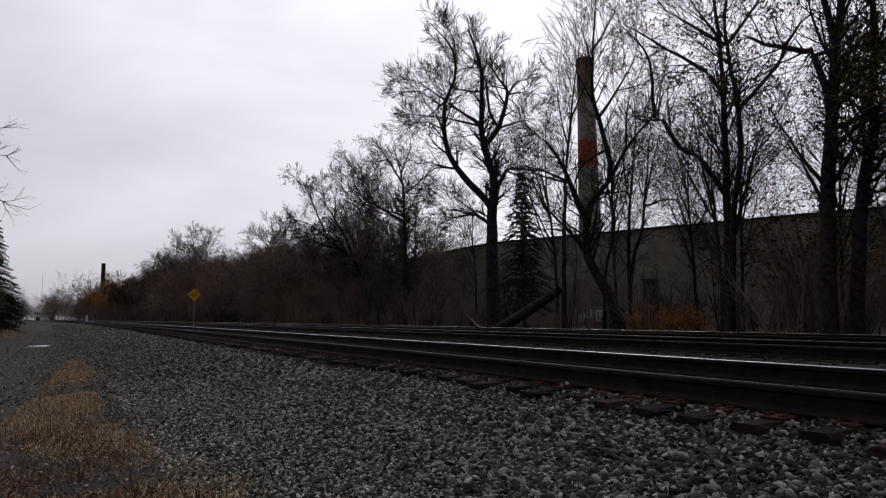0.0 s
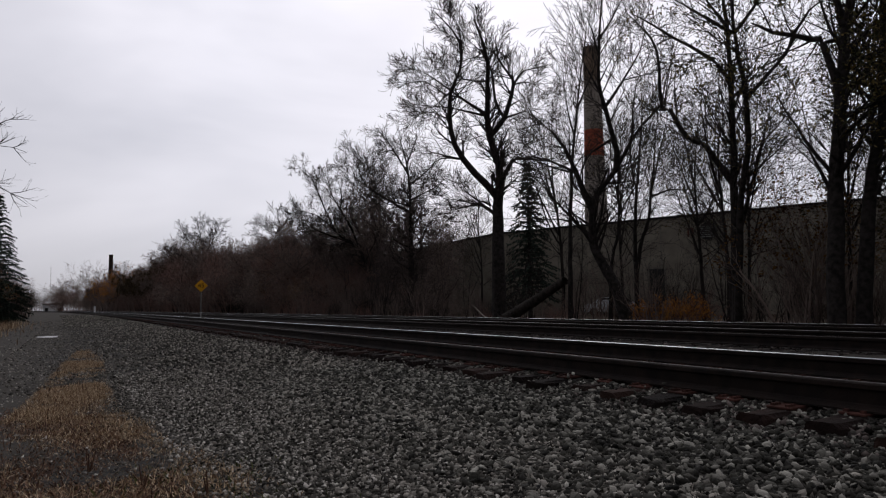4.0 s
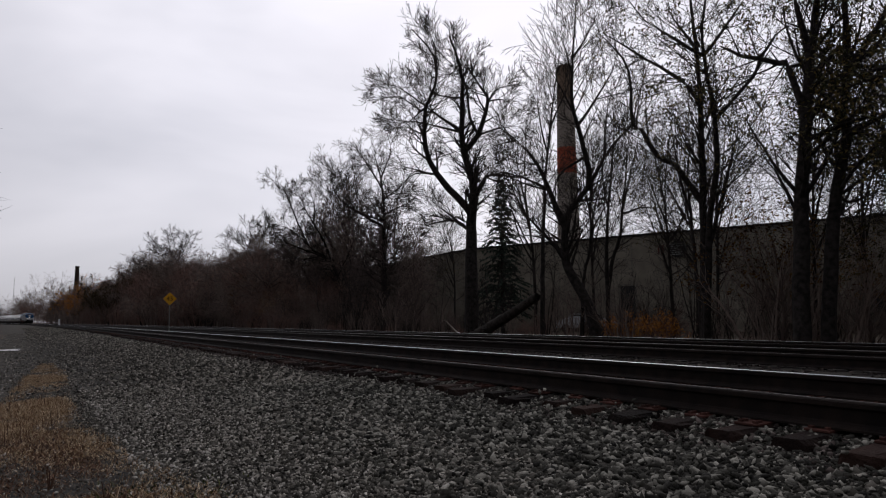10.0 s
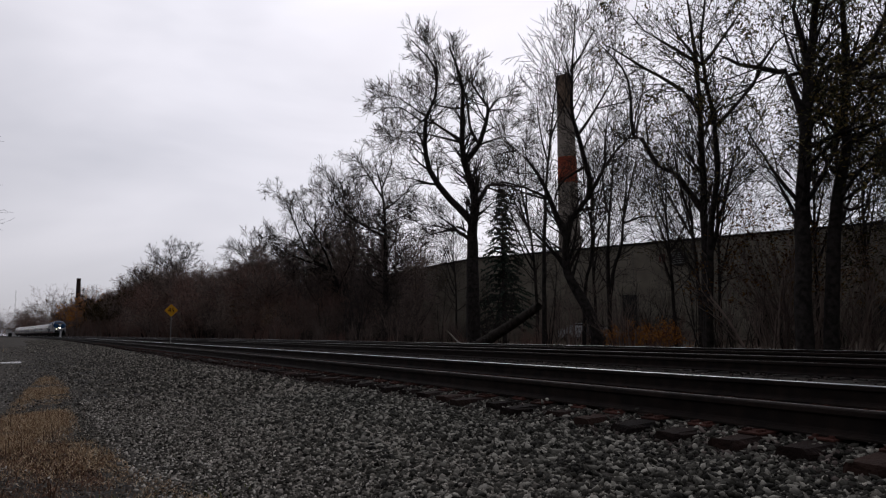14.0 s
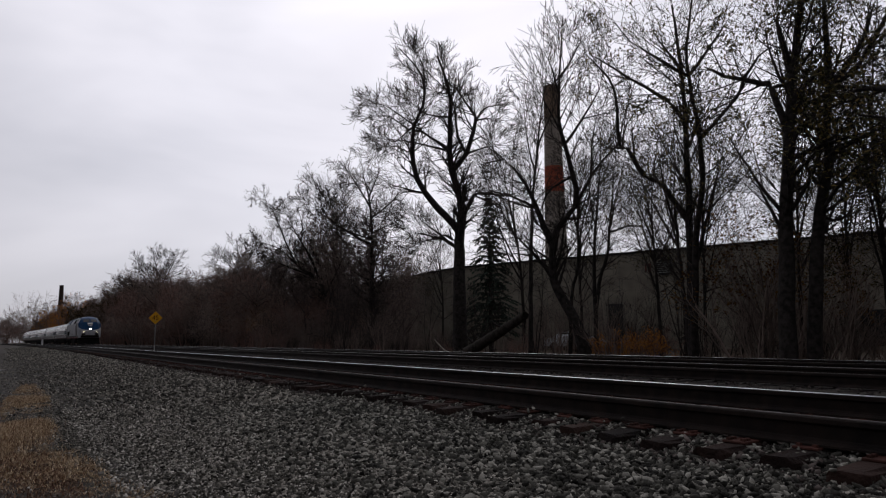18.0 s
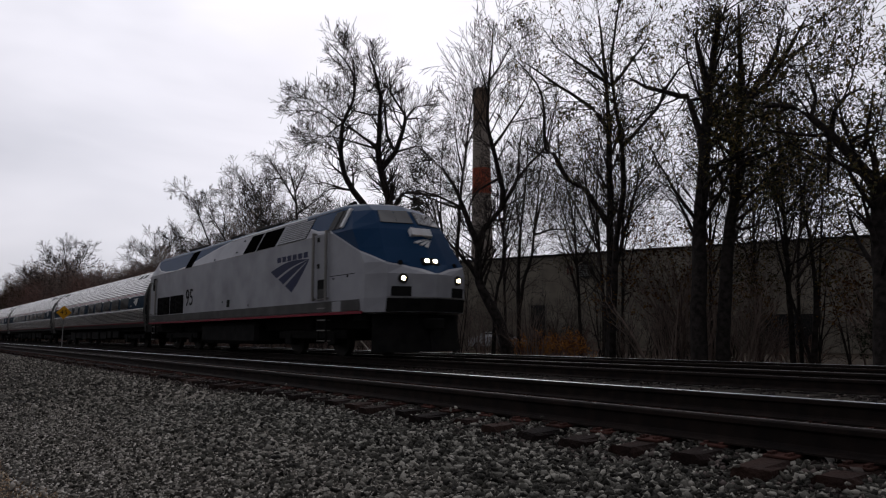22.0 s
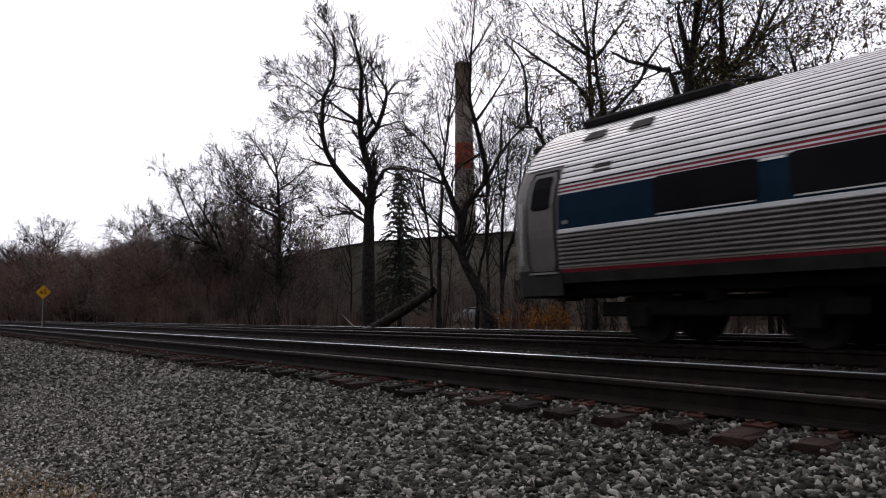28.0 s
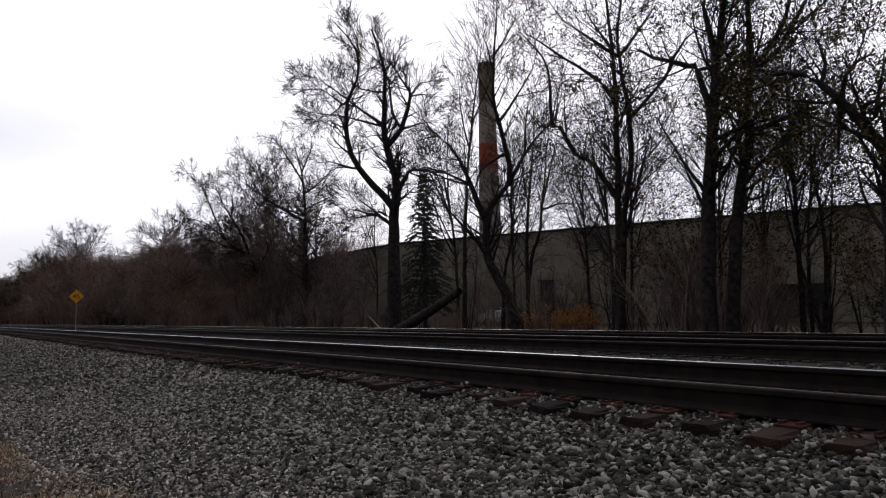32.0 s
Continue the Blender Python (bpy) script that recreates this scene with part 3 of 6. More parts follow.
# the thick-trunked tree
tree(-10.9, 17.0, [
    (0.235, [(-0.08, -0.3), (0.06, 3.07), (0.39, 6.71), (0.93, 10.38)]),
    (0.12, [(0.52, 7.82), (0.38, 8.8), (0.24, 9.79)]),
    (0.11, [(0.31, 6.21), (0.03, 7.61), (-0.22, 7.82), (-1.15, 8.21), (-1.67, 8.54)]),
    (0.06, [(0.03, 7.57), (0.23, 7.71), (0.58, 7.73)]),
    (0.09, [(0.39, 5.41), (0.62, 5.71), (0.88, 5.82), (1.91, 6.02)]),
    (0.06, [(0.09, 3.8), (-0.45, 4.89), (-0.67, 5.1)]),
    (0.06, [(0.42, 6.71), (0.67, 6.52), (0.88, 5.82)]),
    (0.06, [(0.47, 7.45), (1.13, 7.91), (1.44, 7.97)]),
    (0.05, [(-0.61, 7.97), (-0.24, 8.67), (0.11, 8.9)]),
    (0.05, [(-0.75, 8), (-0.84, 7.55), (-1.36, 6.87)])],
    'thick-trunked tree with sparse withered leaves', 16, turn=33, style=dict(taper=0.6, reach=2.5, density=2.4, bare=0.4, tip=0.0065), leaves=(1150, 0.05, 0.32, M_LEAF))

tree(-10.8, 17.5, [
    (0.2, [(0.14, -0.3), (0.46, 3.41), (0.92, 5.82), (0.83, 6.31), (1.04, 7.65), (1.1, 10.59)]),
    (0.11, [(1.04, 7.29), (1.81, 8.65), (2.31, 10.02)]),
    (0.09, [(1.22, 7.49), (1.71, 8.03), (2.78, 9.76)]),
    (0.07, [(0.91, 5.61), (1.23, 5.78), (1.87, 5.54)]),
    (0.09, [(0.82, 5.91), (2.02, 6.32), (2.6, 6.42)]),
    (0.06, [(1.22, 7.49), (2.09, 7.49), (2.51, 7.59)]),
    (0.05, [(0.59, 3.8), (0.85, 4.01), (1.13, 4.07), (1.23, 4.61)])],
    'tree with a wavering trunk and withered leaves', 17, turn=32, style=dict(taper=0.65, reach=2.5, density=2.4, bare=0.38, tip=0.0065), leaves=(1250, 0.05, 0.32, M_LEAF))

tree(-6.2, 16.5, [
    (0.23, [(-0.06, -0.3), (0.05, 3.7), (-0.08, 4.53), (-1.08, 6.05), (-1.75, 6.45), (-2.24, 6.41)]),
    (0.13, [(0.05, 3.45), (0.34, 4.64), (0.62, 5.84)]),
    (0.08, [(-0.48, 5.03), (-0.29, 5.38), (0.29, 5.49)]),
    (0.07, [(-0.82, 5.73), (-0.63, 6.09), (-0.34, 6.36), (-0.01, 6.42)]),
    (0.06, [(-1.08, 6.05), (-0.99, 6.56), (-1.23, 7.41)]),
    (0.06, [(-0.62, 5.37), (-0.79, 5.27), (-0.86, 4.19)]),
    (0.06, [(-0.28, 4.74), (-0.1, 5.16), (0.16, 6.7)])],
    'arching tree thick with withered leaves', 18, turn=21, style=dict(taper=0.8, reach=2.2, density=2.4, bare=0.3, tip=0.0055), leaves=(880, 0.055, 0.36, M_LEAF))

tree(-10.3, 22.0, [
    (0.11, [(0.0, -0.3), (0.2, 2.6), (0.1, 4.4), (0.0, 5.6), (-0.0, 7.1)]),
    (0.062, [(0.2, 0.2), (0.4, 3.5), (0.6, 5.9), (0.9, 7.8)]),
    (0.062, [(-1.1, 0.2), (-0.8, 3.9), (-0.5, 5.5), (-0.1, 7.1)])],
    'clump of slender stems before the factory', 19, turn=25, style=dict(reach=2.0, density=2.0, bare=0.4), leaves=(250, 0.05, 0.35, M_LEAF))

# fine-crowned trees further along
tree(-50.8, 24.0, [
    (0.28, [(-0.08, -0.3), (-0.12, 10.78), (-0.9, 14.7)]),
    (0.12, [(-0.11, 8.73), (-3.63, 10.72), (-4.3, 13.06), (-4.83, 13.64)]),
    (0.1, [(-0.12, 10.78), (1.44, 11.97), (2.21, 13.01)]),
    (0.1, [(-0.22, 12.07), (-1.4, 13.7), (-2.58, 15.32)]),
    (0.09, [(-0.22, 12.39), (0.49, 14.73), (0.35, 15.66)]),
    (0.08, [(-0.07, 9.19), (-3.32, 9.77), (-4.69, 9.35)]),
    (0.08, [(-0.07, 9.41), (2.34, 10.74), (2.79, 11.77)]),
    (0.07, [(-1.47, 13.51), (-2.35, 13.48), (-3, 12.78)])],
    'fine-crowned bare tree beyond the tracks', 21, turn=65, style=dict(reach=2.0, density=4.4, bare=0.2, tip=0.011, kids=(5, 5, 4, 3), spread=1.15, rise=0.02, wander=0.2))

tree(-61.7, 26.0, [
    (0.2, [(-0.58, -0.3), (-1.39, 4.57), (-2.68, 6.94), (-4.46, 8.24), (-6.78, 13.48), (-7.79, 14.4), (-8.37, 14.06)]),
    (0.13, [(-2.17, 6.15), (-2.96, 8.52), (-4.76, 11.67), (-5.7, 14.15)]),
    (0.09, [(-2.68, 6.94), (-6.7, 8.48), (-8.58, 9.86)]),
    (0.08, [(-4.46, 8.24), (-5.97, 9.54), (-7.71, 10.04), (-9.06, 9.65)]),
    (0.07, [(-6.42, 12.32), (-6.31, 13.23), (-6.2, 14.13)]),
    (0.07, [(-3.99, 10.26), (-3.86, 11.69), (-4.39, 13.82)]),
    (0.08, [(-1.65, 5.1), (0.36, 9.9), (-0.18, 12.05)])],
    'bare tree arching low towards the line', 22, turn=67, style=dict(reach=1.6, density=4.0, bare=0.25, tip=0.013, kids=(5, 5, 4, 3), spread=1.1, rise=0.05))

tree(-73.7, 30.0, [
    (0.24, [(-0.0, -0.3), (-0.1, 9.9), (-0.3, 14.4), (-0.6, 17.7)]),
    (0.101, [(-0.1, 11.2), (-1.6, 14.4), (-2.5, 17.1)]),
    (0.094, [(-0.2, 12.5), (1.0, 15.8), (1.2, 18.4)])],
    'bare tree with a rounded twiggy crown', 23, turn=68, style=dict(reach=3.2, density=3.2, bare=0.2, tip=0.022))

tree(-114.9, 30.0, [
    (0.22, [(-0.0, -0.3), (-0.0, 9.4), (-0.1, 14.1), (-0.4, 17.0)]),
    (0.094, [(-0.0, 10.3), (1.5, 14.2), (2.9, 16.8)]),
    (0.094, [(-0.0, 11.3), (-1.7, 13.6), (-2.9, 15.0)])],
    'bare tree with a rounded twiggy crown', 24, turn=75, style=dict(reach=3.5, density=3.1, bare=0.2, tip=0.023))

tree(-176.4, 28.0, [
    (0.3, [(0.0, -0.3), (-0.4, 9.4), (-1.0, 16.2), (-2.0, 21.5)]),
    (0.156, [(-0.5, 12.1), (-2.9, 16.2), (-5.5, 18.6)]),
    (0.156, [(-0.7, 13.5), (1.6, 17.7), (3.2, 21.6)]),
    (0.117, [(-0.3, 9.4), (-5.4, 12.1), (-7.9, 14.1)])],
    'broad bare oak-like tree', 25, turn=81, style=dict(reach=4.6, density=2.8, bare=0.2, tip=0.03))
# ---- scrub, thicket and hedges ----
def bushy(name, height, radius, seed, mat, stems, label, category, group, tip=0.012, leaves=None, style=None):
    """A many-stemmed bush or thicket clump."""
    rng = random.Random(seed)
    trunk, twigs, tips = Wood(), Wood(), []
    st = {**STYLE, "spread": 0.8, "rise": 0.10, "wander": 0.2, "kids": (6, 5, 4), "levels": 2, "solid": 0.05, "tip": tip, **(style or {})}
    for k in range(stems):
        a, r = rng.uniform(0, 6.28), radius * 0.5 * math.sqrt(rng.random())
        foot = Vector((math.cos(a) * r, math.sin(a) * r, -0.2))
        lean = Vector((math.cos(a) * rng.uniform(0.0, 0.5), math.sin(a) * rng.uniform(0.0, 0.5), 1.0))
        grow(trunk, twigs, tips, foot, lean, height * rng.uniform(0.55, 1.0), 0.02 + 0.012 * height * rng.uniform(0.4, 1.0), 0, rng, st)
    ob = empty(name, pose(0, 0, 0), label, category, group)
    if trunk.v:
        put("trunk", trunk.mesh("trunk", mat), ob)
    put("crown", twigs.mesh("crown", mat, False), ob)
    if leaves:
        count, per, size, spread, lm = leaves
        v, f = leaf_cloud([rng.choice(tips) for k in range(count)], rng, per, size, spread)
        put("leaves", quick_mesh("leaves", np.array([tuple(p) for p in v]), np.array(f), [lm]), ob)
    return ob


SCRUB = []
for k, (hgt, mat) in enumerate(((9.0, M_BRUSH), (11.0, M_BRUSH), (8.0, M_REDTWIG), (12.5, M_REDTWIG), (7.0, M_BRUSH))):
    SCRUB.append(bushy("scrub_tree", hgt, 4.0, 70 + k, mat, 7, "many-stemmed bare scrub tree in the lineside thicket", "tree", "scrub trees along the line", tip=0.020,
        style=dict(levels=3, kids=(6, 5, 4, 3), rise=0.0, spread=1.2, wander=0.24)))
BRUSH = []
for k, (hgt, mat) in enumerate(((2.6, M_BRUSH), (3.4, M_TWIG), (2.0, M_REDTWIG), (4.2, M_BRUSH))):
    BRUSH.append(bushy("bush", hgt, 2.6, 90 + k, mat, 13, "tangled bare bush in the undergrowth", "bush", "undergrowth along the line", tip=0.006))


# bare round-crowned trees of the lineside wood
ROUND = []
for k in range(3):
    rng = random.Random(700 + k)
    limbs = [(0.2, [(0, -0.3), (rng.uniform(-0.2, 0.2), 3), (rng.uniform(-0.6, 0.6), 6.5), (rng.uniform(-0.8, 0.8), 9.5)])]
    for j in range(9):
        z, a = rng.uniform(2.6, 6.5), (-1) ** j * rng.uniform(1.4, 3.8)
        limbs.append((0.09, [(0, z), (a * 0.5, z + rng.uniform(0.8, 1.6)), (a, z + rng.uniform(1.8, 3.2))]))
    ROUND.append(tree(-90.0 - k, 29.0, limbs, "bare round-crowned tree in the lineside wood", 700 + k, style=dict(reach=2.5, density=2.6, bare=0.3, tip=0.015, spread=1.1, rise=0.03), group="trees of the lineside wood", twig_mat=(M_BRUSH, M_REDTWIG, M_BRUSH)[k]))
PLACED = set()


def height_of(ob):
    return max(v.co.z for c in ob.children for v in c.data.vertices)


TALL = {ob.name: height_of(ob) for ob in SCRUB + BRUSH + ROUND}


def crown_top(d, s):
    """Height of the wood's crowns: low before the factory's end wall, highest further along."""
    return float(np.interp(s / d, (1.5, 2.5, 2.9, 3.3, 3.65, 4.1, 4.85, 6.4, 8.9, 16.0), (2.6, 3.4, 6.0, 8.4, 9.2, 9.2, 10.4, 13.2, 11.0, 8.7))) * d / 19.0


def strew(kinds, count, seed, place, scale, share=None):
    """Copies of kinds at the places; share: their heights as a share of the wood's crowns, in place of scale."""
    rng = random.Random(seed)
    fresh = [k for k in kinds if k.name not in PLACED]
    PLACED.update(k.name for k in kinds)
    for k in range(count):
        src = kinds[k % len(kinds)]
        d, s = place(rng)
        p = on_line(d, s, ground_height(d) - 0.05)
        f = crown_top(d, s) * rng.uniform(*share) / TALL[src.name] if share else scale(rng, s)
        m = Matrix.Translation(p) @ Matrix.Rotation(rng.uniform(0, 6.28), 4, "Z")
        if src in fresh:
            fresh.remove(src)
            ob = src
            ob.matrix_basis = m
        else:
            ob = copy_thing(src, m)
        ob.scale = (f, f, f * rng.uniform(0.9, 1.12))


# thin bare saplings that stand about before the factory
SAPLING = []
for k in range(4):
    rng = random.Random(800 + k)
    limbs = []
    for j in range(3 + k % 2):
        a, top = rng.uniform(-0.8, 0.8), rng.uniform(2.2, 4.6)
        limbs.append((0.022 + 0.006 * j, [(a * 0.3, -0.2), (a * 0.6, top * 0.4), (a + rng.uniform(-0.4, 0.4), top * 0.75), (a * 1.5 + rng.uniform(-0.5, 0.5), top)]))
    SAPLING.append(tree(-30.0 - k, 22.0, limbs, "thin bare sapling before the factory wall", 800 + k, style=dict(reach=1.1, density=2.4, bare=0.2, tip=0.005, spread=1.2, rise=0.0, wander=0.28, levels=2), group="saplings under the trees"))
TALL.update({ob.name: height_of(ob) for ob in SAPLING})
strew(SAPLING, 60, 52, lambda r: (r.uniform(17.8, 27.0), -8 + 70 * r.random()), lambda r, s: r.uniform(0.6, 1.25))

# thick belt of scrub and trees that runs beside the far track into the distance
strew(SCRUB, 150, 5, lambda r: (r.uniform(19.0, 38.0), 62 + 330 * r.random() ** 1.25), None, (0.5, 0.78))
strew(ROUND, 70, 51, lambda r: (r.uniform(19.0, 38.0), 78 + 300 * r.random() ** 1.2), None, (0.72, 1.0))
strew(ROUND, 16, 53, lambda r: (lambda d: (d, d * r.uniform(3.3, 5.6)))(r.uniform(20.0, 32.0)), None, (0.78, 1.0))
# undergrowth before the factory and under the trees
strew(BRUSH, 52, 6, lambda r: (r.uniform(17.6, 26.0), 12 + 48 * r.random()), lambda r, s: r.uniform(0.25, 0.55))
strew(BRUSH, 80, 7, lambda r: (r.uniform(17.8, 31.0), 54 + 60 * r.random()), None, (0.25, 0.5))
strew(BRUSH, 26, 8, lambda r: (r.uniform(17.8, 30.0), -8 + 22 * r.random()), lambda r, s: r.uniform(0.3, 0.6))
strew(BRUSH, 14, 21, lambda r: (r.uniform(20.5, 30.0), -9 + 31 * r.random()), lambda r, s: r.uniform(0.5, 0.85))
# tangled thicket that closes the view along the line
strew(BRUSH, 64, 22, lambda r: (r.uniform(18.5, 34.0), 60 + 70 * r.random()), None, (0.4, 0.62))
strew(BRUSH, 60, 23, lambda r: (r.uniform(18.5, 40.0), 110 + 170 * r.random()), None, (0.4, 0.62))
# unseen near-side thicket, far back along the line, added to darken the coaches' reflections
strew(BRUSH, 26, 31, lambda r: (lambda s: (-10.0 - 0.065 * s - r.uniform(0, 8), s))(170 + 300 * r.random()), lambda r, s: r.uniform(3.2, 4.4))

# ---- factory wall ----
def wall_run(ax, ay, bx, by, z0, z1):
    a, b = Vector((ax, ay, 0)), Vector((bx, by, 0))
    d = (b - a).normalized()
    return Matrix.Translation(a) @ Matrix.Rotation(math.atan2(d.y, d.x), 4, "Z"), (b - a).length


factory = empty("factory_building", pose(0, 0, 0), "long grimy cement-walled factory behind the trees", "factory")
for ax, ay, bx, by, top in ((-57.1, 35.7, 2.0, 59.8, 7.8), (-175.0, 40.0, -57.1, 35.7, 7.75)):
    m, length = wall_run(ax, ay, bx, by, 0, top)
    part("wall", box(0, length, 0, 0.35, -0.4, top), M_WALL, factory, m=m)
    part("roof_edge", box(-0.1, length + 0.1, -0.12, 0.5, top, top + 0.16), M_DARK, factory, "dark metal roof edge", m=m)
    part("roof", box(0, length, 0.35, 30, top - 0.3, top + 0.02), M_DARK, factory, m=m)


# ---- chimney ----
def chimney(x, y, z, height, r0, r1, bands, label, mats):
    ob = empty("factory_chimney", pose(x, y, z), label, "chimney")
    for z0, z1, mat in bands:
        ra, rb = r0 + (r1 - r0) * z0 / height, r0 + (r1 - r0) * z1 / height
        part("shaft", drum(ra, rb, z0, z1, 24), mats[mat], ob, smooth=False)
    part("rim", drum(r1 + 0.12, r1 + 0.12, height - 0.6, height, 24), mats[bands[-1][2]], ob)
    return ob


M_REDBAND = material("red_painted_brick", [(0.28, 0.06, 0.035), (0.42, 0.10, 0.055)], 2, 0.9, bump=0.3, stain=0.4, stain_color=(0.1, 0.04, 0.03), stain_scale=0.6)
M_ASHBRICK = material("ash_grey_chimney_brick", [(0.19, 0.16, 0.135), (0.31, 0.27, 0.235)], 3, 0.9, bump=0.4, objr=0.5, stain=0.5, stain_color=(0.12, 0.09, 0.075), stain_scale=0.4)
chimney(-72.3, 61.6, 0.0, 35.8, 1.75, 1.05, ((0, 20.7, 0), (20.7, 24.3, 1), (24.3, 31, 0), (31, 35.8, 2)), "tall weathered brick chimney with a red painted band", (M_ASHBRICK, M_REDBAND, M_BRICK))
chimney(-429.7, 17.2, 0.0, 31.6, 1.65, 1.0, ((0, 31.6, 0),), "distant sooty dark brick chimney", (M_SOOT,))

# ---- train ----
TRAIN_V = 25.9


def paint_scheme():
    """Silver-grey paint with a blue cap: the blue lies above a line that is led along the body."""
    m = material("grey_and_blue_loco_paint", [(0.33, 0.336, 0.36), (0.385, 0.391, 0.415)], 1.2, 0.45, bump=0.03, bump_scale=6, spec=0.05, stain=0.35, stain_color=(0.11, 0.11, 0.11), stain_scale=0.9)
    n, l = m.node_tree.nodes, m.node_tree.links
    b = n["Principled BSDF"]
    base = b.inputs["Base Color"].links[0].from_socket
    t = n.new("ShaderNodeTexCoord")
    sep = n.new("ShaderNodeSeparateXYZ")
    l.new(t.outputs["Object"], sep.inputs[0])
    run = n.new("ShaderNodeMapRange")
    run.inputs[1].default_value, run.inputs[2].default_value = -10.5, 10.5
    l.new(sep.outputs[0], run.inputs[0])
    edge = n.new("ShaderNodeValToRGB")
    r = edge.color_ramp
    line = ((0.45, 4.1), (0.9, 3.76), (1.6, 3.55), (2.6, 3.42), (4.2, 3.36), (5.4, 3.44), (6.5, 3.6), (8.0, 3.85), (9.7, 4.08), (11.0, 4.15), (15.6, 4.15), (16.1, 3.86), (16.5, 3.65), (17.1, 3.5), (17.85, 3.44), (18.6, 3.12), (20.3, 2.38), (20.75, 2.12))
    r.elements[0].position, r.elements[1].position = line[0][0] / 21, line[-1][0] / 21
    r.elements[0].color, r.elements[1].color = [(z / 5, z / 5, z / 5, 1) for z in (line[0][1], line[-1][1])]
    for x, z in line[1:-1]:
        r.elements.new(x / 21).color = (z / 5, z / 5, z / 5, 1)
    l.new(run.outputs[0], edge.inputs[0])
    hz = n.new("ShaderNodeMath")
    hz.operation = "DIVIDE"
    hz.inputs[1].default_value = 5.0
    l.new(sep.outputs[2], hz.inputs[0])
    last = base
    for shift, color in ((-0.008, (0.5, 0.51, 0.53)), (0.0, (0.009, 0.038, 0.094))):
        add = n.new("ShaderNodeMath")
        add.operation = "ADD"
        add.inputs[1].default_value = shift
        l.new(edge.outputs[0], add.inputs[0])
        gt = n.new("ShaderNodeMath")
        gt.operation = "GREATER_THAN"
        l.new(hz.outputs[0], gt.inputs[0]), l.new(add.outputs[0], gt.inputs[1])
        mx = n.new("ShaderNodeMix")
        mx.data_type = "RGBA"
        mx.inputs[7].default_value = (*color, 1)
        l.new(gt.outputs[0], mx.inputs[0]), l.new(last, mx.inputs[6])
        last = mx.outputs[2]
    l.new(last, b.inputs["Base Color"])
    return m


M_LOCO = paint_scheme()
M_GREY = material("light_grey_paint", [(0.28, 0.285, 0.30), (0.33, 0.335, 0.35)], 1.5, 0.4, bump=0.03, stain=0.3, stain_color=(0.12, 0.12, 0.12))
M_SILL = material("grimy_grey_sill", [(0.055, 0.054, 0.052), (0.085, 0.084, 0.08)], 2, 0.6, bump=0.05, stain=0.5, stain_color=(0.04, 0.04, 0.04))
M_SKIRT = material("soot_dark_body_skirt", [(0.020, 0.0195, 0.0185), (0.042, 0.041, 0.039)], 2, 0.6, bump=0.05, stain=0.5, stain_color=(0.02, 0.02, 0.02))
M_BLUE = material("deep_blue_paint", [(0.008, 0.021, 0.039), (0.012, 0.029, 0.051)], 2, 0.5, bump=0.02, spec=0.01, stain=0.3, stain_color=(0.008, 0.02, 0.045))
M_LOGO_BLUE = material("logo_blue_paint", [(0.010, 0.016, 0.055), (0.013, 0.02, 0.065)], 2, 0.4, bump=0)
M_RED = material("red_stripe_paint", [(0.17, 0.018, 0.03), (0.23, 0.025, 0.04)], 3, 0.4, bump=0, stain=0.3, stain_color=(0.12, 0.02, 0.025))
M_WHITE = material("white_stripe_paint", [(0.62, 0.62, 0.62), (0.74, 0.74, 0.74)], 3, 0.4, bump=0, stain=0.2, stain_color=(0.4, 0.4, 0.4))
M_STEELCAR = material("brushed_stainless_body", [(0.46, 0.452, 0.44), (0.59, 0.58, 0.565)], 2, 0.3, 0.95, bump=0.03, bump_scale=3, stain=0.35, stain_color=(0.26, 0.24, 0.22), stain_scale=0.5)
M_STEELDULL = material("dull_stainless_panel", [(0.20, 0.195, 0.18), (0.28, 0.265, 0.25)], 2, 0.45, 0.5, bump=0.03, stain=0.4, stain_color=(0.09, 0.085, 0.08))
M_BAY = material("plain_brushed_steel", [(0.12, 0.112, 0.104), (0.17, 0.158, 0.146)], 2, 0.42, 0.4, bump=0.03, stain=0.4, stain_color=(0.14, 0.13, 0.12))
# dark colour standing in for shade between the flutes; also on vents and intakes
M_GROOVE = material("flute_shade_and_vent_dark", [(0.035, 0.033, 0.03), (0.06, 0.056, 0.052)], 4, 0.8, bump=0)
M_GLASS = material("dark_window_glass", [(0.008, 0.008, 0.009), (0.012, 0.012, 0.013)], 1, 0.15, 0.0, bump=0, spec=0.02)
M_SCREEN = material("windscreen_glass", [(0.045, 0.046, 0.048), (0.065, 0.066, 0.068)], 1, 0.06, bump=0, spec=0.6)
M_VOID = material("unlit_opening", [(0.002, 0.002, 0.002), (0.003, 0.003, 0.003)], 2, 0.95, bump=0, spec=0.0)
M_BLACK = material("black_rubber_and_grime", [(0.008, 0.008, 0.008), (0.016, 0.0155, 0.015)], 3, 0.8, bump=0.1, spec=0.1)
M_UNDER = material("grimy_undergear", [(0.004, 0.004, 0.004), (0.011, 0.0105, 0.010)], 4, 0.85, bump=0.2)
M_WHEEL = material("worn_wheel_steel", [(0.010, 0.009, 0.008), (0.025, 0.022, 0.02)], 4, 0.7, 0.3, bump=0.1)
M_LAMP = glowing("burning_headlamp", (1.0, 0.84, 0.55), 16.0)
M_LAMP_SOFT = glowing("burning_ditch_lamp", (1.0, 0.82, 0.52), 10.0)


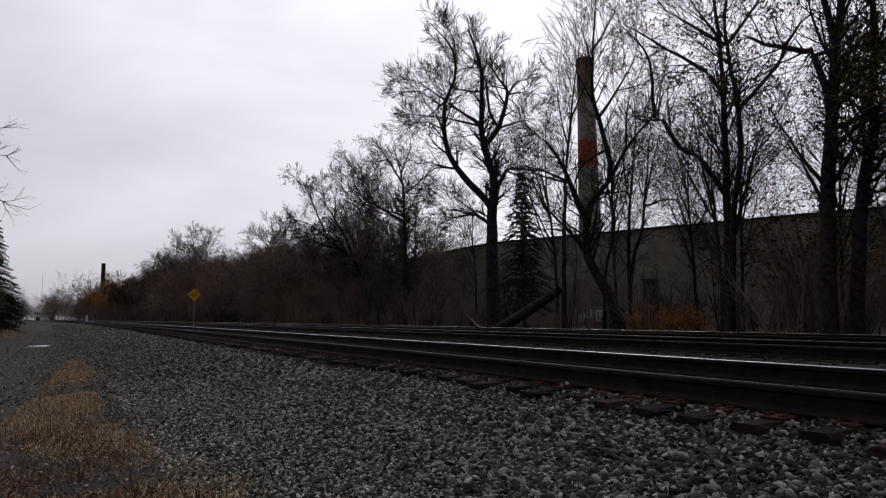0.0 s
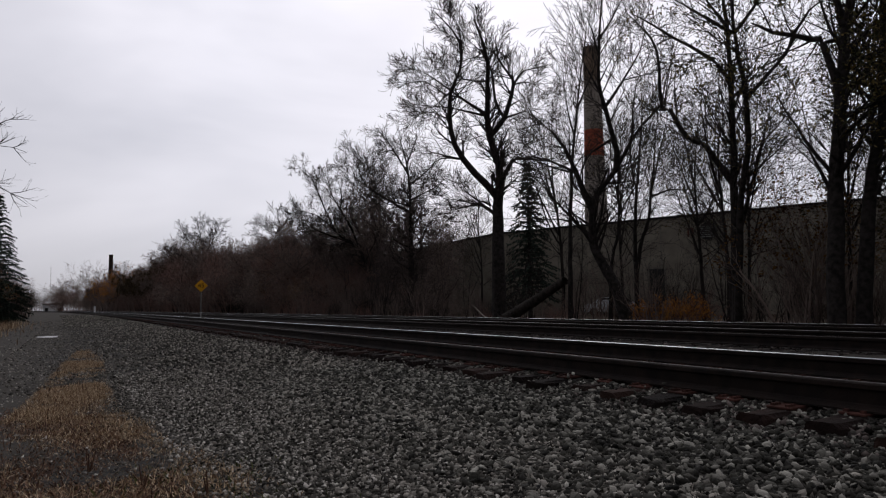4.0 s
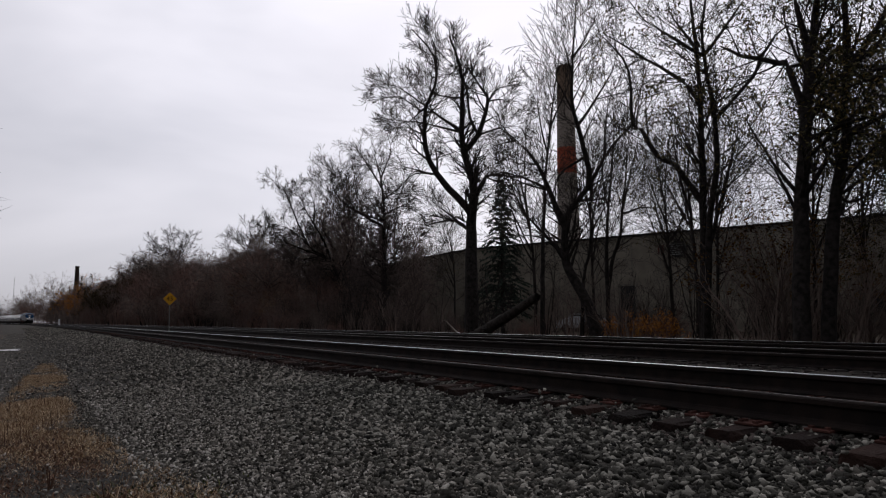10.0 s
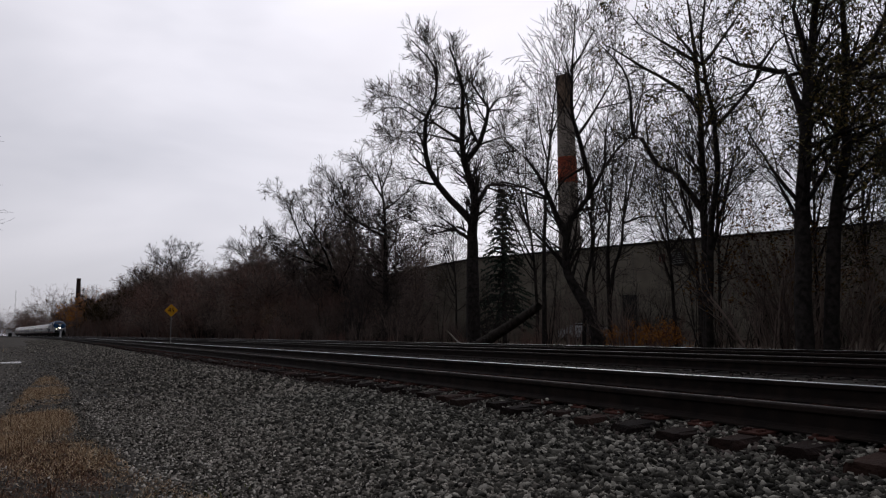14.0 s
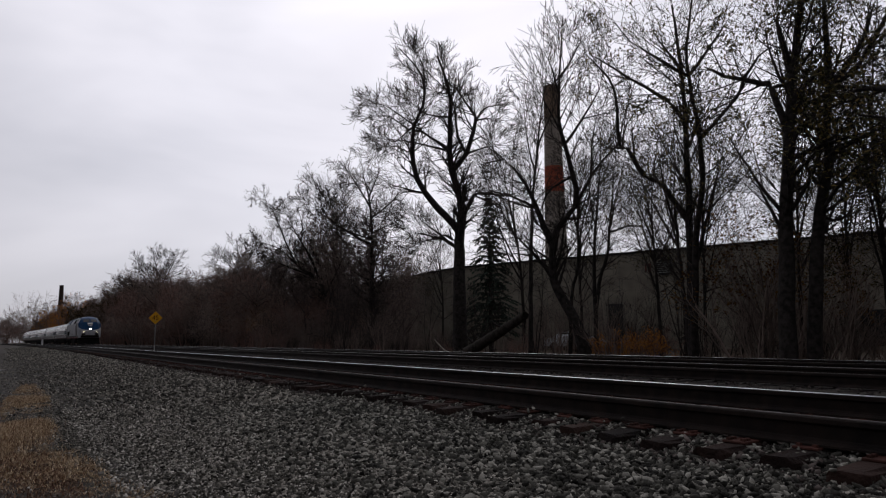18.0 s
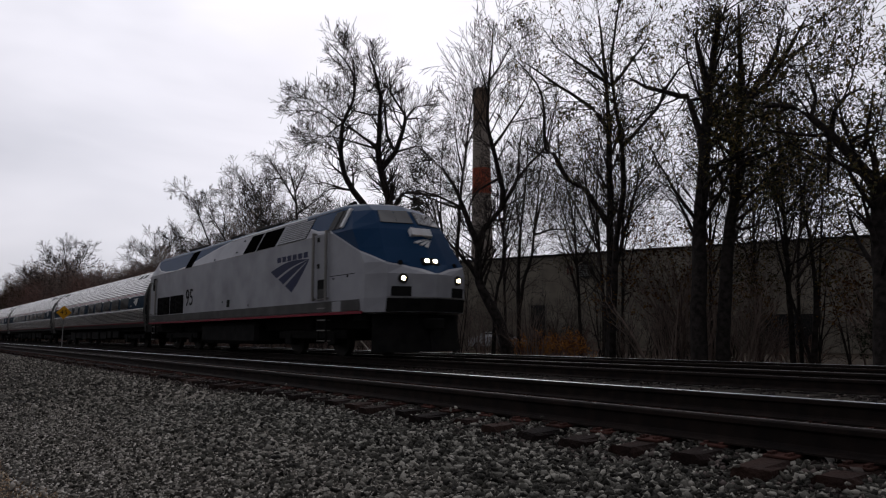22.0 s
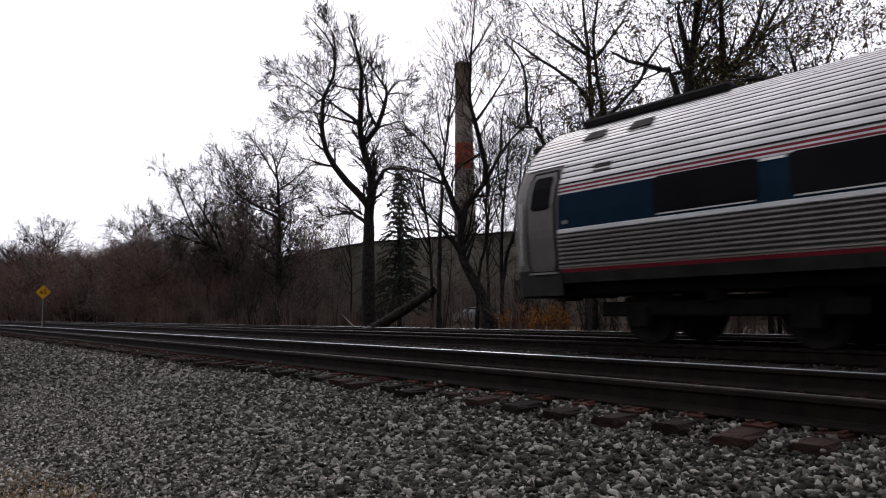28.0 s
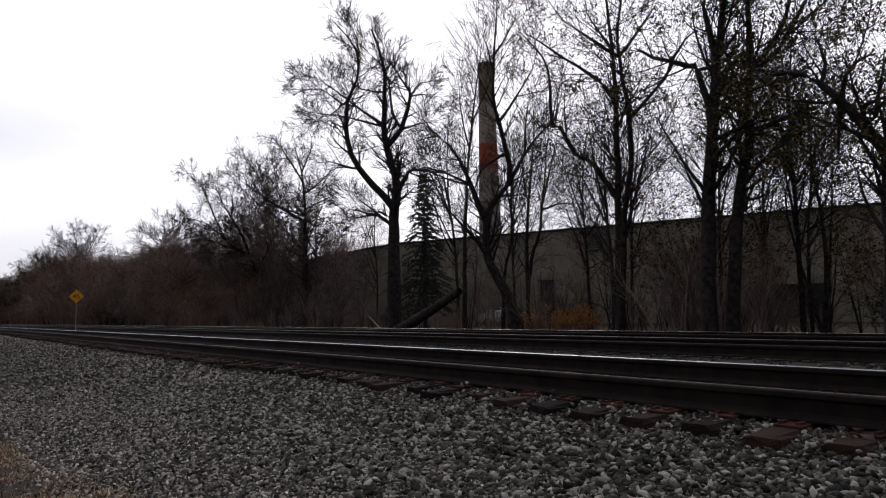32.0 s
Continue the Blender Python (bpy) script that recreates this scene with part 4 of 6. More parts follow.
def slab(pts, out, thick=0.012, bm=None):
    """A thin plate: polygon pts pushed out along the direction out."""
    bm = bm or bmesh.new()
    out = Vector(out).normalized()
    a = [bm.verts.new(Vector(p) - out * 0.01) for p in pts]
    b = [bm.verts.new(Vector(p) + out * thick) for p in pts]
    n = len(pts)
    bm.faces.new(b), bm.faces.new(a[::-1])
    for i in range(n):
        bm.faces.new((a[i], a[(i + 1) % n], b[(i + 1) % n], b[i]))
    return bm


def rounded(x0, x1, z0, z1, r=0.06, steps=3):
    pts = []
    for cx, cz, a0 in ((x1 - r, z1 - r, 0), (x0 + r, z1 - r, 90), (x0 + r, z0 + r, 180), (x1 - r, z0 + r, 270)):
        for k in range(steps + 1):
            a = radians(a0 + 90 * k / steps)
            pts.append((cx + r * math.cos(a), cz + r * math.sin(a)))
    return pts


def glyphs(text, size, mat, name, parent, m, label=""):
    """Lettering as a thin mesh, from the built-in font."""
    cu = bpy.data.curves.new(name, "FONT")
    cu.body, cu.size, cu.extrude, cu.align_x, cu.align_y = text, size, 0.004, "CENTER", "CENTER"
    tmp = bpy.data.objects.new(name, cu)
    scene.collection.objects.link(tmp)
    me = bpy.data.meshes.new_from_object(tmp.evaluated_get(bpy.context.evaluated_depsgraph_get()))
    bpy.data.objects.remove(tmp)
    me.materials.clear()
    me.materials.append(mat)
    return put(name, me, parent, m, label)


def sweep(f, t):
    """A sweeping leaf shape in the unit square: f across the three bands, t from the left tips to the right."""
    return 0.64 * f * (1 - t) + t, 0.62 * (1 - f) * (1 - t) + t + 0.22 * math.sin(math.pi * t) * (1 - f)


def wheelset(parent, x, r):
    """An axle with two flanged wheels."""
    bm = bmesh.new()
    lay = Matrix.Rotation(radians(90), 4, "X")
    for side in (-1, 1):
        m = Matrix.Translation((x, side * 0.75, r)) @ lay
        drum(r, r, -0.065, 0.065, 28, m, bm)
        drum(r * 0.45, r * 0.45, -0.085, 0.085, 16, m, bm)
        drum(r + 0.025, r + 0.025, -0.02, 0.02, 28, Matrix.Translation((x, side * 0.69, r)) @ lay, bm)
    drum(0.08, 0.08, -0.75, 0.75, 10, Matrix.Translation((x, 0, r)) @ lay, bm)
    part("wheelset", bm, M_WHEEL, parent)


def bogie(parent, x, wheelbase, r):
    b = part("bogie", box(x - wheelbase / 2 - 0.7, x + wheelbase / 2 + 0.7, -0.55, 0.55, r + 0.05, r + 0.3, 0.04), M_UNDER, parent, "grimy dark four-wheel bogie")
    for side in (-1, 1):
        bm = box(x - wheelbase / 2 - 0.75, x + wheelbase / 2 + 0.75, side * 1.02 - 0.08, side * 1.02 + 0.08, r - 0.02, r + 0.22, 0.03)
        for dx in (-wheelbase / 2, wheelbase / 2):
            box(x + dx - 0.2, x + dx + 0.2, side * 1.04 - 0.11, side * 1.04 + 0.11, r - 0.2, r + 0.16, 0.03, bm)
        drum(0.16, 0.16, 0, 0.34, 12, Matrix.Translation((x, side * 1.02, r + 0.2)), bm)
        part("side_frame", bm, M_UNDER, b)
    for dx in (-wheelbase / 2, wheelbase / 2):
        wheelset(b, x + dx, r)


def build_locomotive():
    loco = empty("locomotive", pose(0, 0, 0), "silver and blue diesel passenger locomotive with burning headlights", "locomotive")
    X = -10.5   # the rear coupling face; the rest is given forward of it
    # height, half width of the side, nose corner, its half width, nose on the centre line
    levels = ((1.15, 1.50, 20.26, 1.22, 20.66), (1.50, 1.53, 20.32, 1.22, 20.72), (2.10, 1.53, 20.36, 1.22, 20.78), (2.39, 1.53, 20.30, 1.19, 20.50), (2.80, 1.53, 20.02, 1.13, 20.27), (3.31, 1.53, 19.70, 1.05, 19.98),
              (3.48, 1.44, 19.56, 1.02, 19.84), (3.88, 1.23, 19.18, 0.92, 19.50), (4.08, 1.12, 18.75, 0.82, 19.10), (4.22, 0.88, 18.1, 0.68, 18.5), (4.33, 0.55, 17.5, 0.48, 17.8), (4.38, 0.25, 17.2, 0.22, 17.4))
    bm = bmesh.new()
    rows = []
    for z, w, xs, ws, xc in levels:
        row = []
        half = [(0.45, w), (6.0, w), (11.0, w), (16.2, w), (xs - 0.55, w), (xs, ws), (xs * 0.45 + xc * 0.55, ws * 0.5), (xc, 0.0)]
        for x, y in half:
            row.append(bm.verts.new((X + x, -y, z)))
        for x, y in half[-2::-1]:
            row.append(bm.verts.new((X + x, y, z)))
        rows.append(row)
    n = len(rows[0])
    for a, b in zip(rows, rows[1:]):
        for i in range(n - 1):
            bm.faces.new((a[i], a[i + 1], b[i + 1], b[i]))
    for i in range(n // 2):
        bm.faces.new((rows[-1][i], rows[-1][i + 1], rows[-1][n - 2 - i], rows[-1][n - 1 - i])) if i < n // 2 - 1 else bm.faces.new((rows[-1][i], rows[-1][i + 1], rows[-1][i + 2]))
    for a, b in zip(rows, rows[1:]):
        bm.faces.new((a[0], b[0], b[-1], a[-1]))
    body = part("body", bm, M_LOCO, loco)
    part("sill", box(X + 0.46, X + 19.55, -1.535, 1.535, 1.20, 1.49, 0.01), M_SILL, loco)
    for side in (-1, 1):
        part("red_stripe", box(X + 0.46, X + 19.65, side * 1.52 - 0.03, side * 1.52 + 0.03, 1.12, 1.19), M_RED, loco)
    for side in (-1,):
        y = side * 1.53
        out = (0, side, 0)

        def plate(name, x0, x1, z0, z1, mat, thick=0.02, parent=body, r=0.03):
            return part(name, slab([(X + px, y, pz) for px, pz in rounded(x0, x1, z0, z1, r)], out, thick), mat, parent)

        # rear side door with its window and grab rails
        d = plate("side_door", 0.98, 1.52, 1.52, 3.24, M_GREY, 0.025)
        part("door_window", slab([(X + px, y - 0.025, pz) for px, pz in rounded(1.03, 1.47, 2.63, 3.19, 0.05)], out, 0.012), M_GLASS, d)
        # cab door between stout grab rails, with a step well let into its foot
        x0, x1 = 17.24, 17.80
        d = plate("cab_door", x0, x1, 1.55, 3.36, M_GREY, 0.012)
        well = part("step_well", slab([(X + px, y - 0.012, pz) for px, pz in rounded(x0 + 0.07, x1 - 0.07, 1.54, 2.10, 0.03)], out, 0.01), M_BLACK, d)
        part("well_plate", slab([(X + px, y - 0.022, pz) for px, pz in rounded(x0 + 0.11, x1 - 0.11, 1.60, 1.84, 0.02)], out, 0.006), M_SILL, well)
        part("well_step", box(X + x0 + 0.08, X + x1 - 0.08, y - 0.05, y, 1.55, 1.58), M_STEELDULL, well)
        for lz in (2.42, 3.16):
            part("door_latch", slab([(X + px, y - 0.012, pz) for px, pz in rounded(x0 + 0.02, x0 + 0.16, lz, lz + 0.13, 0.02)], out, 0.008), M_BLACK, d)
        plate("panel_seam", 17.98, 19.3, 2.145, 2.163, M_BLACK, 0.004, r=0.004)
        for px, pz in ((18.15, 2.05), (18.9, 2.08), (9.9, 1.75), (12.3, 1.55)):
            plate("panel_catch", px, px + 0.07, pz, pz + 0.06, M_BLACK, 0.01, r=0.02)
        for gx, top, r in ((0.84, 3.05, 0.025), (1.64, 3.1, 0.025), (17.15, 3.42, 0.04), (17.9, 3.42, 0.04)):
            bm = drum(r, r, 1.52, top, 10, Matrix.Translation((X + gx, y - 0.09, 0)))
            for gz in (1.55, top - 0.06):
                box(X + gx - r, X + gx + r, y - 0.1, y + 0.01, gz, gz + 0.05, 0.0, bm)
            part("grab_rail", bm, M_STEELDULL, body)
        # radiator grilles low at the rear
        for x0, x1 in ((1.77, 3.55), (3.66, 5.43)):
            g = plate("grille", x0, x1, 1.51, 2.27, M_VOID, 0.012)
            for k in range(14):
                gz = 1.54 + 0.052 * k
                part("grille_slat", box(X + x0 + 0.03, X + x1 - 0.03, y - 0.035, y - 0.01, gz, gz + 0.016), M_UNDER, g)
            part("grille_post", box(X + (x0 + x1) / 2 - 0.02, X + (x0 + x1) / 2 + 0.02, y - 0.04, y, 1.51, 2.27), M_UNDER, g)
        # windows, vent and louvres in the sloping shoulder
        slope = Vector((0, side * 0.77, 0.41)).normalized()

        def shoulder(x0, x1, f0, f1, mat, name, thick=0.015, parent=body):
            # the shoulder leans in from 3.31 to 4.08 m
            pts = [(X + px, side * (1.53 - 0.41 * f), 3.31 + 0.77 * f) for px, f in ((x0, f0), (x1, f0), (x1, f1), (x0, f1))]
            return part(name, slab(pts, slope, thick), mat, parent)

        for x0, x1 in ((11.72, 12.74), (12.86, 14.33)):
            shoulder(x0, x1, 0.05, 0.88, M_VOID, "engine_room_opening")
        shoulder(5.45, 6.28, 0.04, 0.92, M_VOID, "roof_vent")
        back = shoulder(14.5, 16.46, 0.05, 0.88, M_BLACK, "louvre_backing", 0.006)
        for k in range(9):
            shoulder(14.55, 16.42, 0.08 + 0.087 * k, 0.125 + 0.087 * k, M_GREY, "louvre", 0.03, back)
        for f in (0.015, 0.95):
            shoulder(0.6, 18.0, f, f + 0.012, M_STEELDULL, "panel_rib", 0.012)
        for px, f in ((10.9, 0.2), (11.1, 0.72), (8.8, 0.1)):
            shoulder(px, px + 0.12, f, f + 0.05, M_BLACK, "panel_catch", 0.02)
        shoulder(17.72, 18.44, 0.14, 0.86, M_GLASS, "cab_side_window")
        shoulder(18.08, 18.12, 0.14, 0.86, M_BLACK, "window_bar", 0.025)
        shoulder(18.46, 18.58, 0.14, 0.84, M_WHITE, "wind_deflector", 0.06)
        plate("access_panel", 18.15, 18.62, 1.2, 1.47, M_GREY, 0.02)
        # painted emblem: blocks for the lettering and sweeping bands below
        for k in range(6):
            plate("lettering_block", 14.58 + 0.36 * k, 14.58 + 0.36 * k + 0.27, 2.80, 2.96, M_LOGO_BLUE, 0.004, r=0.01)
        for f0, f1 in ((0.0, 0.30), (0.38, 0.62), (0.70, 1.0)):
            curve = lambda f, t: ((14.1 + 1.53 * f) * (1 - t) + 16.74 * t, (2.55 - 0.70 * f) * (1 - t) + 2.74 * t + math.sin(math.pi * t) * (0.13 - 0.19 * f))
            ring = [curve(f0, k / 8) for k in range(9)] + [curve(f1, k / 8) for k in range(7, -1, -1)]
            part("emblem_band", slab([(X + px, y, pz) for px, pz in ring], out, 0.004), M_LOGO_BLUE, body)
        glyphs("95", 0.95, M_BLACK, "fleet_number", body, Matrix.Translation((X + 6.22, y - 0.012, 2.08)) @ Matrix.Rotation(radians(90), 4, "X"), "painted dark number")
        plate("filler_port", 10.38, 10.64, 1.58, 1.84, M_BLACK, 0.01)
        # ladders
        for lx in (1.25, 17.52):
            for lz in (0.42, 0.7, 0.98, 1.3):
                part("ladder_step", box(X + lx - 0.22, X + lx + 0.22, y - 0.02, y + 0.16, lz, lz + 0.03), M_STEELDULL, loco, "worn steel ladder step")
            for dx in (-0.23, 0.23):
                part("ladder_side", box(X + lx + dx - 0.015, X + lx + dx + 0.015, y, y + 0.05, 0.4, 1.1), M_UNDER, loco)
    # nose: windscreens, lamps, grilles
    def on_nose(z, f, side):
        """A place on the nose at height z; f from the centre line (0) to the corner (1)."""
        for (z0, _, a0, w0, c0), (z1, _, a1, w1, c1) in zip(levels, levels[1:]):
            if z0 <= z <= z1:
                t = (z - z0) / (z1 - z0)
                xs, ws, xc = a0 + (a1 - a0) * t, w0 + (w1 - w0) * t, c0 + (c1 - c0) * t
                xm = xs * 0.45 + xc * 0.55
                x = xc + (xm - xc) * f / 0.5 if f < 0.5 else xm + (xs - xm) * (f - 0.5) / 0.5
                return Vector((X + x, side * ws * f, z))

    for side in (-1, 1):
        out = (0.75, side * 0.35, 0.55)
        for f0, f1 in ((0.07, 0.5), (0.5, 0.92)):
            part("windscreen", slab([on_nose(3.49, f0, side), on_nose(3.49, f1, side), on_nose(3.86, f1 - 0.02, side), on_nose(3.86, f0, side)], out, 0.03), M_SCREEN, body, "dark windscreen pane")
        p = on_nose(1.98, 0.70, side)
        way = Vector((0.95, side * 0.25, 0.0)).to_track_quat("Z", "Y").to_matrix().to_4x4()
        part("ditch_lamp_bezel", drum(0.125, 0.125, -0.03, 0.05, 18, Matrix.Translation(p) @ way), M_BLACK, body)
        part("ditch_lamp", drum(0.058, 0.052, 0.05, 0.07, 18, Matrix.Translation(p) @ way), M_LAMP_SOFT, body, "burning round ditch lamp")
        part("marker_lamp", drum(0.07, 0.06, -0.02, 0.04, 14, Matrix.Translation(on_nose(2.38, 0.72, side)) @ way), M_BLACK, body, "dark round marker lamp")
        part("nose_grille", slab([on_nose(1.54, 0.52, side), on_nose(1.54, 0.92, side), on_nose(1.78, 0.92, side), on_nose(1.78, 0.52, side)], (0.86, side * 0.5, 0), 0.02), M_BLACK, body)
        part("nose_ledge", slab([on_nose(1.5, 0.0, side), on_nose(1.5, 1.0, side), on_nose(1.525, 1.0, side), on_nose(1.525, 0.0, side)], (0.95, side * 0.25, 0), 0.03), M_STEELDULL, body)
        part("pilot_plate", slab([on_nose(1.16, 0.0, side), on_nose(1.16, 1.0, side), on_nose(1.49, 1.0, side), on_nose(1.49, 0.0, side)], (0.95, side * 0.25, 0), 0.02), M_UNDER, loco)
        # snow plough and pilot
        part("plough_wing", slab([(X + 20.5, 0, 0.16), (X + 19.9, side * 1.4, 0.16), (X + 19.8, side * 1.3, 1.1), (X + 20.3, 0, 1.1)], (0.8, side * 0.6, 0), 0.03), M_UNDER, loco)
        part("buffer_beam", box(X + 19.0, X + 19.6, side * 0.9 - 0.5, side * 0.9 + 0.5, 0.95, 1.12, 0.02), M_UNDER, loco)
        part("anticlimber_step", box(X + 19.55, X + 19.95, side * 1.0 - 0.35, side * 1.0 + 0.35, 1.12, 1.16), M_STEELDULL, loco)
    m = Matrix.Translation((X + 20.46, 0, 2.43)) @ Vector((1, 0, 0.55)).to_track_quat("Z", "Y").to_matrix().to_4x4()
    part("headlamp_housing", box(-0.27, 0.27, -0.11, 0.11, -0.12, 0.05, 0.03), M_BLACK, body, m=m)
    for side in (-1, 1):
        part("headlamp", drum(0.058, 0.052, 0.05, 0.07, 18, m @ Matrix.Translation((side * 0.13, 0, 0))), M_LAMP, body, "burning round headlamp")
    # pale number board and a white emblem below the windscreen
    part("number_board", slab([on_nose(3.10, 0.30, -1), on_nose(3.10, 0.30, 1), on_nose(3.29, 0.30, 1), on_nose(3.29, 0.30, -1)], (0.85, 0, 0.5), 0.13), M_WHITE, body, "pale blank number board")
    for f0, f1 in ((0.0, 0.24), (0.38, 0.6), (0.72, 1.0)):
        ring = []
        for k in range(9):
            ring.append(sweep(f0, k / 8))
        for k in range(8, -1, -1):
            ring.append(sweep(f1, k / 8))
        pts = [on_nose(2.81 + 0.22 * v, abs(u - 0.5) * 0.52, 1 if u > 0.5 else -1) for u, v in ring]
        part("emblem_band", slab(pts, (0.85, 0, 0.5), 0.03), M_WHITE, body, "white emblem band")
    # roof gear
    part("roof_walk", box(X + 0.6, X + 16.5, -0.45, 0.45, 4.3, 4.40, 0.02), M_GREY, loco)
    for x0, x1, w, h in ((3.0, 5.0, 0.6, 0.06), (7.6, 8.6, 0.45, 0.12), (10.6, 12.6, 0.6, 0.05)):
        part("roof_fan_housing", box(X + x0, X + x1, -w, w, 4.25, 4.39 + h, 0.05), M_BLACK, loco)
    part("horn", drum(0.03, 0.08, 0, 0.4, 10, Matrix.Translation((X + 16.6, -0.2, 4.46)) @ Matrix.Rotation(radians(90), 4, "Y")), M_BLACK, loco)
    # running gear
    part("underframe", box(X + 0.7, X + 19.2, -1.0, 1.0, 0.75, 1.12, 0.03), M_UNDER, loco)
    part("fuel_tank", box(X + 7.2, X + 12.6, -1.35, 1.35, 0.30, 1.05, 0.12), M_UNDER, loco, "grimy black fuel tank")
    for bx in (3.9, 16.0):
        bogie(loco, X + bx, 2.75, 0.508)
    part("coupler", box(X + 20.0, X + 20.9, -0.14, 0.14, 0.72, 1.0, 0.03), M_UNDER, loco)
    part("rear_coupler", box(X - 0.1, X + 0.7, -0.14, 0.14, 0.72, 1.0, 0.03), M_UNDER, loco)
    part("gangway", box(X + 0.05, X + 0.5, -0.6, 0.6, 1.2, 3.3, 0.06), M_BLACK, loco)
    return loco


def car_side():
    """The half profile of a coach, from the sill to the roof's crown: place, and the paint of the strip above it."""
    def skin(z):
        # half width at height z
        pts = ((0.95, 1.44), (1.2, 1.52), (1.8, 1.575), (2.3, 1.565), (2.6, 1.50), (2.95, 1.33), (3.25, 1.08), (3.5, 0.78), (3.68, 0.45), (3.76, 0.0))
        for (a, wa), (b, wb) in zip(pts, pts[1:]):
            if z <= b:
                t = (z - a) / (b - a)
                return wa + (wb - wa) * t
        return 0.0

    rows = [(skin(0.98), 0.98, 5), (skin(1.14), 1.14, 3), (skin(1.195), 1.195, 0)]
    z = 1.215
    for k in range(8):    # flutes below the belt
        # the gap strip (6) carries the shade between two flutes as colour
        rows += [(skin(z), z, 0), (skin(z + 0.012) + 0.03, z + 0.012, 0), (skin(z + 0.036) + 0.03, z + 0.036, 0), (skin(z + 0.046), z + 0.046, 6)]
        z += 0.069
    rows += [(skin(1.77), 1.77, 4), (skin(1.78) + 0.02, 1.78, 4), (skin(1.835) + 0.014, 1.835, 4), (skin(1.845), 1.845, 2), (skin(2.1), 2.1, 2), (skin(2.445), 2.445, 4),
             (skin(2.475), 2.475, 3), (skin(2.51), 2.51, 4), (skin(2.54), 2.54, 3), (skin(2.58), 2.58, 4), (skin(2.605), 2.605, 0)]
    a = 0.0
    # flutes follow the round of the roof
    arc = [(skin(2.62 + 1.14 * k / 60), 2.62 + 1.14 * k / 60) for k in range(61)]
    run, spots = 0.0, []
    for p, q in zip(arc, arc[1:]):
        step = math.hypot(q[0] - p[0], q[1] - p[1])
        while a < run + step and a < 1.62:
            t = (a - run) / step
            n = Vector((q[1] - p[1], -(q[0] - p[0]))).normalized()
            spots.append((p[0] + (q[0] - p[0]) * t, p[1] + (q[1] - p[1]) * t, n))
            a += (0.014, 0.038, 0.038, 0.014)[(len(spots) - 1) % 4]
        run += step
    # each groove strip is coloured dark for the shade that lies in it
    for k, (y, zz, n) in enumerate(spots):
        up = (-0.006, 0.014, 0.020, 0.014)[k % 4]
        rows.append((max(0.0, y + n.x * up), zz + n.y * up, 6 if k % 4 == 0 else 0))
    rows.append((0.0, 3.78, 0))
    return rows


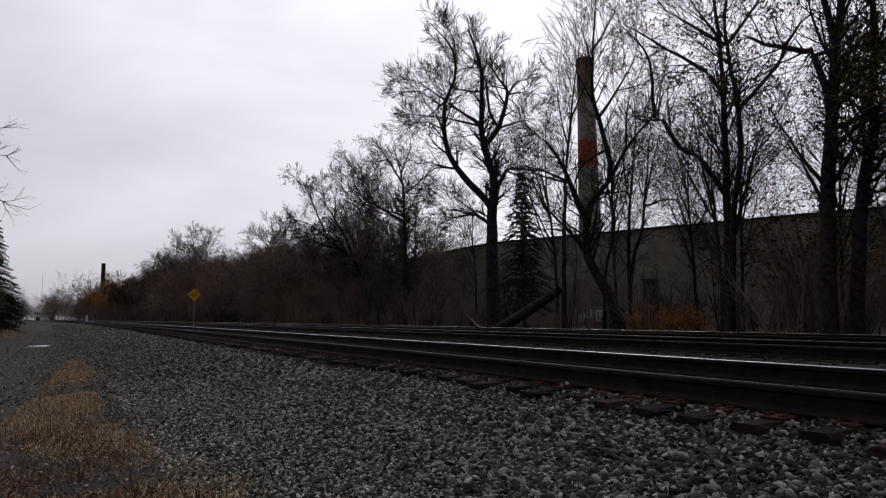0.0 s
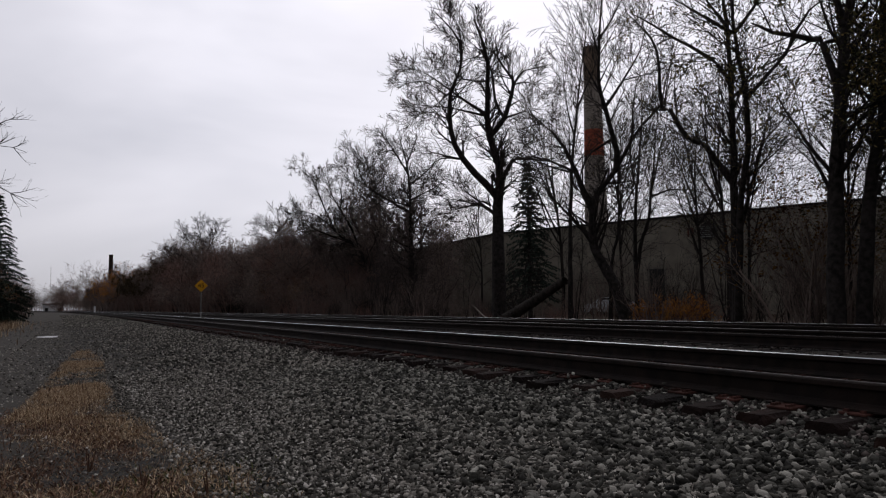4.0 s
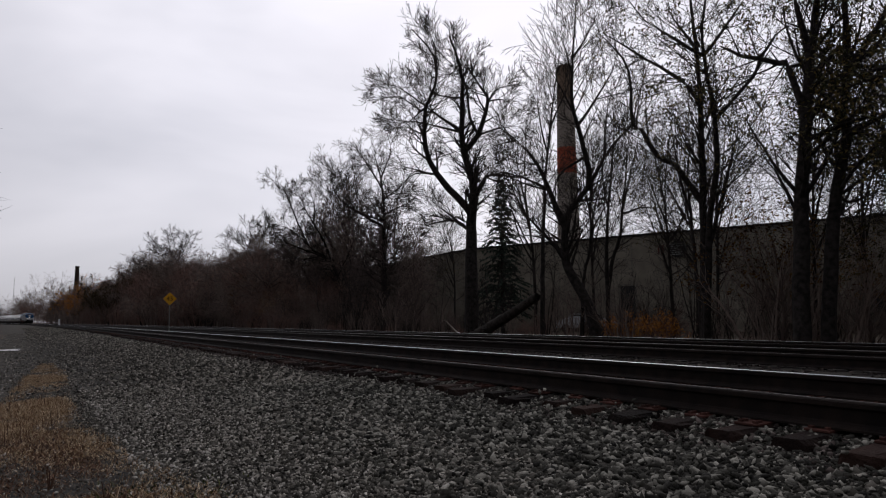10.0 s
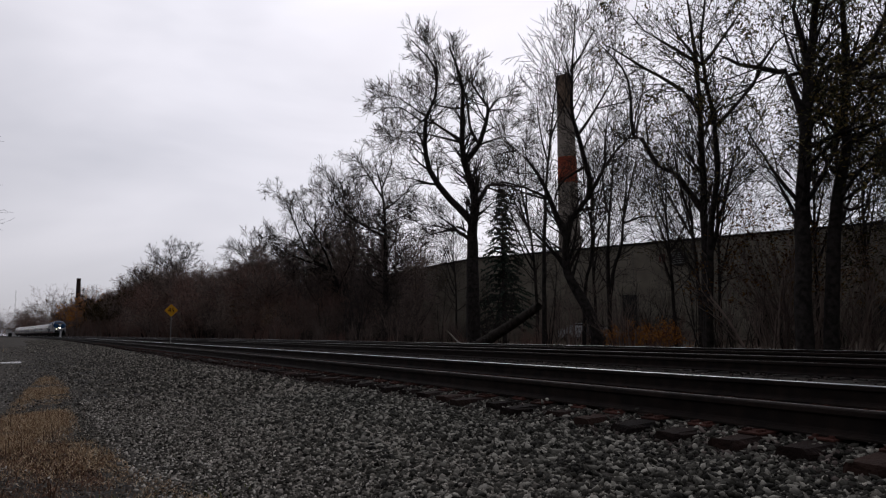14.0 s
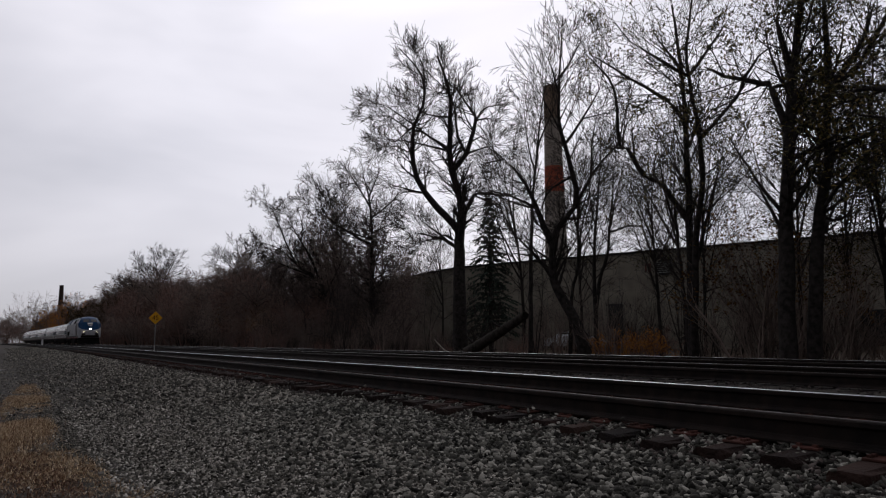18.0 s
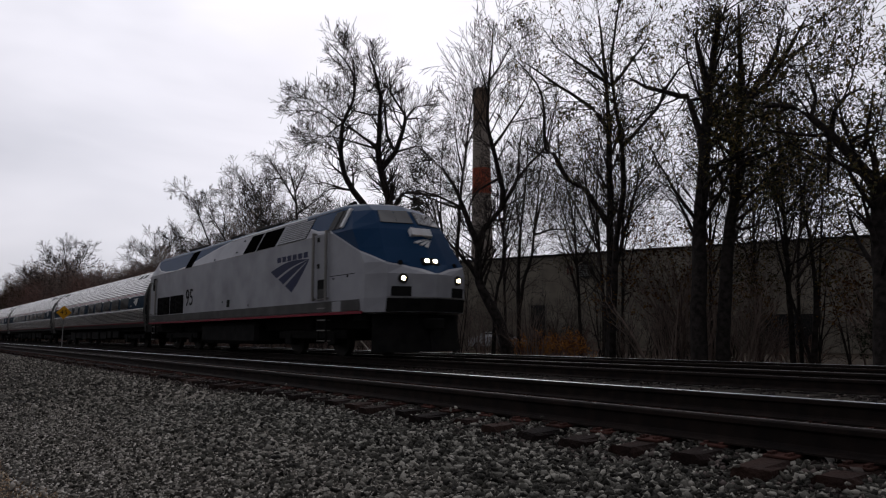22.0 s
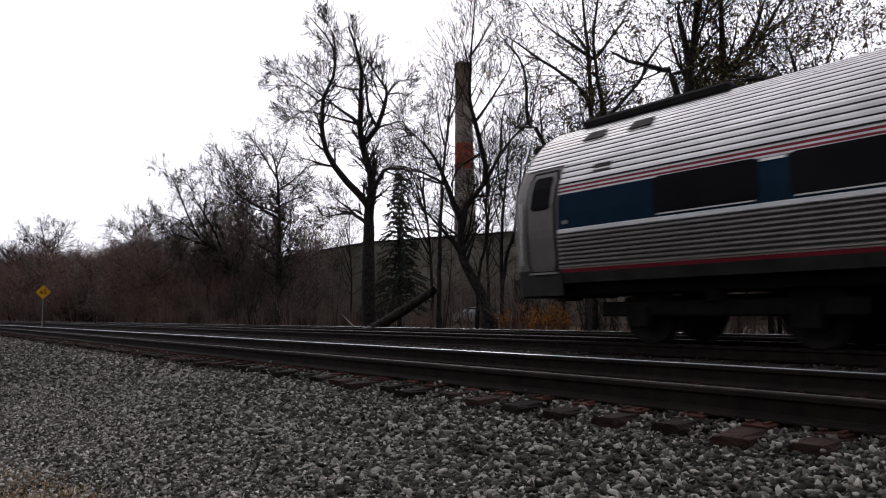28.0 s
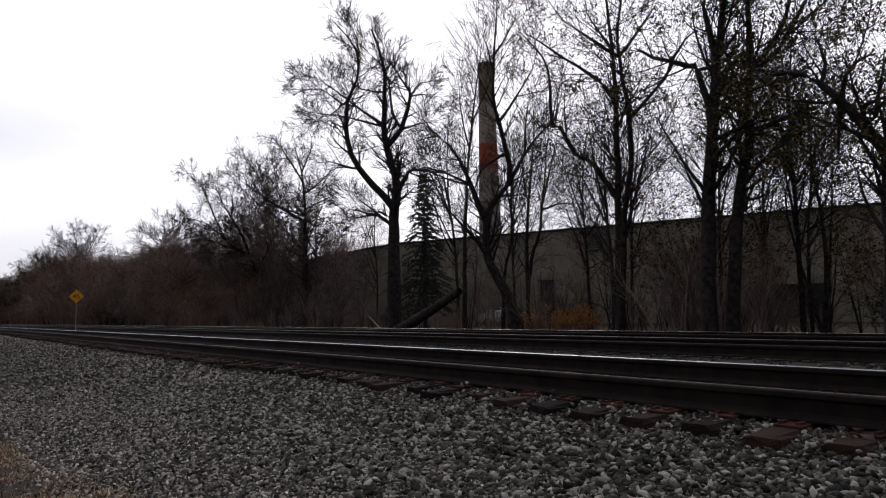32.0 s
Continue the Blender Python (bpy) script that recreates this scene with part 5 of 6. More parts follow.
def build_coach(k):
    car = empty("passenger_coach", pose(0, 0, 0), "fluted stainless steel passenger coach with a blue window band", "railway coach", "coaches of the train")
    F, R = 12.50, -12.45     # front and rear of the fluted shell
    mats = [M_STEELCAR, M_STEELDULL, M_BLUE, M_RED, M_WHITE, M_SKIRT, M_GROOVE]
    prof = car_side()
    half = [(-y, z, c) for y, z, c in prof]
    full = half + [(y, z, half[i - 1][2] if i else 0) for i, (y, z, c) in reversed(list(enumerate(prof)))][1:]
    n = len(full)
    # shell: smooth entrance bays at the ends, fluted between
    verts, faces, ids = [], [], []
    for x in (R + 0.82, F):
        for y, z, c in full:
            verts.append((x, y, z))
    for i in range(n - 1):
        faces.append((i, i + n, i + n + 1, i + 1))
        ids.append(full[i][2])
    # the fluted roof runs on over the entrance bay
    for y, z, c in full:
        verts.append((R - 0.1, y, z))
    for i in range(n - 1):
        if min(full[i][1], full[i + 1][1]) > 2.93:
            faces.append((i + 2 * n, i, i + 1, i + 1 + 2 * n))
            ids.append(full[i][2])
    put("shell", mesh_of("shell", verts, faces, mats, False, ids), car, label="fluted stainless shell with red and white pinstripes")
    # plain rear entrance bay
    plain = [(-1.47, 0.78), (-1.52, 1.2), (-1.575, 1.8), (-1.565, 2.3), (-1.50, 2.6), (-1.33, 2.95), (-1.08, 3.25), (-0.78, 3.5), (-0.45, 3.68), (0, 3.77)]
    plain = plain + [(-y, z) for y, z in plain[-2::-1]]
    verts, faces = [], []
    for x, w in ((R - 0.26, 0.96), (R - 0.2, 0.985), (R - 0.12, 1.0), (R + 0.82, 1.0)):
        for y, z in plain:
            verts.append((x, y * w, z - (1 - w) * 1.2 * (z - 0.78) / 3.0))
    m = len(plain)
    for a in range(3):
        for i in range(m - 1):
            faces.append((a * m + i, (a + 1) * m + i, (a + 1) * m + i + 1, a * m + i + 1))
    bay = put("entrance_bay", mesh_of("entrance_bay", verts, faces, [M_BAY, M_SKIRT], True, [int(i in (0, m - 2)) for a in range(3) for i in range(m - 1)]), car, label="plain stainless entrance bay")
    verts = [(x, y * w, z) for x, w in ((F, 1.0), (F + 0.05, 0.99), (F + 0.12, 0.96)) for y, z in plain]
    faces = [(a * m + i, (a + 1) * m + i, (a + 1) * m + i + 1, a * m + i + 1) for a in range(2) for i in range(m - 1)]
    put("end_collar", mesh_of("end_collar", verts, faces, [M_SILL], True), car)
    for x, name in ((F + 0.11, "front_end"), (R - 0.25, "rear_end")):
        part(name, slab([(x, y * 0.935, z - 0.03) for y, z in plain], (1 if x > 0 else -1, 0, 0), 0.02), M_SILL, car)
    for x0, x1 in ((F + 0.1, F + 0.46), (R - 0.52, R - 0.22)):
        part("gangway", box(x0, x1, -0.75, 0.75, 0.9, 3.55, 0.05), M_BLACK, car, "black rubber gangway bellows")
    for side in (-1,):
        def curved(name, x0, x1, z0, z1, lift, mat, parent, label=""):
            """A panel that follows the bulge of the side."""
            table = ((0.78, 1.47), (1.2, 1.52), (1.8, 1.575), (2.3, 1.565), (2.6, 1.50), (2.95, 1.33))
            bm = bmesh.new()
            rings = []
            for j in range(13):
                pz = z0 + (z1 - z0) * j / 12
                w = next(wa + (wb - wa) * (pz - a) / (b - a) for (a, wa), (b, wb) in zip(table, table[1:]) if pz <= b)
                inset = 0.06 if j in (0, 12) else 0.0
                rings.append([bm.verts.new((px, side * (w + o), pz)) for px, o in ((x0 + inset, -0.02), (x0 + inset, lift), (x1 - inset, lift), (x1 - inset, -0.02))])
            for a, b in zip(rings, rings[1:]):
                for i in range(3):
                    bm.faces.new((a[i], a[i + 1], b[i + 1], b[i]))
            bm.faces.new(rings[0]), bm.faces.new(rings[-1])
            return part(name, bm, mat, parent, label)

        def on_side(pts, thick, mat, name, parent=car, label=""):
            ring = []
            for px, pz in pts:
                w = 1.52 + (1.575 - 1.52) * (pz - 1.2) / 0.6 if pz < 1.8 else 1.575 - 0.02 * (pz - 1.8) if pz < 2.3 else 1.565 - 0.065 * (pz - 2.3) / 0.3 if pz < 2.6 else 1.50 - 0.17 * (pz - 2.6) / 0.35
                ring.append((px, side * w, pz))
            return part(name, slab(ring, (0, side, 0.03), thick), mat, parent, label)

        # windows, in a group of five and a group of four
        for x0 in (-8.7, -6.67, -4.64, -2.61, -0.04, 1.98, 4.0, 6.02, 8.04) if k < 4 else [-9.73 + 2.03 * j for j in range(10)]:
            win = on_side(rounded(x0, x0 + 1.61, 1.90, 2.46, 0.08), 0.016, M_GLASS, "window", label="dark tinted window")
            on_side([(x0 + 0.06, 1.875), (x0 + 1.56, 1.875), (x0 + 1.56, 1.895), (x0 + 0.06, 1.895)], 0.022, M_STEELCAR, "window_sill", win)
            on_side([(x0 + 1.64, 2.40), (x0 + 1.98, 2.40), (x0 + 1.98, 2.435), (x0 + 1.64, 2.435)], 0.006, M_STEELCAR, "band_clip", win)
        # rear side door
        curved("door_seal", R + 0.07, R + 0.78, 1.16, 2.9, 0.008, M_BLACK, bay)
        d = curved("side_door", R + 0.12, R + 0.73, 1.18, 2.86, 0.02, M_BAY, bay, "brushed steel side door")
        curved("door_window", R + 0.20, R + 0.65, 2.22, 2.80, 0.03, M_GLASS, d)
        on_side([(R + 0.1, 1.13), (R + 0.75, 1.13), (R + 0.75, 1.16), (R + 0.1, 1.16)], 0.03, M_STEELCAR, "door_sill", d)
        part("grab_rail", drum(0.018, 0.018, 1.3, 2.4, 8, Matrix.Translation((R - 0.02, side * 1.61, 0))), M_STEELCAR, bay)
        # small plates on the band
        if k == 4:
            on_side([(-10.95, 2.72), (-10.58, 2.72), (-10.58, 2.86), (-10.95, 2.86)], 0.02, M_GROOVE, "side_vent")
        else:
            on_side([(-10.32, 2.17), (-9.98, 2.17), (-9.98, 2.26), (-10.32, 2.26)], 0.01, M_BAY, "destination_sign", label="small grey sign plate")
        on_side([(-11.53, 1.93), (-11.42, 1.93), (-11.42, 1.99), (-11.53, 1.99)], 0.01, M_STEELDULL, "number_plate")
        for f0, f1 in ((0.0, 0.24), (0.38, 0.6), (0.72, 1.0)):
            ring = [sweep(f0, j / 8) for j in range(9)] + [sweep(f1, j / 8) for j in range(8, -1, -1)]
            on_side([(10.62 + 0.78 * u, 1.99 + 0.28 * v) for u, v in ring], 0.006, M_WHITE, "emblem_band")
        on_side([(10.76, 2.30), (11.42, 2.30), (11.42, 2.335), (10.76, 2.335)], 0.006, M_WHITE, "lettering_bar")
        on_side([(-9.4, 1.97), (-9.02, 1.97), (-9.02, 2.03), (-9.4, 2.03)], 0.006, M_STEELDULL, "lettering_bar")
        on_side([(10.05, 1.97), (10.3, 1.97), (10.3, 2.03), (10.05, 2.03)], 0.006, M_STEELDULL, "lettering_bar")
        # intakes on the roof shoulder near the ends
        for x0 in (-11.5, -10.55, 9.1, 10.05):
            bm = slab([(x0, side * 1.0, 3.34), (x0 + 0.45, side * 1.0, 3.34), (x0 + 0.42, side * 0.84, 3.47), (x0 + 0.03, side * 0.84, 3.47)], (0, side * 0.6, 0.75), 0.02)
            part("roof_intake", bm, M_GROOVE, car)
    if k == 4:
        part("roof_unit", box(R + 0.5, R + 3.4, -0.5, 0.5, 3.66, 3.84, 0.05), M_BLACK, car)
    # undergear
    part("underframe", box(R - 0.2, F + 0.1, -1.15, 1.15, 0.82, 1.0, 0.02), M_UNDER, car)
    rng = random.Random(300 + k)
    x = -6.6
    while x < 6.4:
        w = rng.uniform(0.8, 2.1)
        part("equipment_box", box(x, min(6.8, x + w), -1.3, 1.3 - rng.uniform(0, 0.4), rng.uniform(0.34, 0.52), 0.84, 0.03), M_UNDER, car, "grimy underfloor equipment box")
        x += w + rng.uniform(0.12, 0.5)
    for bx in (-9.1, 9.1):
        bogie(car, bx, 2.6, 0.46)
    for x in (R - 0.35, F + 0.3):
        part("coupler", box(x - 0.25, x + 0.25, -0.14, 0.14, 0.72, 0.98, 0.03), M_UNDER, car)
    # the body's drawn heights brought to its built ones
    drawn, built = (0.0, 0.95, 1.17, 1.81, 2.445, 2.605, 3.77, 5.0), (0.0, 0.98, 1.22, 1.885, 2.52, 2.68, 3.98, 5.25)
    bodied = {"shell", "entrance_bay", "end_collar", "front_end", "rear_end", "gangway", "window", "window_sill", "band_clip", "door_seal", "side_door", "door_window", "door_sill", "grab_rail",
              "side_vent", "destination_sign", "number_plate", "emblem_band", "lettering_bar", "roof_intake", "roof_unit"}
    for ob in car.children_recursive:
        if ob.name.split(".")[0] in bodied:
            for v in ob.data.vertices:
                v.co.z = float(np.interp(v.co.z, drawn, built))
    return car


TRAIN = [(build_locomotive(), -10.5)]
for k in range(5):
    TRAIN.append((build_coach(k), 13.0 + 26.0 * k))


def train_pose(s):
    """On the second track at s metres back along the bend, canted with it."""
    p = on_line(LINES[1], s, TOPS[1] + RISES[1] / 2)
    return Matrix.Translation(p) @ Matrix.Rotation(heading(s), 4, "Z") @ Matrix.Rotation(RISES[1] / GAUGE, 4, "X")


def motions():
    for ob, back in TRAIN:
        walk(ob, [(t, train_pose(8.85 + back + TRAIN_V * (23.0 - t))) for t in range(0, 33)])


# ---- ballast and gravel ----
def stones(name, label, seed, count, spot, size, rough, mat, lift=0.0):
    """Crushed stones, each an angular lump of its own. spot gives (d, s) arrays; size gives half lengths."""
    rng = np.random.default_rng(seed)
    if rough == 2:
        g = (1 + 5 ** 0.5) / 2
        base = np.array([(-1, g, 0), (1, g, 0), (-1, -g, 0), (1, -g, 0), (0, -1, g), (0, 1, g), (0, -1, -g), (0, 1, -g), (g, 0, -1), (g, 0, 1), (-g, 0, -1), (-g, 0, 1)]) / 1.9
        tris = np.array([(0, 11, 5), (0, 5, 1), (0, 1, 7), (0, 7, 10), (0, 10, 11), (1, 5, 9), (5, 11, 4), (11, 10, 2), (10, 7, 6), (7, 1, 8),
                         (3, 9, 4), (3, 4, 2), (3, 2, 6), (3, 6, 8), (3, 8, 9), (4, 9, 5), (2, 4, 11), (6, 2, 10), (8, 6, 7), (9, 8, 1)])
    elif rough:
        base = np.array([(x, y, z) for x in (-1, 1) for y in (-1, 1) for z in (-1, 1)]) * 0.62
        tris = np.array([(0, 1, 3), (0, 3, 2), (4, 6, 7), (4, 7, 5), (0, 4, 5), (0, 5, 1), (2, 3, 7), (2, 7, 6), (0, 2, 6), (0, 6, 4), (1, 5, 7), (1, 7, 3)])
    else:
        base = np.array([(1, 0, 0), (-1, 0, 0), (0, 1, 0), (0, -1, 0), (0, 0, 1), (0, 0, -1)], float)
        tris = np.array([(0, 2, 4), (2, 1, 4), (1, 3, 4), (3, 0, 4), (2, 0, 5), (1, 2, 5), (3, 1, 5), (0, 3, 5)])
    d, s = spot(rng, count)
    r = size(rng, d, s)
    nv = len(base)
    v = base[None] * rng.uniform(*((0.7, 1.25) if rough == 2 else (0.6, 1.3)), (count, nv, 1)) * np.stack([r * rng.uniform(0.9, 1.7, count), r * rng.uniform(0.7, 1.15, count), r * rng.uniform(0.4, 0.75, count)], 1)[:, None]
    if rough == 2:
        # broken faces: flat cuts across each lump
        for k in range(4):
            n = rng.normal(size=(count, 3))
            n /= np.linalg.norm(n, axis=1, keepdims=True)
            reach = np.einsum("nki,ni->nk", v, n)
            v -= np.maximum(0.0, reach - reach.max(1, keepdims=True) * rng.uniform(0.45, 0.8, (count, 1)))[:, :, None] * n[:, None]
    q = rng.normal(size=(count, 4)) * np.array([1.6, 0.45, 0.45, 1.0])
    q /= np.linalg.norm(q, axis=1, keepdims=True)
    w, x, y, z = q.T
    rot = np.stack([1 - 2 * (y * y + z * z), 2 * (x * y - z * w), 2 * (x * z + y * w), 2 * (x * y + z * w), 1 - 2 * (x * x + z * z), 2 * (y * z - x * w),
                    2 * (x * z - y * w), 2 * (y * z + x * w), 1 - 2 * (x * x + y * y)], 1).reshape(-1, 3, 3)
    v = np.einsum("nij,nkj->nki", rot, v)
    a = s / (BEND + d)
    cx, cy = -(BEND + d) * np.sin(a), (BEND + d) * np.cos(a) - BEND
    cz = np.array([ground_height(float(t)) for t in d])
    near = (d > -8) & (d < 3.7)
    rise = np.array([0.03 * hash2(float(p), float(t), 0.5) + 0.02 * hash2(float(p), float(t), 1.7) if k else 0.0 for p, t, k in zip(cx, cy, near)])
    v += np.stack([cx, cy, cz + rise + lift * rng.random(count) + r * rng.uniform(-0.1, 0.45, count)], 1)[:, None]
    f = (tris[None] + (np.arange(count) * nv)[:, None, None]).reshape(-1, 3)
    ob = put(name, quick_mesh(name, v.reshape(-1, 3), f, [mat]))
    return tagged(ob, label, "gravel", kind="stuff")


def shoulder_spot(rng, n):
    # thickest by the ties, thinner towards the path
    s = 1.0 + 9.5 * rng.random(n) ** 0.9
    first = np.where(s < 6.2, 0.7, 0.33)
    d = first + (2.75 - first) * rng.random(n) ** 0.95
    return d, s


def tie_spot(rng, n):
    # packed against and between the ends of the ties
    return 1.7 + 2.75 * rng.random(n) ** 0.75, -1.5 + 11.5 * rng.random(n)


stones("ballast_stone", "dark grey crushed stone ballast beside the ties", 3, 30000, tie_spot, lambda g, d, s: 0.0225 * g.uniform(0.55, 1.5, len(d)), 2, M_STONE)
stones("ballast_stone", "stray stones lying on the ties", 68, 120, lambda g, n: (3.8 + 0.6 * g.random(n), -1.5 + 20 * g.random(n)), lambda g, d, s: 0.018 * g.uniform(0.6, 1.4, len(d)), 2, M_STONE, lift=0.1)
stones("ballast_stone", "paler weathered ballast along the foot of the bank", 31, 35000, shoulder_spot, lambda g, d, s: (0.0095 + 0.0105 * np.clip(d / 3.5, 0, 1)) * g.uniform(0.6, 1.5, len(d)), 2, M_PALE)
stones("ballast_stone", "grey crushed limestone ballast along the line", 4, 27000, lambda g, n: (3.8 - np.minimum(np.abs(g.normal(0, 2.2, n)), 5.0), 9.5 + 45 * g.random(n) ** 1.5), lambda g, d, s: (0.016 + 0.013 * np.clip(d / 3.5, 0, 1)) * g.uniform(0.7, 1.6, len(d)), False, M_PALE)
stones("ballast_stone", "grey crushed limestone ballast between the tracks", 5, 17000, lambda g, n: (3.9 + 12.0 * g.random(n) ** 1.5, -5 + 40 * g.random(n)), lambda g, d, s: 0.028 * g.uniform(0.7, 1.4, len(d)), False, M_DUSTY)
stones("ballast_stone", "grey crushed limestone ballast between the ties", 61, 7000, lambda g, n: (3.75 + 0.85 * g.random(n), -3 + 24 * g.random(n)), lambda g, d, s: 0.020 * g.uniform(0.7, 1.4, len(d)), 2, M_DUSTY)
stones("gravel_chip", "pale gravel chips scattered over the verge", 62, 20000, lambda g, n: (0.55 + 2.1 * g.random(n), 2.0 + 9 * g.random(n) ** 1.1), lambda g, d, s: 0.0095 * g.uniform(0.5, 1.7, len(d)), True, M_CHIP)
stones("ballast_stone", "crushed stone ballast carrying on beside the track", 65, 14000, lambda g, n: (0.2 + 4.1 * g.random(n) ** 0.8, 2.2 - 30 * g.random(n) ** 1.3), lambda g, d, s: 0.022 * g.uniform(0.6, 1.5, len(d)), False, M_PALE)
stones("gravel_chip", "loose gravel scattered on the dirt", 66, 5000, lambda g, n: (-4.0 + 4.6 * g.random(n), 4.0 - 24 * g.random(n) ** 1.2), lambda g, d, s: 0.014 * g.uniform(0.5, 1.6, len(d)), False, M_PALE)
stones("ballast_stone", "grey crushed limestone ballast far along the line", 67, 15000, lambda g, n: (3.9 - 4.2 * g.random(n) ** 1.2, 44 + 90 * g.random(n) ** 1.3), lambda g, d, s: 0.040 * g.uniform(0.7, 1.5, len(d)), False, M_PALE)
stones("gravel_chip", "loose gravel trodden into the dirt path", 63, 2200, lambda g, n: (-3.4 + 4.2 * g.random(n), 20 + 55 * g.random(n) ** 1.3), lambda g, d, s: 0.020 * g.uniform(0.5, 1.6, len(d)), False, M_PALE)
stones("gravel_chip", "fine loose gravel at the edge of the path", 6, 6000, lambda g, n: (-2.6 + 3.4 * g.random(n), 2.0 + 18 * g.random(n) ** 1.2), lambda g, d, s: 0.010 * g.uniform(0.5, 1.6, len(d)), False, M_CHIP)

# ---- dry grass, stalks, litter ----
M_STRAW = material("withered_straw_grass", [(0.12, 0.062, 0.036), (0.34, 0.225, 0.13), (0.70, 0.56, 0.38)], 3, 0.9, bump=0, isle=0.8, lo=0.15, hi=0.85)
M_WEED = material("dark_weed_stalks", [(0.05, 0.026, 0.018), (0.11, 0.06, 0.04)], 3, 0.9, bump=0, isle=0.6)
M_LITTER = material("red_brown_litter", [(0.07, 0.036, 0.025), (0.22, 0.13, 0.085)], 3, 0.9, bump=0, isle=0.7)
M_GREEN = material("low_green_weeds", [(0.04, 0.05, 0.015), (0.09, 0.10, 0.03)], 3, 0.9, bump=0, isle=0.6)


def blades(name, label, seed, count, spot, tall, wide, mat, lean=0.6):
    rng = random.Random(seed)
    v, f = [], []
    while len(f) < count * 2:
        d, s, h = spot(rng)
        if h <= 0:
            continue
        p = on_line(d, s, ground_height(d) - 0.01)
        a = rng.uniform(0, 6.28)
        w = Vector((math.cos(a), math.sin(a), 0)) * wide * rng.uniform(0.6, 1.4)
        b = rng.uniform(0, 6.28)
        t = Vector((math.cos(b) * lean * rng.random(), math.sin(b) * lean * rng.random(), 1.0)).normalized() * tall * h * rng.uniform(0.5, 1.3)
        bend = Vector((math.cos(b), math.sin(b), -0.5)) * tall * h * 0.35 * rng.random()
        n = len(v)
        v += [p - w, p + w, p + t * 0.6 + w * 0.6, p + t * 0.6 - w * 0.6, p + t + bend + w * 0.1, p + t + bend - w * 0.1]
        f += [(n, n + 1, n + 2, n + 3), (n + 3, n + 2, n + 4, n + 5)]
    ob = put(name, quick_mesh(name, np.array([tuple(q) for q in v]), np.array(f), [mat]))
    return tagged(ob, label, "grass", kind="stuff")


def verge(rng):
    """One strip of grass between gravel and path, that widens into a worn patch near by."""
    s = 1.4 + 17.1 * rng.random() ** 1.5
    left = float(np.interp(s, (2.7, 6.6, 7.6, 10.0, 14.0, 18.5), (-1.1, -0.85, -0.46, -0.30, -0.12, 0.16)))
    right = float(np.interp(s, (2.7, 4.2, 5.5, 7.5, 10.0, 15.0, 18.5), (1.05, 0.85, 0.58, 0.36, 0.30, 0.44, 0.30)))
    d = rng.uniform(left - 0.08, right + 0.12)
    p = 0.85 + 0.9 * hash2(-s, d, 1.3) + 0.6 * hash2(-s, d, 3.7)
    rim = min(1.0, (d - left) / 0.14 + 0.55, (right - d) / 0.2 + 0.55, (s - 1.4) / 1.5 + hash2(-s, d, 0.8))
    return d, s, (0.45 + 0.55 * rng.random()) * (0.5 + 0.5 * min(1.0, p)) if rng.random() < p * rim else 0.0


def far_tuft(rng):
    """The taller tufts of the strip where it runs out along the path."""
    d, s, h = verge(rng)
    return d, s, h if s > 7 or rng.random() < 0.25 else 0.0


blades("verge_grass", "withered tan grass on the gravel verge", 7, 34000, far_tuft, 0.065, 0.0030, M_STRAW, 1.9)
blades("verge_grass", "flattened straw on the gravel verge", 8, 62000, verge, 0.036, 0.0036, M_STRAW, 2.4)
blades("verge_litter", "trodden red-brown weeds and leaf litter beside the path", 72, 26000, lambda g: (lambda s: (g.uniform(-1.3, 0.25 + 0.1 * (7 - s)), s, 0.4 + 0.6 * g.random()))(4.9 + g.triangular(-3.6, 3.6)), 0.042, 0.005, M_LITTER, 2.8)
blades("verge_litter", "trodden straw behind the worn patch", 73, 7000, lambda g: (g.uniform(-0.9, 1.1), 2.9 - 12 * g.random() ** 1.6, 0.3 + 0.7 * g.random()), 0.04, 0.0035, M_STRAW, 2.2)
blades("weed_stalks", "dead dark weed stalks on the verge", 9, 140, lambda g: (*(lambda a: (a[0] + g.uniform(-0.2, 0.3), a[1]))(verge(g)), 0.6 + 0.4 * g.random()), 0.22, 0.003, M_WEED, 0.3)
blades("green_weeds", "low green weeds among the gravel", 10, 500, lambda g: (g.gauss(0.55, 0.3), g.uniform(2.8, 4.6), g.random()), 0.05, 0.006, M_GREEN, 1.2)
blades("bank_grass", "straw-coloured grass beside the path", 11, 5000, lambda g: (-4.2 + g.gauss(0, 0.8), g.uniform(24, 60), 0.5 + g.random()), 0.35, 0.01, M_STRAW, 0.6)
blades("lineside_grass", "dull tall grass before the trees", 12, 9000, lambda g: (g.uniform(16.6, 19.5), g.uniform(2, 90), 0.4 + g.random()), 0.30, 0.006, M_WEED, 0.5)
rngd = random.Random(77)
for k, (d, s) in enumerate(((0.62, 3.75), (0.35, 4.15), (0.1, 4.7))):
    bm = bmesh.new()
    p = on_line(d, s, ground_height(d) - 0.03)
    for j in range(4):
        top = Matrix.Translation(p) @ Matrix.Rotation(rngd.uniform(-0.25, 0.25), 4, "X") @ Matrix.Rotation(rngd.uniform(-0.25, 0.25), 4, "Y")
        drum(0.005, 0.0025, 0, rngd.uniform(0.08, 0.16), 5, top, bm)
    tagged(part("dead_weed", bm, M_WEED), "dead brown weed standing in the gravel", "weed", "dead weeds in the gravel")

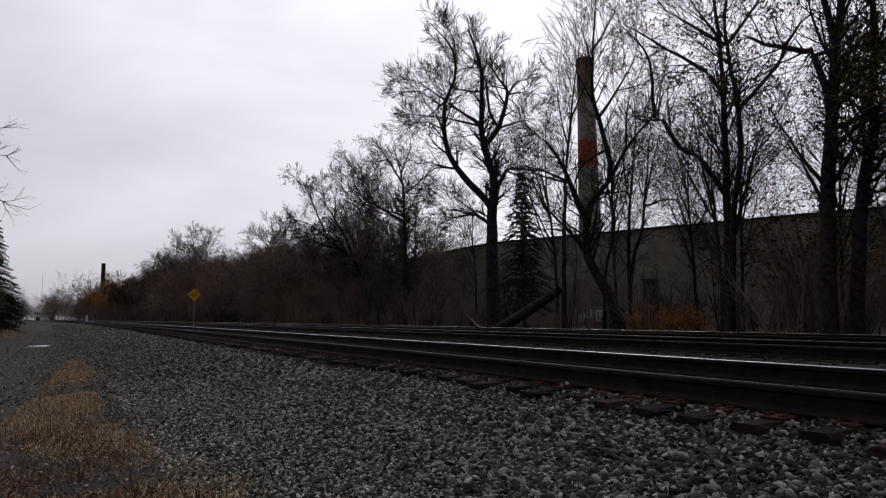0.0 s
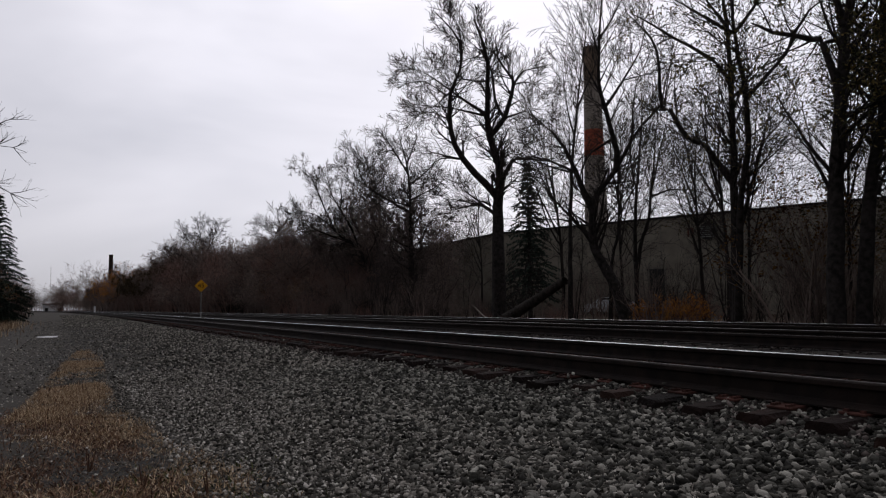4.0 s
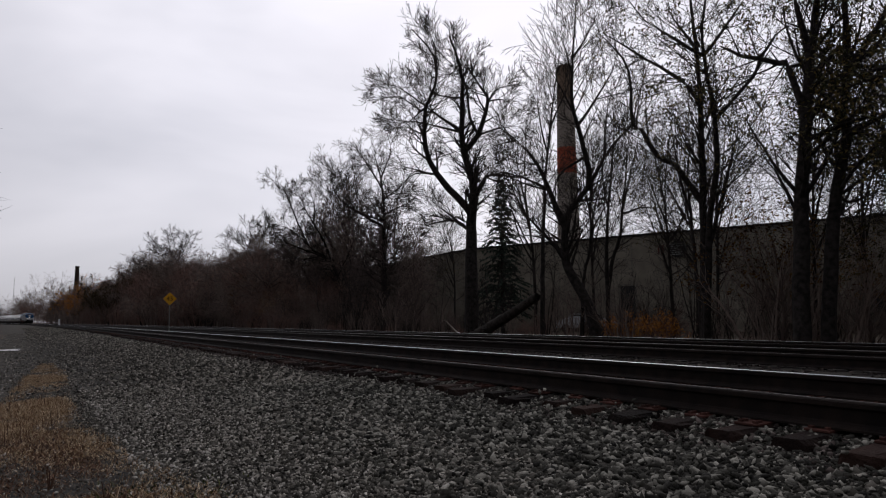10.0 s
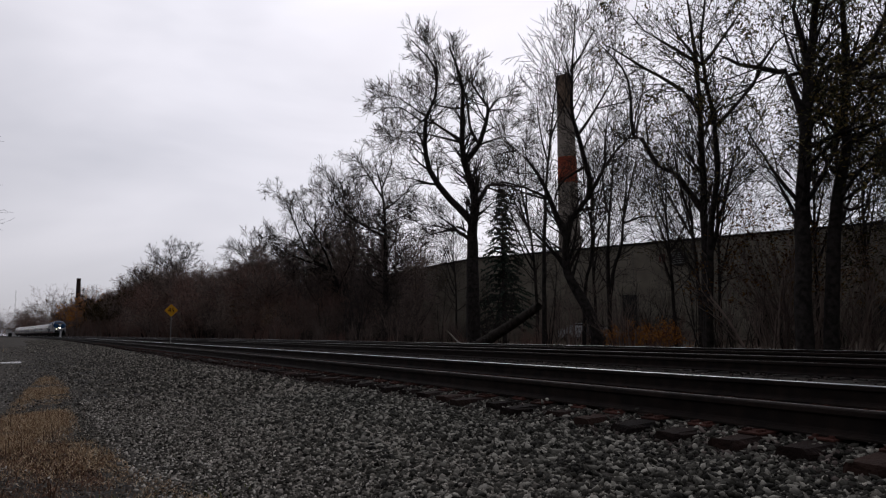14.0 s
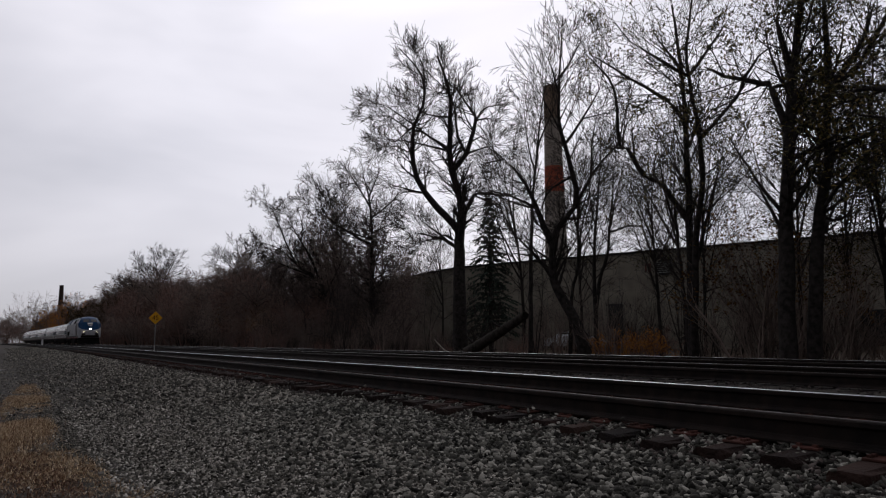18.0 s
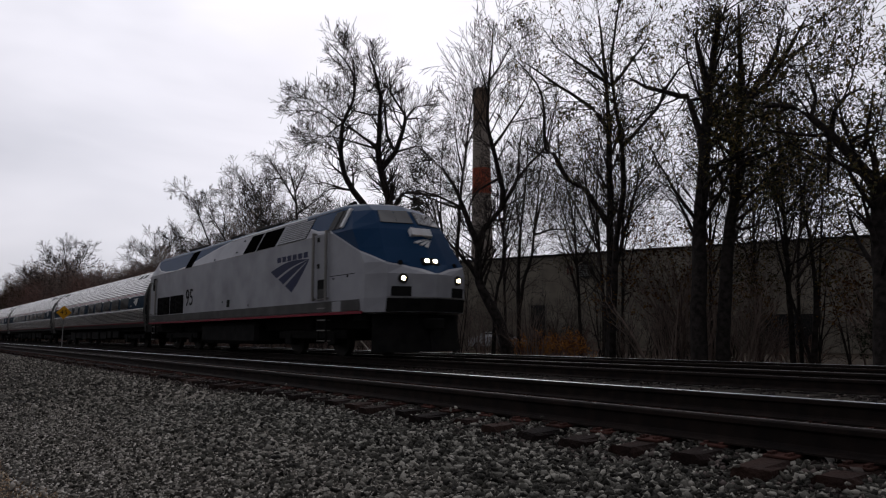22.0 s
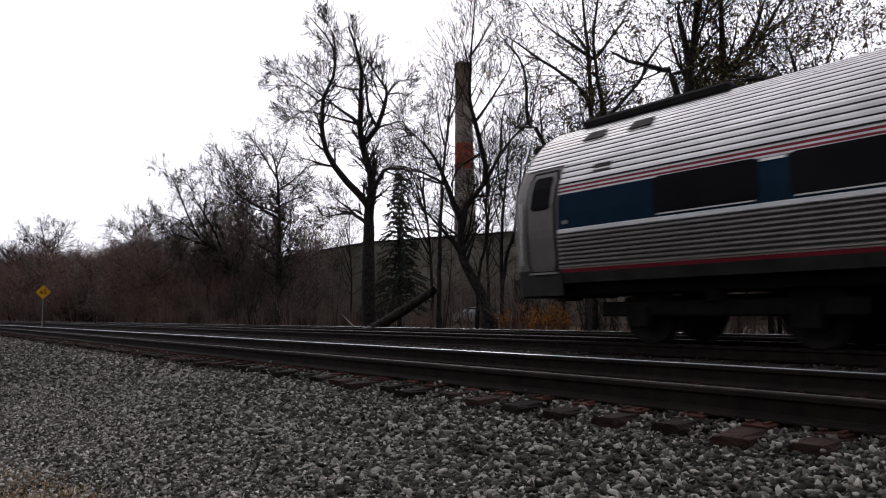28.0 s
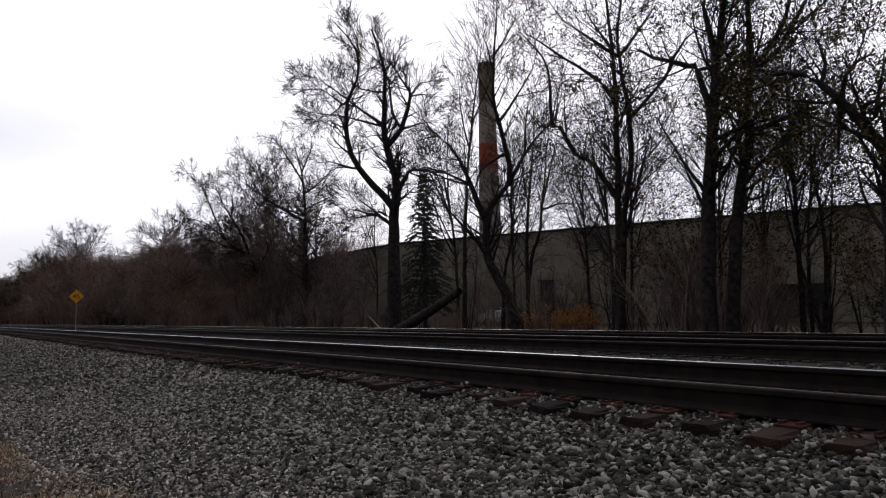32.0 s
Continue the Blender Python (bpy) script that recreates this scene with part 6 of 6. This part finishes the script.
# a scrap of pale litter and the puddle on the path
bm = bmesh.new()
for k in range(14):
    a = 2 * math.pi * k / 14
    bm.verts.new((0.8 * math.cos(a) * (1 + 0.35 * math.sin(3 * a)), 0.46 * math.sin(a) * (1 + 0.3 * math.cos(2 * a)), 0.0))
bm.faces.new(bm.verts[:])
M_WATER = material("puddle_water", [(0.02, 0.02, 0.02), (0.03, 0.03, 0.03)], 2, 0.12, bump=0.01, spec=0.5)
tagged(part("puddle", bm, M_WATER, m=pose(-29.1, -0.85, 0.175)), "shallow puddle on the dirt path reflecting the sky", "puddle")
bm = slab([(0.028, 0, 0), (0.012, 0.016, 0.008), (-0.016, 0.012, 0), (-0.028, -0.006, 0.006), (0.0, -0.014, 0)], (0, 0, 1), 0.004)
tagged(part("litter_scrap", bm, M_CHIP, m=pose(*on_line(0.52, 5.4, ground_height(0.52) + 0.05), 10, 4, 30)), "crumpled pale scrap of litter on the gravel", "litter")

# ---- speed sign between the tracks ----
M_YELLOW = material("yellow_sign_face", [(0.55, 0.26, 0.012), (0.62, 0.31, 0.02)], 2, 0.55, bump=0, stain=0.3, stain_color=(0.4, 0.19, 0.02))
M_GALV = material("galvanised_post", [(0.20, 0.20, 0.19), (0.28, 0.28, 0.27)], 5, 0.6, 0.3, bump=0.1)
sign = empty("speed_sign", pose(*on_line(7.46, 47.2, 0.35), 0, 0, -14), "yellow diamond speed sign on a thin post", "sign")
part("post", box(-0.03, 0.03, -0.025, 0.025, -0.2, 2.55, 0.006), M_GALV, sign)
face = part("sign_face", slab([(0.035, 0.41 * math.cos(a), 2.22 + 0.41 * math.sin(a)) for a in (0, math.pi / 2, math.pi, 1.5 * math.pi)], (1, 0, 0), 0.006), M_YELLOW, sign)
glyphs("45", 0.40, M_BLACK, "figures", face, Matrix.Translation((0.048, 0, 2.22)) @ Matrix.Rotation(radians(90), 4, "Z") @ Matrix.Rotation(radians(90), 4, "X"), "black painted figures")
for z in (2.05, 2.4):
    part("bolt", drum(0.012, 0.012, 0, 0.012, 6, Matrix.Translation((0.043, 0, z)) @ Matrix.Rotation(radians(90), 4, "Y")), M_GALV, sign)
post = empty("marker_post", pose(*on_line(7.3, 172, 0.35)), "short white marker post beside the track", "post")
part("post", box(-0.12, 0.12, -0.18, 0.18, -0.2, 1.55, 0.02), M_WHITE, post)
part("cap", box(-0.14, 0.14, -0.2, 0.2, 1.5, 1.6, 0.02), M_BLACK, post)


# ---- conifers ----
def conifer(x, y, height, width, seed, label, z=0.05, skirt=0.12, whorl=7):
    rng = random.Random(seed)
    trunk, twigs, tips = Wood(), Wood(), []
    trunk.tube([Vector((0, 0, -0.3)), Vector((0.05, 0, height * 0.5)), Vector((0, 0, height))], [height * 0.016, height * 0.01, 0.01], 8)
    nv, nf = [], []
    h = height * skirt
    while h < height * 0.985:
        f = 1 - (h - height * skirt) / (height * (1 - skirt))
        reach = width * (f ** 0.85) * rng.uniform(0.75, 1.1) + 0.08
        count = whorl if f > 0.3 else 5
        for k in range(count):
            a = 6.283 * (k + rng.random()) / count
            side = Vector((math.cos(a), math.sin(a), 0))
            pts = [Vector((0, 0, h)), Vector((0, 0, h + 0.1)) + side * reach * 0.5, Vector((0, 0, h - 0.18 * reach)) + side * reach]
            twigs.tube(pts, [0.022, 0.014, 0.005], 3)
            steps = max(4, int(reach / 0.13))
            for j in range(steps):
                t = (j + 0.6) / steps
                c = pts[0].lerp(pts[1], t * 2) if t < 0.5 else pts[1].lerp(pts[2], t * 2 - 1)
                for q in range(3):
                    w = Vector((-side.y, side.x, 0)) * rng.uniform(-1, 1) + side * rng.uniform(0.1, 0.7) + Vector((0, 0, rng.uniform(-1.1, 0.15)))
                    w = w.normalized() * rng.uniform(0.16, 0.34) * (1.1 - 0.4 * t)
                    e = w.orthogonal().normalized() * 0.06
                    n = len(nv)
                    nv += [c - e, c + e, c + w + e * 0.3, c + w - e * 0.3]
                    nf.append((n, n + 1, n + 2, n + 3))
        h += height * 0.028 * rng.uniform(0.8, 1.25)
    ob = empty("spruce_tree", pose(x, y, z), label, "tree", "conifers")
    put("trunk", trunk.mesh("trunk", M_BARK), ob)
    put("crown", twigs.mesh("crown", M_BARK), ob)
    put("needles", quick_mesh("needles", np.array([tuple(p) for p in nv]), np.array(nf), [M_NEEDLE]), ob)
    return ob


conifer(-37.2, 26.0, 10.5, 2.3, 31, "dark green spruce standing before the factory", whorl=5)
conifer(-72.0, -6.1, 11.5, 3.2, 32, "dark evergreen beside the dirt path", skirt=0.02)
conifer(-41.0, -6.5, 8.0, 3.0, 33, "broad dark evergreen behind the dirt path", skirt=0.02)
conifer(-54.0, -5.6, 6.0, 2.6, 34, "dark evergreen beside the dirt path", skirt=0.02)

# ---- leafy shrubs ----
M_RUSSET = material("rusty_fallen_leaves", [(0.18, 0.066, 0.018), (0.34, 0.135, 0.032), (0.52, 0.235, 0.06)], 3, 0.85, bump=0, isle=0.8)
orange_bush = bushy("leafy_bush", 1.0, 2.4, 41, M_REDTWIG, 16, "low bush with rusty orange autumn leaves", "bush", "leafy bushes", tip=0.004, leaves=(800, 4, 0.03, 0.2, M_RUSSET))
orange_bush.matrix_basis = pose(-17.75, 18.6, 0.1)
orange_bush.scale = (0.9, 1.0, 1.1)
M_BROWNLEAF = material("brown_clinging_leaves", [(0.05, 0.022, 0.010), (0.10, 0.045, 0.018), (0.15, 0.08, 0.02)], 3, 0.85, bump=0, isle=0.8)
M_DARKLEAF = material("dark_evergreen_leaves", [(0.013, 0.017, 0.010), (0.036, 0.044, 0.024)], 3, 0.8, bump=0, isle=0.8)
kinds = [bushy("leafy_bush", 3.6, 2.2, 42, M_BRUSH, 9, "straggling bush with brown leaves still on", "bush", "leafy bushes", tip=0.005, leaves=(700, 3, 0.05, 0.25, M_BROWNLEAF)),
         bushy("leafy_bush", 2.4, 2.6, 43, M_BRUSH, 12, "dense dark evergreen bush", "bush", "leafy bushes", tip=0.005, leaves=(2200, 4, 0.05, 0.22, M_DARKLEAF)),
         bushy("leafy_bush", 4.6, 2.6, 44, M_BRUSH, 9, "tall straggling bush with olive leaves", "bush", "leafy bushes", tip=0.005, leaves=(900, 3, 0.05, 0.3, M_LEAF))]
spots = ((0, 19.4, 13.2, 1.1), (2, 20.4, 12.4, 0.9), (2, 22.5, 8.5, 0.9), (0, 20.3, 7.2, 0.9), (1, 18.6, 6.4, 0.5), (1, 18.4, 3.6, 0.5), (0, 20.5, 3.2, 1.1), (2, 21.0, 1.0, 1.0), (0, 24.0, 14.5, 0.9), (0, 19.6, 66.0, 0.9), (0, 20.5, 76.0, 1.3), (0, -6.4, 50.0, 1.0), (0, -6.0, 58.0, 1.1), (1, -6.6, 67.0, 1.3), (0, -6.0, 78.0, 1.2), (1, -6.6, 95.0, 1.4))
spots += ((1, -30.0, 430.0, 4.2), (1, -36.0, 445.0, 4.8), (1, -27.0, 462.0, 4.4), (1, -42.0, 470.0, 5.2), (1, -34.0, 490.0, 4.6), (1, -24.0, 500.0, 4.0))
seen = set()
for k, d, s, f in spots:
    m = Matrix.Translation(on_line(d, s, ground_height(d) - 0.03)) @ Matrix.Rotation(d * 7 + s, 4, "Z")
    if k in seen:
        ob = copy_thing(kinds[k], m)
    else:
        ob = kinds[k]
        ob.matrix_basis = m
        seen.add(k)
    ob.scale = (f, f, f)
# autumn-leaved trees far along the line, and a rounded olive-brown one before them
M_OLIVE = material("olive_brown_leaves", [(0.022, 0.018, 0.009), (0.045, 0.034, 0.016), (0.075, 0.05, 0.022)], 3, 0.85, bump=0, isle=0.8)
for k, (d, s, h, mat, label) in enumerate(((16.5, 238, 11.0, M_ORANGE, "tree with bright orange autumn leaves"), (17.2, 252, 9.0, M_ORANGE, "tree with bright orange autumn leaves"), (18.2, 312, 12.0, M_BROWNLEAF, "tree with brown autumn leaves"),
                                           (18.2, 196, 9.0, M_OLIVE, "rounded tree dense with olive-brown leaves"), (19.5, 182, 9.5, M_OLIVE, "rounded tree dense with olive-brown leaves"), (20.5, 222, 8.0, M_OLIVE, "rounded tree dense with olive-brown leaves"))):
    t = bushy("leafy_tree", h, 4.0, 50 + k, M_BRUSH, 9, label, "tree", "autumn trees", tip=0.025, leaves=(1100 if k < 3 else 1900, 4, 0.11 if k < 3 else 0.13, 0.8, mat))
    t.matrix_basis = Matrix.Translation(on_line(d, s, 0))

# ---- fallen trunk ----
log = empty("fallen_log", pose(-26.2, 17.9, 0.1), "weathered fallen tree trunk leaning over brush", "log")
wood = Wood()
wood.tube([Vector((-2.3, 0, 0.05)), Vector((-0.8, 0.05, 0.55)), Vector((1.0, 0.0, 1.15)), Vector((3.0, 0.1, 1.95))], [0.27, 0.25, 0.22, 0.17], 10)
put("trunk", wood.mesh("trunk", material("weathered_grey_wood", [(0.016, 0.013, 0.011), (0.045, 0.037, 0.032)], 6, 0.9, bump=0.8, bump_scale=30)), log)
rng = random.Random(81)
for k in range(15):
    f = rng.uniform(-1.6, 2.9)
    foot = Vector((f, rng.uniform(-0.1, 0.1), 0.55 + 0.36 * (f + 0.8)))
    way = Vector((rng.uniform(-0.9, 0.6), rng.uniform(-0.7, 0.7), rng.uniform(-0.5, 1.0))) * rng.uniform(0.6, 1.5)
    wood = Wood()
    wood.tube([foot, foot + way * 0.5 + rand_dir(rng) * 0.12, foot + way + Vector((0, 0, -0.12))], [rng.uniform(0.04, 0.08), 0.035, 0.01], 5)
    put("broken_branch", wood.mesh("broken_branch", M_BARK), log)
stick = empty("fallen_branch", pose(-28.6, 17.2, 0.1), "pale broken branch lying by the tracks", "branch")
wood = Wood()
wood.tube([Vector((0.8, 0, 0.25)), Vector((0.1, 0, 0.45)), Vector((-1.0, 0.1, 0.95))], [0.05, 0.045, 0.02], 6)
put("limb", wood.mesh("limb", material("barkless_pale_wood", [(0.14, 0.12, 0.10), (0.22, 0.19, 0.16)], 6, 0.9, bump=0.3)), stick)

# ---- factory wall details ----
wm, wlen = wall_run(-57.1, 35.7, 2.0, 59.8, 0, 7.8)
M_DOOR = material("dark_painted_door", [(0.02, 0.022, 0.02), (0.035, 0.036, 0.034)], 3, 0.6, bump=0.05)
M_BATTEN = material("cement_joint_cover", [(0.12, 0.108, 0.09), (0.18, 0.164, 0.138)], 2, 0.9, bump=0.1)
for k in range(1, 27):
    part("joint_cover", box(2.4 * k - 0.05, 2.4 * k + 0.05, -0.025, 0.0, 0, 7.8), M_BATTEN, factory, m=wm)
for z in (2.9, 5.4):
    part("panel_joint", box(0, wlen, -0.012, 0.0, z, z + 0.04), M_BATTEN, factory, m=wm)
d = part("door", box(15.75, 17.0, -0.06, 0.0, 0.2, 3.75, 0.01), M_DOOR, factory, "tall dark metal door", m=wm)
part("door_frame", box(15.6, 17.15, -0.04, 0.0, 0.2, 3.9), M_BATTEN, factory, m=wm)
part("wall_fan", drum(0.66, 0.66, -0.05, 0.35, 20, Matrix.Translation((20.65, 0, 6.5)) @ Matrix.Rotation(radians(90), 4, "X")), M_DOOR, factory, "round louvred wall fan", m=wm)
for k in range(6):
    part("fan_slat", box(20.15, 21.15, -0.40, -0.34, 6.05 + 0.16 * k, 6.11 + 0.16 * k), M_GALV, factory, m=wm)
part("rust_patch", box(19.0, 19.5, -0.008, 0.0, 6.2, 6.9), M_PLATE, factory, m=wm)
part("loading_opening", box(33.5, 37.0, -0.02, 0.0, 0.3, 2.7), M_DARK, factory, "dark loading opening", m=wm)
for k in range(5):
    bm = box(14.0 + 11 * k, 15.4 + 11 * k, 4.0, 5.4, 7.8, 8.5, 0.1)
    part("roof_vent", bm, M_GALV, factory, m=wm)


# ---- parked vehicles behind the trees ----
def parked_car(x, y, turn, paint, label):
    car = empty("parked_car", pose(x, y, 0.05, 0, 0, turn), label, "car", "parked vehicles")
    bm = bmesh.new()
    outline = ((-2.2, 0.35), (-2.25, 0.75), (-1.95, 0.95), (-1.4, 1.02), (-0.9, 1.42), (0.6, 1.45), (1.15, 1.02), (2.0, 0.9), (2.25, 0.65), (2.2, 0.35))
    sides = []
    for y0, w in ((-0.9, 1.0), (0.9, 1.0)):
        sides.append([bm.verts.new((px, y0 * (0.78 if pz > 1.2 else 1.0), pz)) for px, pz in outline])
    bm.faces.new(sides[0]), bm.faces.new(sides[1][::-1])
    n = len(outline)
    for i in range(n):
        bm.faces.new((sides[0][i], sides[1][i], sides[1][(i + 1) % n], sides[0][(i + 1) % n]))
    bmesh.ops.bevel(bm, geom=bm.edges[:], offset=0.05, segments=2, affect="EDGES")
    body = part("body", bm, paint, car, smooth=False)
    for side in (-1, 1):
        part("side_window", slab([(-1.2, side * 0.84, 1.05), (0.95, side * 0.84, 1.05), (0.5, side * 0.73, 1.38), (-0.85, side * 0.73, 1.38)], (0, side, 0.3), 0.01), M_GLASS, body)
        for wx in (-1.35, 1.4):
            w = part("wheel", drum(0.32, 0.32, -0.1, 0.1, 18, Matrix.Translation((wx, side * 0.82, 0.32)) @ Matrix.Rotation(radians(90), 4, "X")), M_BLACK, car)
            part("hub_cap", drum(0.19, 0.17, -0.112, 0.112, 14, Matrix.Translation((wx, side * 0.82, 0.32)) @ Matrix.Rotation(radians(90), 4, "X")), M_GALV, w)
    part("windscreen", slab([(1.12, -0.75, 1.06), (1.12, 0.75, 1.06), (0.66, 0.66, 1.40), (0.66, -0.66, 1.40)], (0.6, 0, 0.8), 0.01), M_GLASS, body)
    return car


M_SILVER = material("silver_car_paint", [(0.35, 0.36, 0.37), (0.45, 0.46, 0.47)], 2, 0.3, 0.4, bump=0)
M_CREAM = material("white_car_paint", [(0.6, 0.6, 0.6), (0.7, 0.7, 0.7)], 2, 0.3, bump=0)
parked_car(-41.5, 36.9, 25, M_SILVER, "silver car parked against the factory wall")
parked_car(-84.5, 29.7, 5, M_CREAM, "white car parked beyond the thicket")
van = empty("parked_van", pose(-87.0, 31.4, 0.05, 0, 0, 5), "white box van parked beyond the thicket", "van", "parked vehicles")
part("cargo_box", box(-2.6, 1.6, -1.1, 1.1, 0.7, 3.2, 0.06), M_CREAM, van)
part("cab", box(1.65, 3.1, -1.0, 1.0, 0.5, 2.2, 0.15), M_CREAM, van)
part("windscreen", box(3.08, 3.12, -0.85, 0.85, 1.35, 2.0), M_GLASS, van)
for wx in (-1.6, 2.4):
    for side in (-1, 1):
        part("wheel", drum(0.38, 0.38, -0.12, 0.12, 18, Matrix.Translation((wx, side * 0.95, 0.38)) @ Matrix.Rotation(radians(90), 4, "X")), M_BLACK, van)

# ---- distance: mast, depot, lamp, woods ----
mast = empty("radio_mast", pose(-520, -14.4, 0), "thin distant lattice radio mast", "mast")
for a in range(3):
    c = Vector((math.cos(a * 2.094), math.sin(a * 2.094), 0)) * 0.22
    part("leg", drum(0.05, 0.03, 0, 30, 6, Matrix.Translation(c)), M_GALV, mast)
for k in range(14):
    part("brace", box(-0.22, 0.22, -0.2, 0.2, 2 * k + 1.0, 2 * k + 1.06), M_GALV, mast)
depot = empty("depot_building", pose(-505, -11.5, 0), "low white building far down the path", "building")
part("wall", box(-8, 8, -6, 5.5, -0.2, 4.6), M_WHITE, depot)
part("roof", box(-8.4, 8.4, -6.4, 5.9, 4.6, 5.2, 0.05), M_BATTEN, depot)
for yy in (-4.0, 3.2):
    part("doorway", box(7.98, 8.05, yy - 0.9, yy + 0.9, -0.2, 2.6), M_DARK, depot)
lamp = empty("yard_lamp_mast", pose(-395, 13.0, 0), "tall distant yard lamp mast with a crossbar", "lamp mast")
part("pole", drum(0.14, 0.08, 0, 21.5, 10), M_GALV, lamp)
part("crossbar", box(-0.2, 0.2, -1.0, 1.0, 21.4, 21.65), M_GALV, lamp)
# far woods that close the view, and unseen woods added on the camera's side
# these stand out of view and darken what the train's side reflects
strew(SCRUB, 84, 15, lambda r: (lambda s: (-0.08 * s - r.uniform(13.0, 20.0), s))(r.uniform(60, 210)) if r.random() < 0.7 else (r.uniform(-34.0, -50.0), r.uniform(-60, 60)), lambda r, s: r.uniform(0.8, 1.3))
strew(SCRUB, 64, 16, lambda r: (r.uniform(-24, -8) if r.random() < 0.55 else r.uniform(18, 50), 280 + 260 * r.random()), lambda r, s: r.uniform(1.0, 1.5))
strew(SCRUB, 30, 17, lambda r: (r.uniform(18.5, 30), -60 + 56 * r.random()), lambda r, s: r.uniform(0.8, 1.2))
strew(BRUSH, 22, 25, lambda r: (r.uniform(-5.2, -9.0), 47 + 100 * r.random()), lambda r, s: r.uniform(0.8, 1.4))
# bare tree overhanging the path
tree(-19.5, -4.3, [(0.2, [(0, -0.3), (0.1, 2.0), (0.3, 4.5), (0.4, 8.0)]),
    (0.04, [(0.2, 3.0), (1.4, 4.2), (2.4, 4.1), (3.2, 3.6)]),
    (0.04, [(0.3, 4.0), (1.5, 5.1), (2.4, 5.6), (3.1, 6.0)]),
    (0.035, [(0.3, 4.2), (1.6, 4.9), (2.5, 5.2), (3.2, 5.1)])],
    "bare tree overhanging the dirt path", 61, turn=95, style=dict(reach=0.8, density=3.0, bare=0.5, levels=2, rise=0.12, tip=0.003), group="trees by the path")

# thin filler trees between the front row and the factory
FILL = []
for k in range(3):
    rng = random.Random(500 + k)
    limbs = [(0.11, [(0, -0.3), (rng.uniform(-0.3, 0.3), 4), (rng.uniform(-0.6, 0.6), 8), (rng.uniform(-0.8, 0.8), 12)])]
    for j in range(5):
        z, a = rng.uniform(3.0, 7.0), rng.choice((-1, 1)) * rng.uniform(0.8, 2.2)
        limbs.append((0.06, [(0, z), (a * 0.5, z + 1.6), (a, z + 4.0)]))
    FILL.append(tree(-26.0 - k, 27.0, limbs, "slender bare tree in the wood before the factory", 500 + k, style=dict(reach=2.7, density=2.6, bare=0.24, tip=0.0075, spread=1.15, rise=0.03), leaves=(180, 0.05, 0.6, M_LEAF), group="slender trees in the wood"))
rng = random.Random(9)
for k in range(20):
    d, s = rng.uniform(21.5, 31.0), rng.uniform(-9, 6) if k % 7 == 6 else rng.uniform(-6, 40) if k % 3 else rng.uniform(2, 16)
    if k < 3:
        FILL[k].matrix_basis = Matrix.Translation(on_line(d, s, 0.05)) @ Matrix.Rotation(rng.uniform(0, 6.28), 4, "Z")
        ob = FILL[k]
    else:
        ob = copy_thing(FILL[k % 3], Matrix.Translation(on_line(d, s, 0.05)) @ Matrix.Rotation(rng.uniform(0, 6.28), 4, "Z"))
    f = rng.uniform(0.75, 1.1)
    ob.scale = (f, f, f)
# twiggy trees between the thicket and the factory: short trunk, limbs that fan out into a dome
TWIGGY = []
for k in range(3):
    rng = random.Random(600 + k)
    limbs = [(0.19, [(0, -0.3), (rng.uniform(-0.2, 0.2), 3), (rng.uniform(-0.5, 0.5), 7), (rng.uniform(-0.6, 0.6), 10.5)])]
    for j in range(12):
        z = 2.0 + 0.46 * j + rng.uniform(-0.3, 0.3)
        a = (-1) ** j * rng.uniform(1.5, 3.4) * (1.15 - 0.065 * j)
        limbs.append((0.085, [(0, z), (a * 0.35, z + rng.uniform(0.5, 1.1)), (a * 0.75, z + rng.uniform(1.6, 2.4)), (a, z + rng.uniform(2.6, 4.2))]))
    TWIGGY.append(tree(-50.0 - k, 29.0, limbs, "twiggy bare tree at the edge of the thicket", 600 + k, style=dict(reach=1.9, density=2.5, bare=0.2, tip=0.010, spread=1.25, rise=0.02, wander=0.24, kids=(5, 5, 4, 3)), group="twiggy trees by the thicket", twig_mat=(M_DUSKY, M_BRUSH, M_DUSKY)[k], trunk_mat=M_DUSKY))
TALL.update({ob.name: height_of(ob) for ob in TWIGGY})
for k, (d, s, top) in enumerate(((27, 57.5, 14.6), (27, 63.2, 15.2), (25.5, 65.6, 14.2), (25, 50.2, 11.0), (28, 76.5, 13.2), (26, 78.5, 12.0), (27, 85.5, 12.6), (26, 92.0, 12.8), (28, 98.0, 13.6),
                                   (29, 71.0, 11.5), (25, 47.0, 7.4), (30, 66.0, 11.5), (24, 83.0, 9.0), (29, 54.0, 9.5), (31, 60.0, 10.5), (26, 71.5, 10.0), (28, 90.0, 12.0), (30, 83.0, 11.5), (24, 55.0, 7.5), (26, 104.0, 12.0), (27, 81.0, 13.4), (28, 87.0, 13.8), (25, 88.0, 12.4), (27, 95.0, 13.6), (30, 74.0, 13.5), (26, 69.0, 13.0))):
    m = Matrix.Translation(on_line(d, s, 0.05)) @ Matrix.Rotation(2.4 * k, 4, "Z")
    ob = TWIGGY[k] if k < 3 else copy_thing(TWIGGY[k % 3], m)
    ob.matrix_basis = m
    f = top / TALL[TWIGGY[k % 3].name]
    ob.scale = (f * (0.95, 1.1, 0.85)[k % 3], f, f)
strew(SCRUB, 44, 18, lambda r: (r.uniform(19.0, 34.0), r.uniform(58, 110)), None, (0.5, 0.85))
strew(SCRUB, 8, 19, lambda r: (lambda d: (d, d * r.uniform(2.1, 3.5)))(r.uniform(22.0, 31.0)), lambda r, s: r.uniform(0.55, 0.85))


motions()
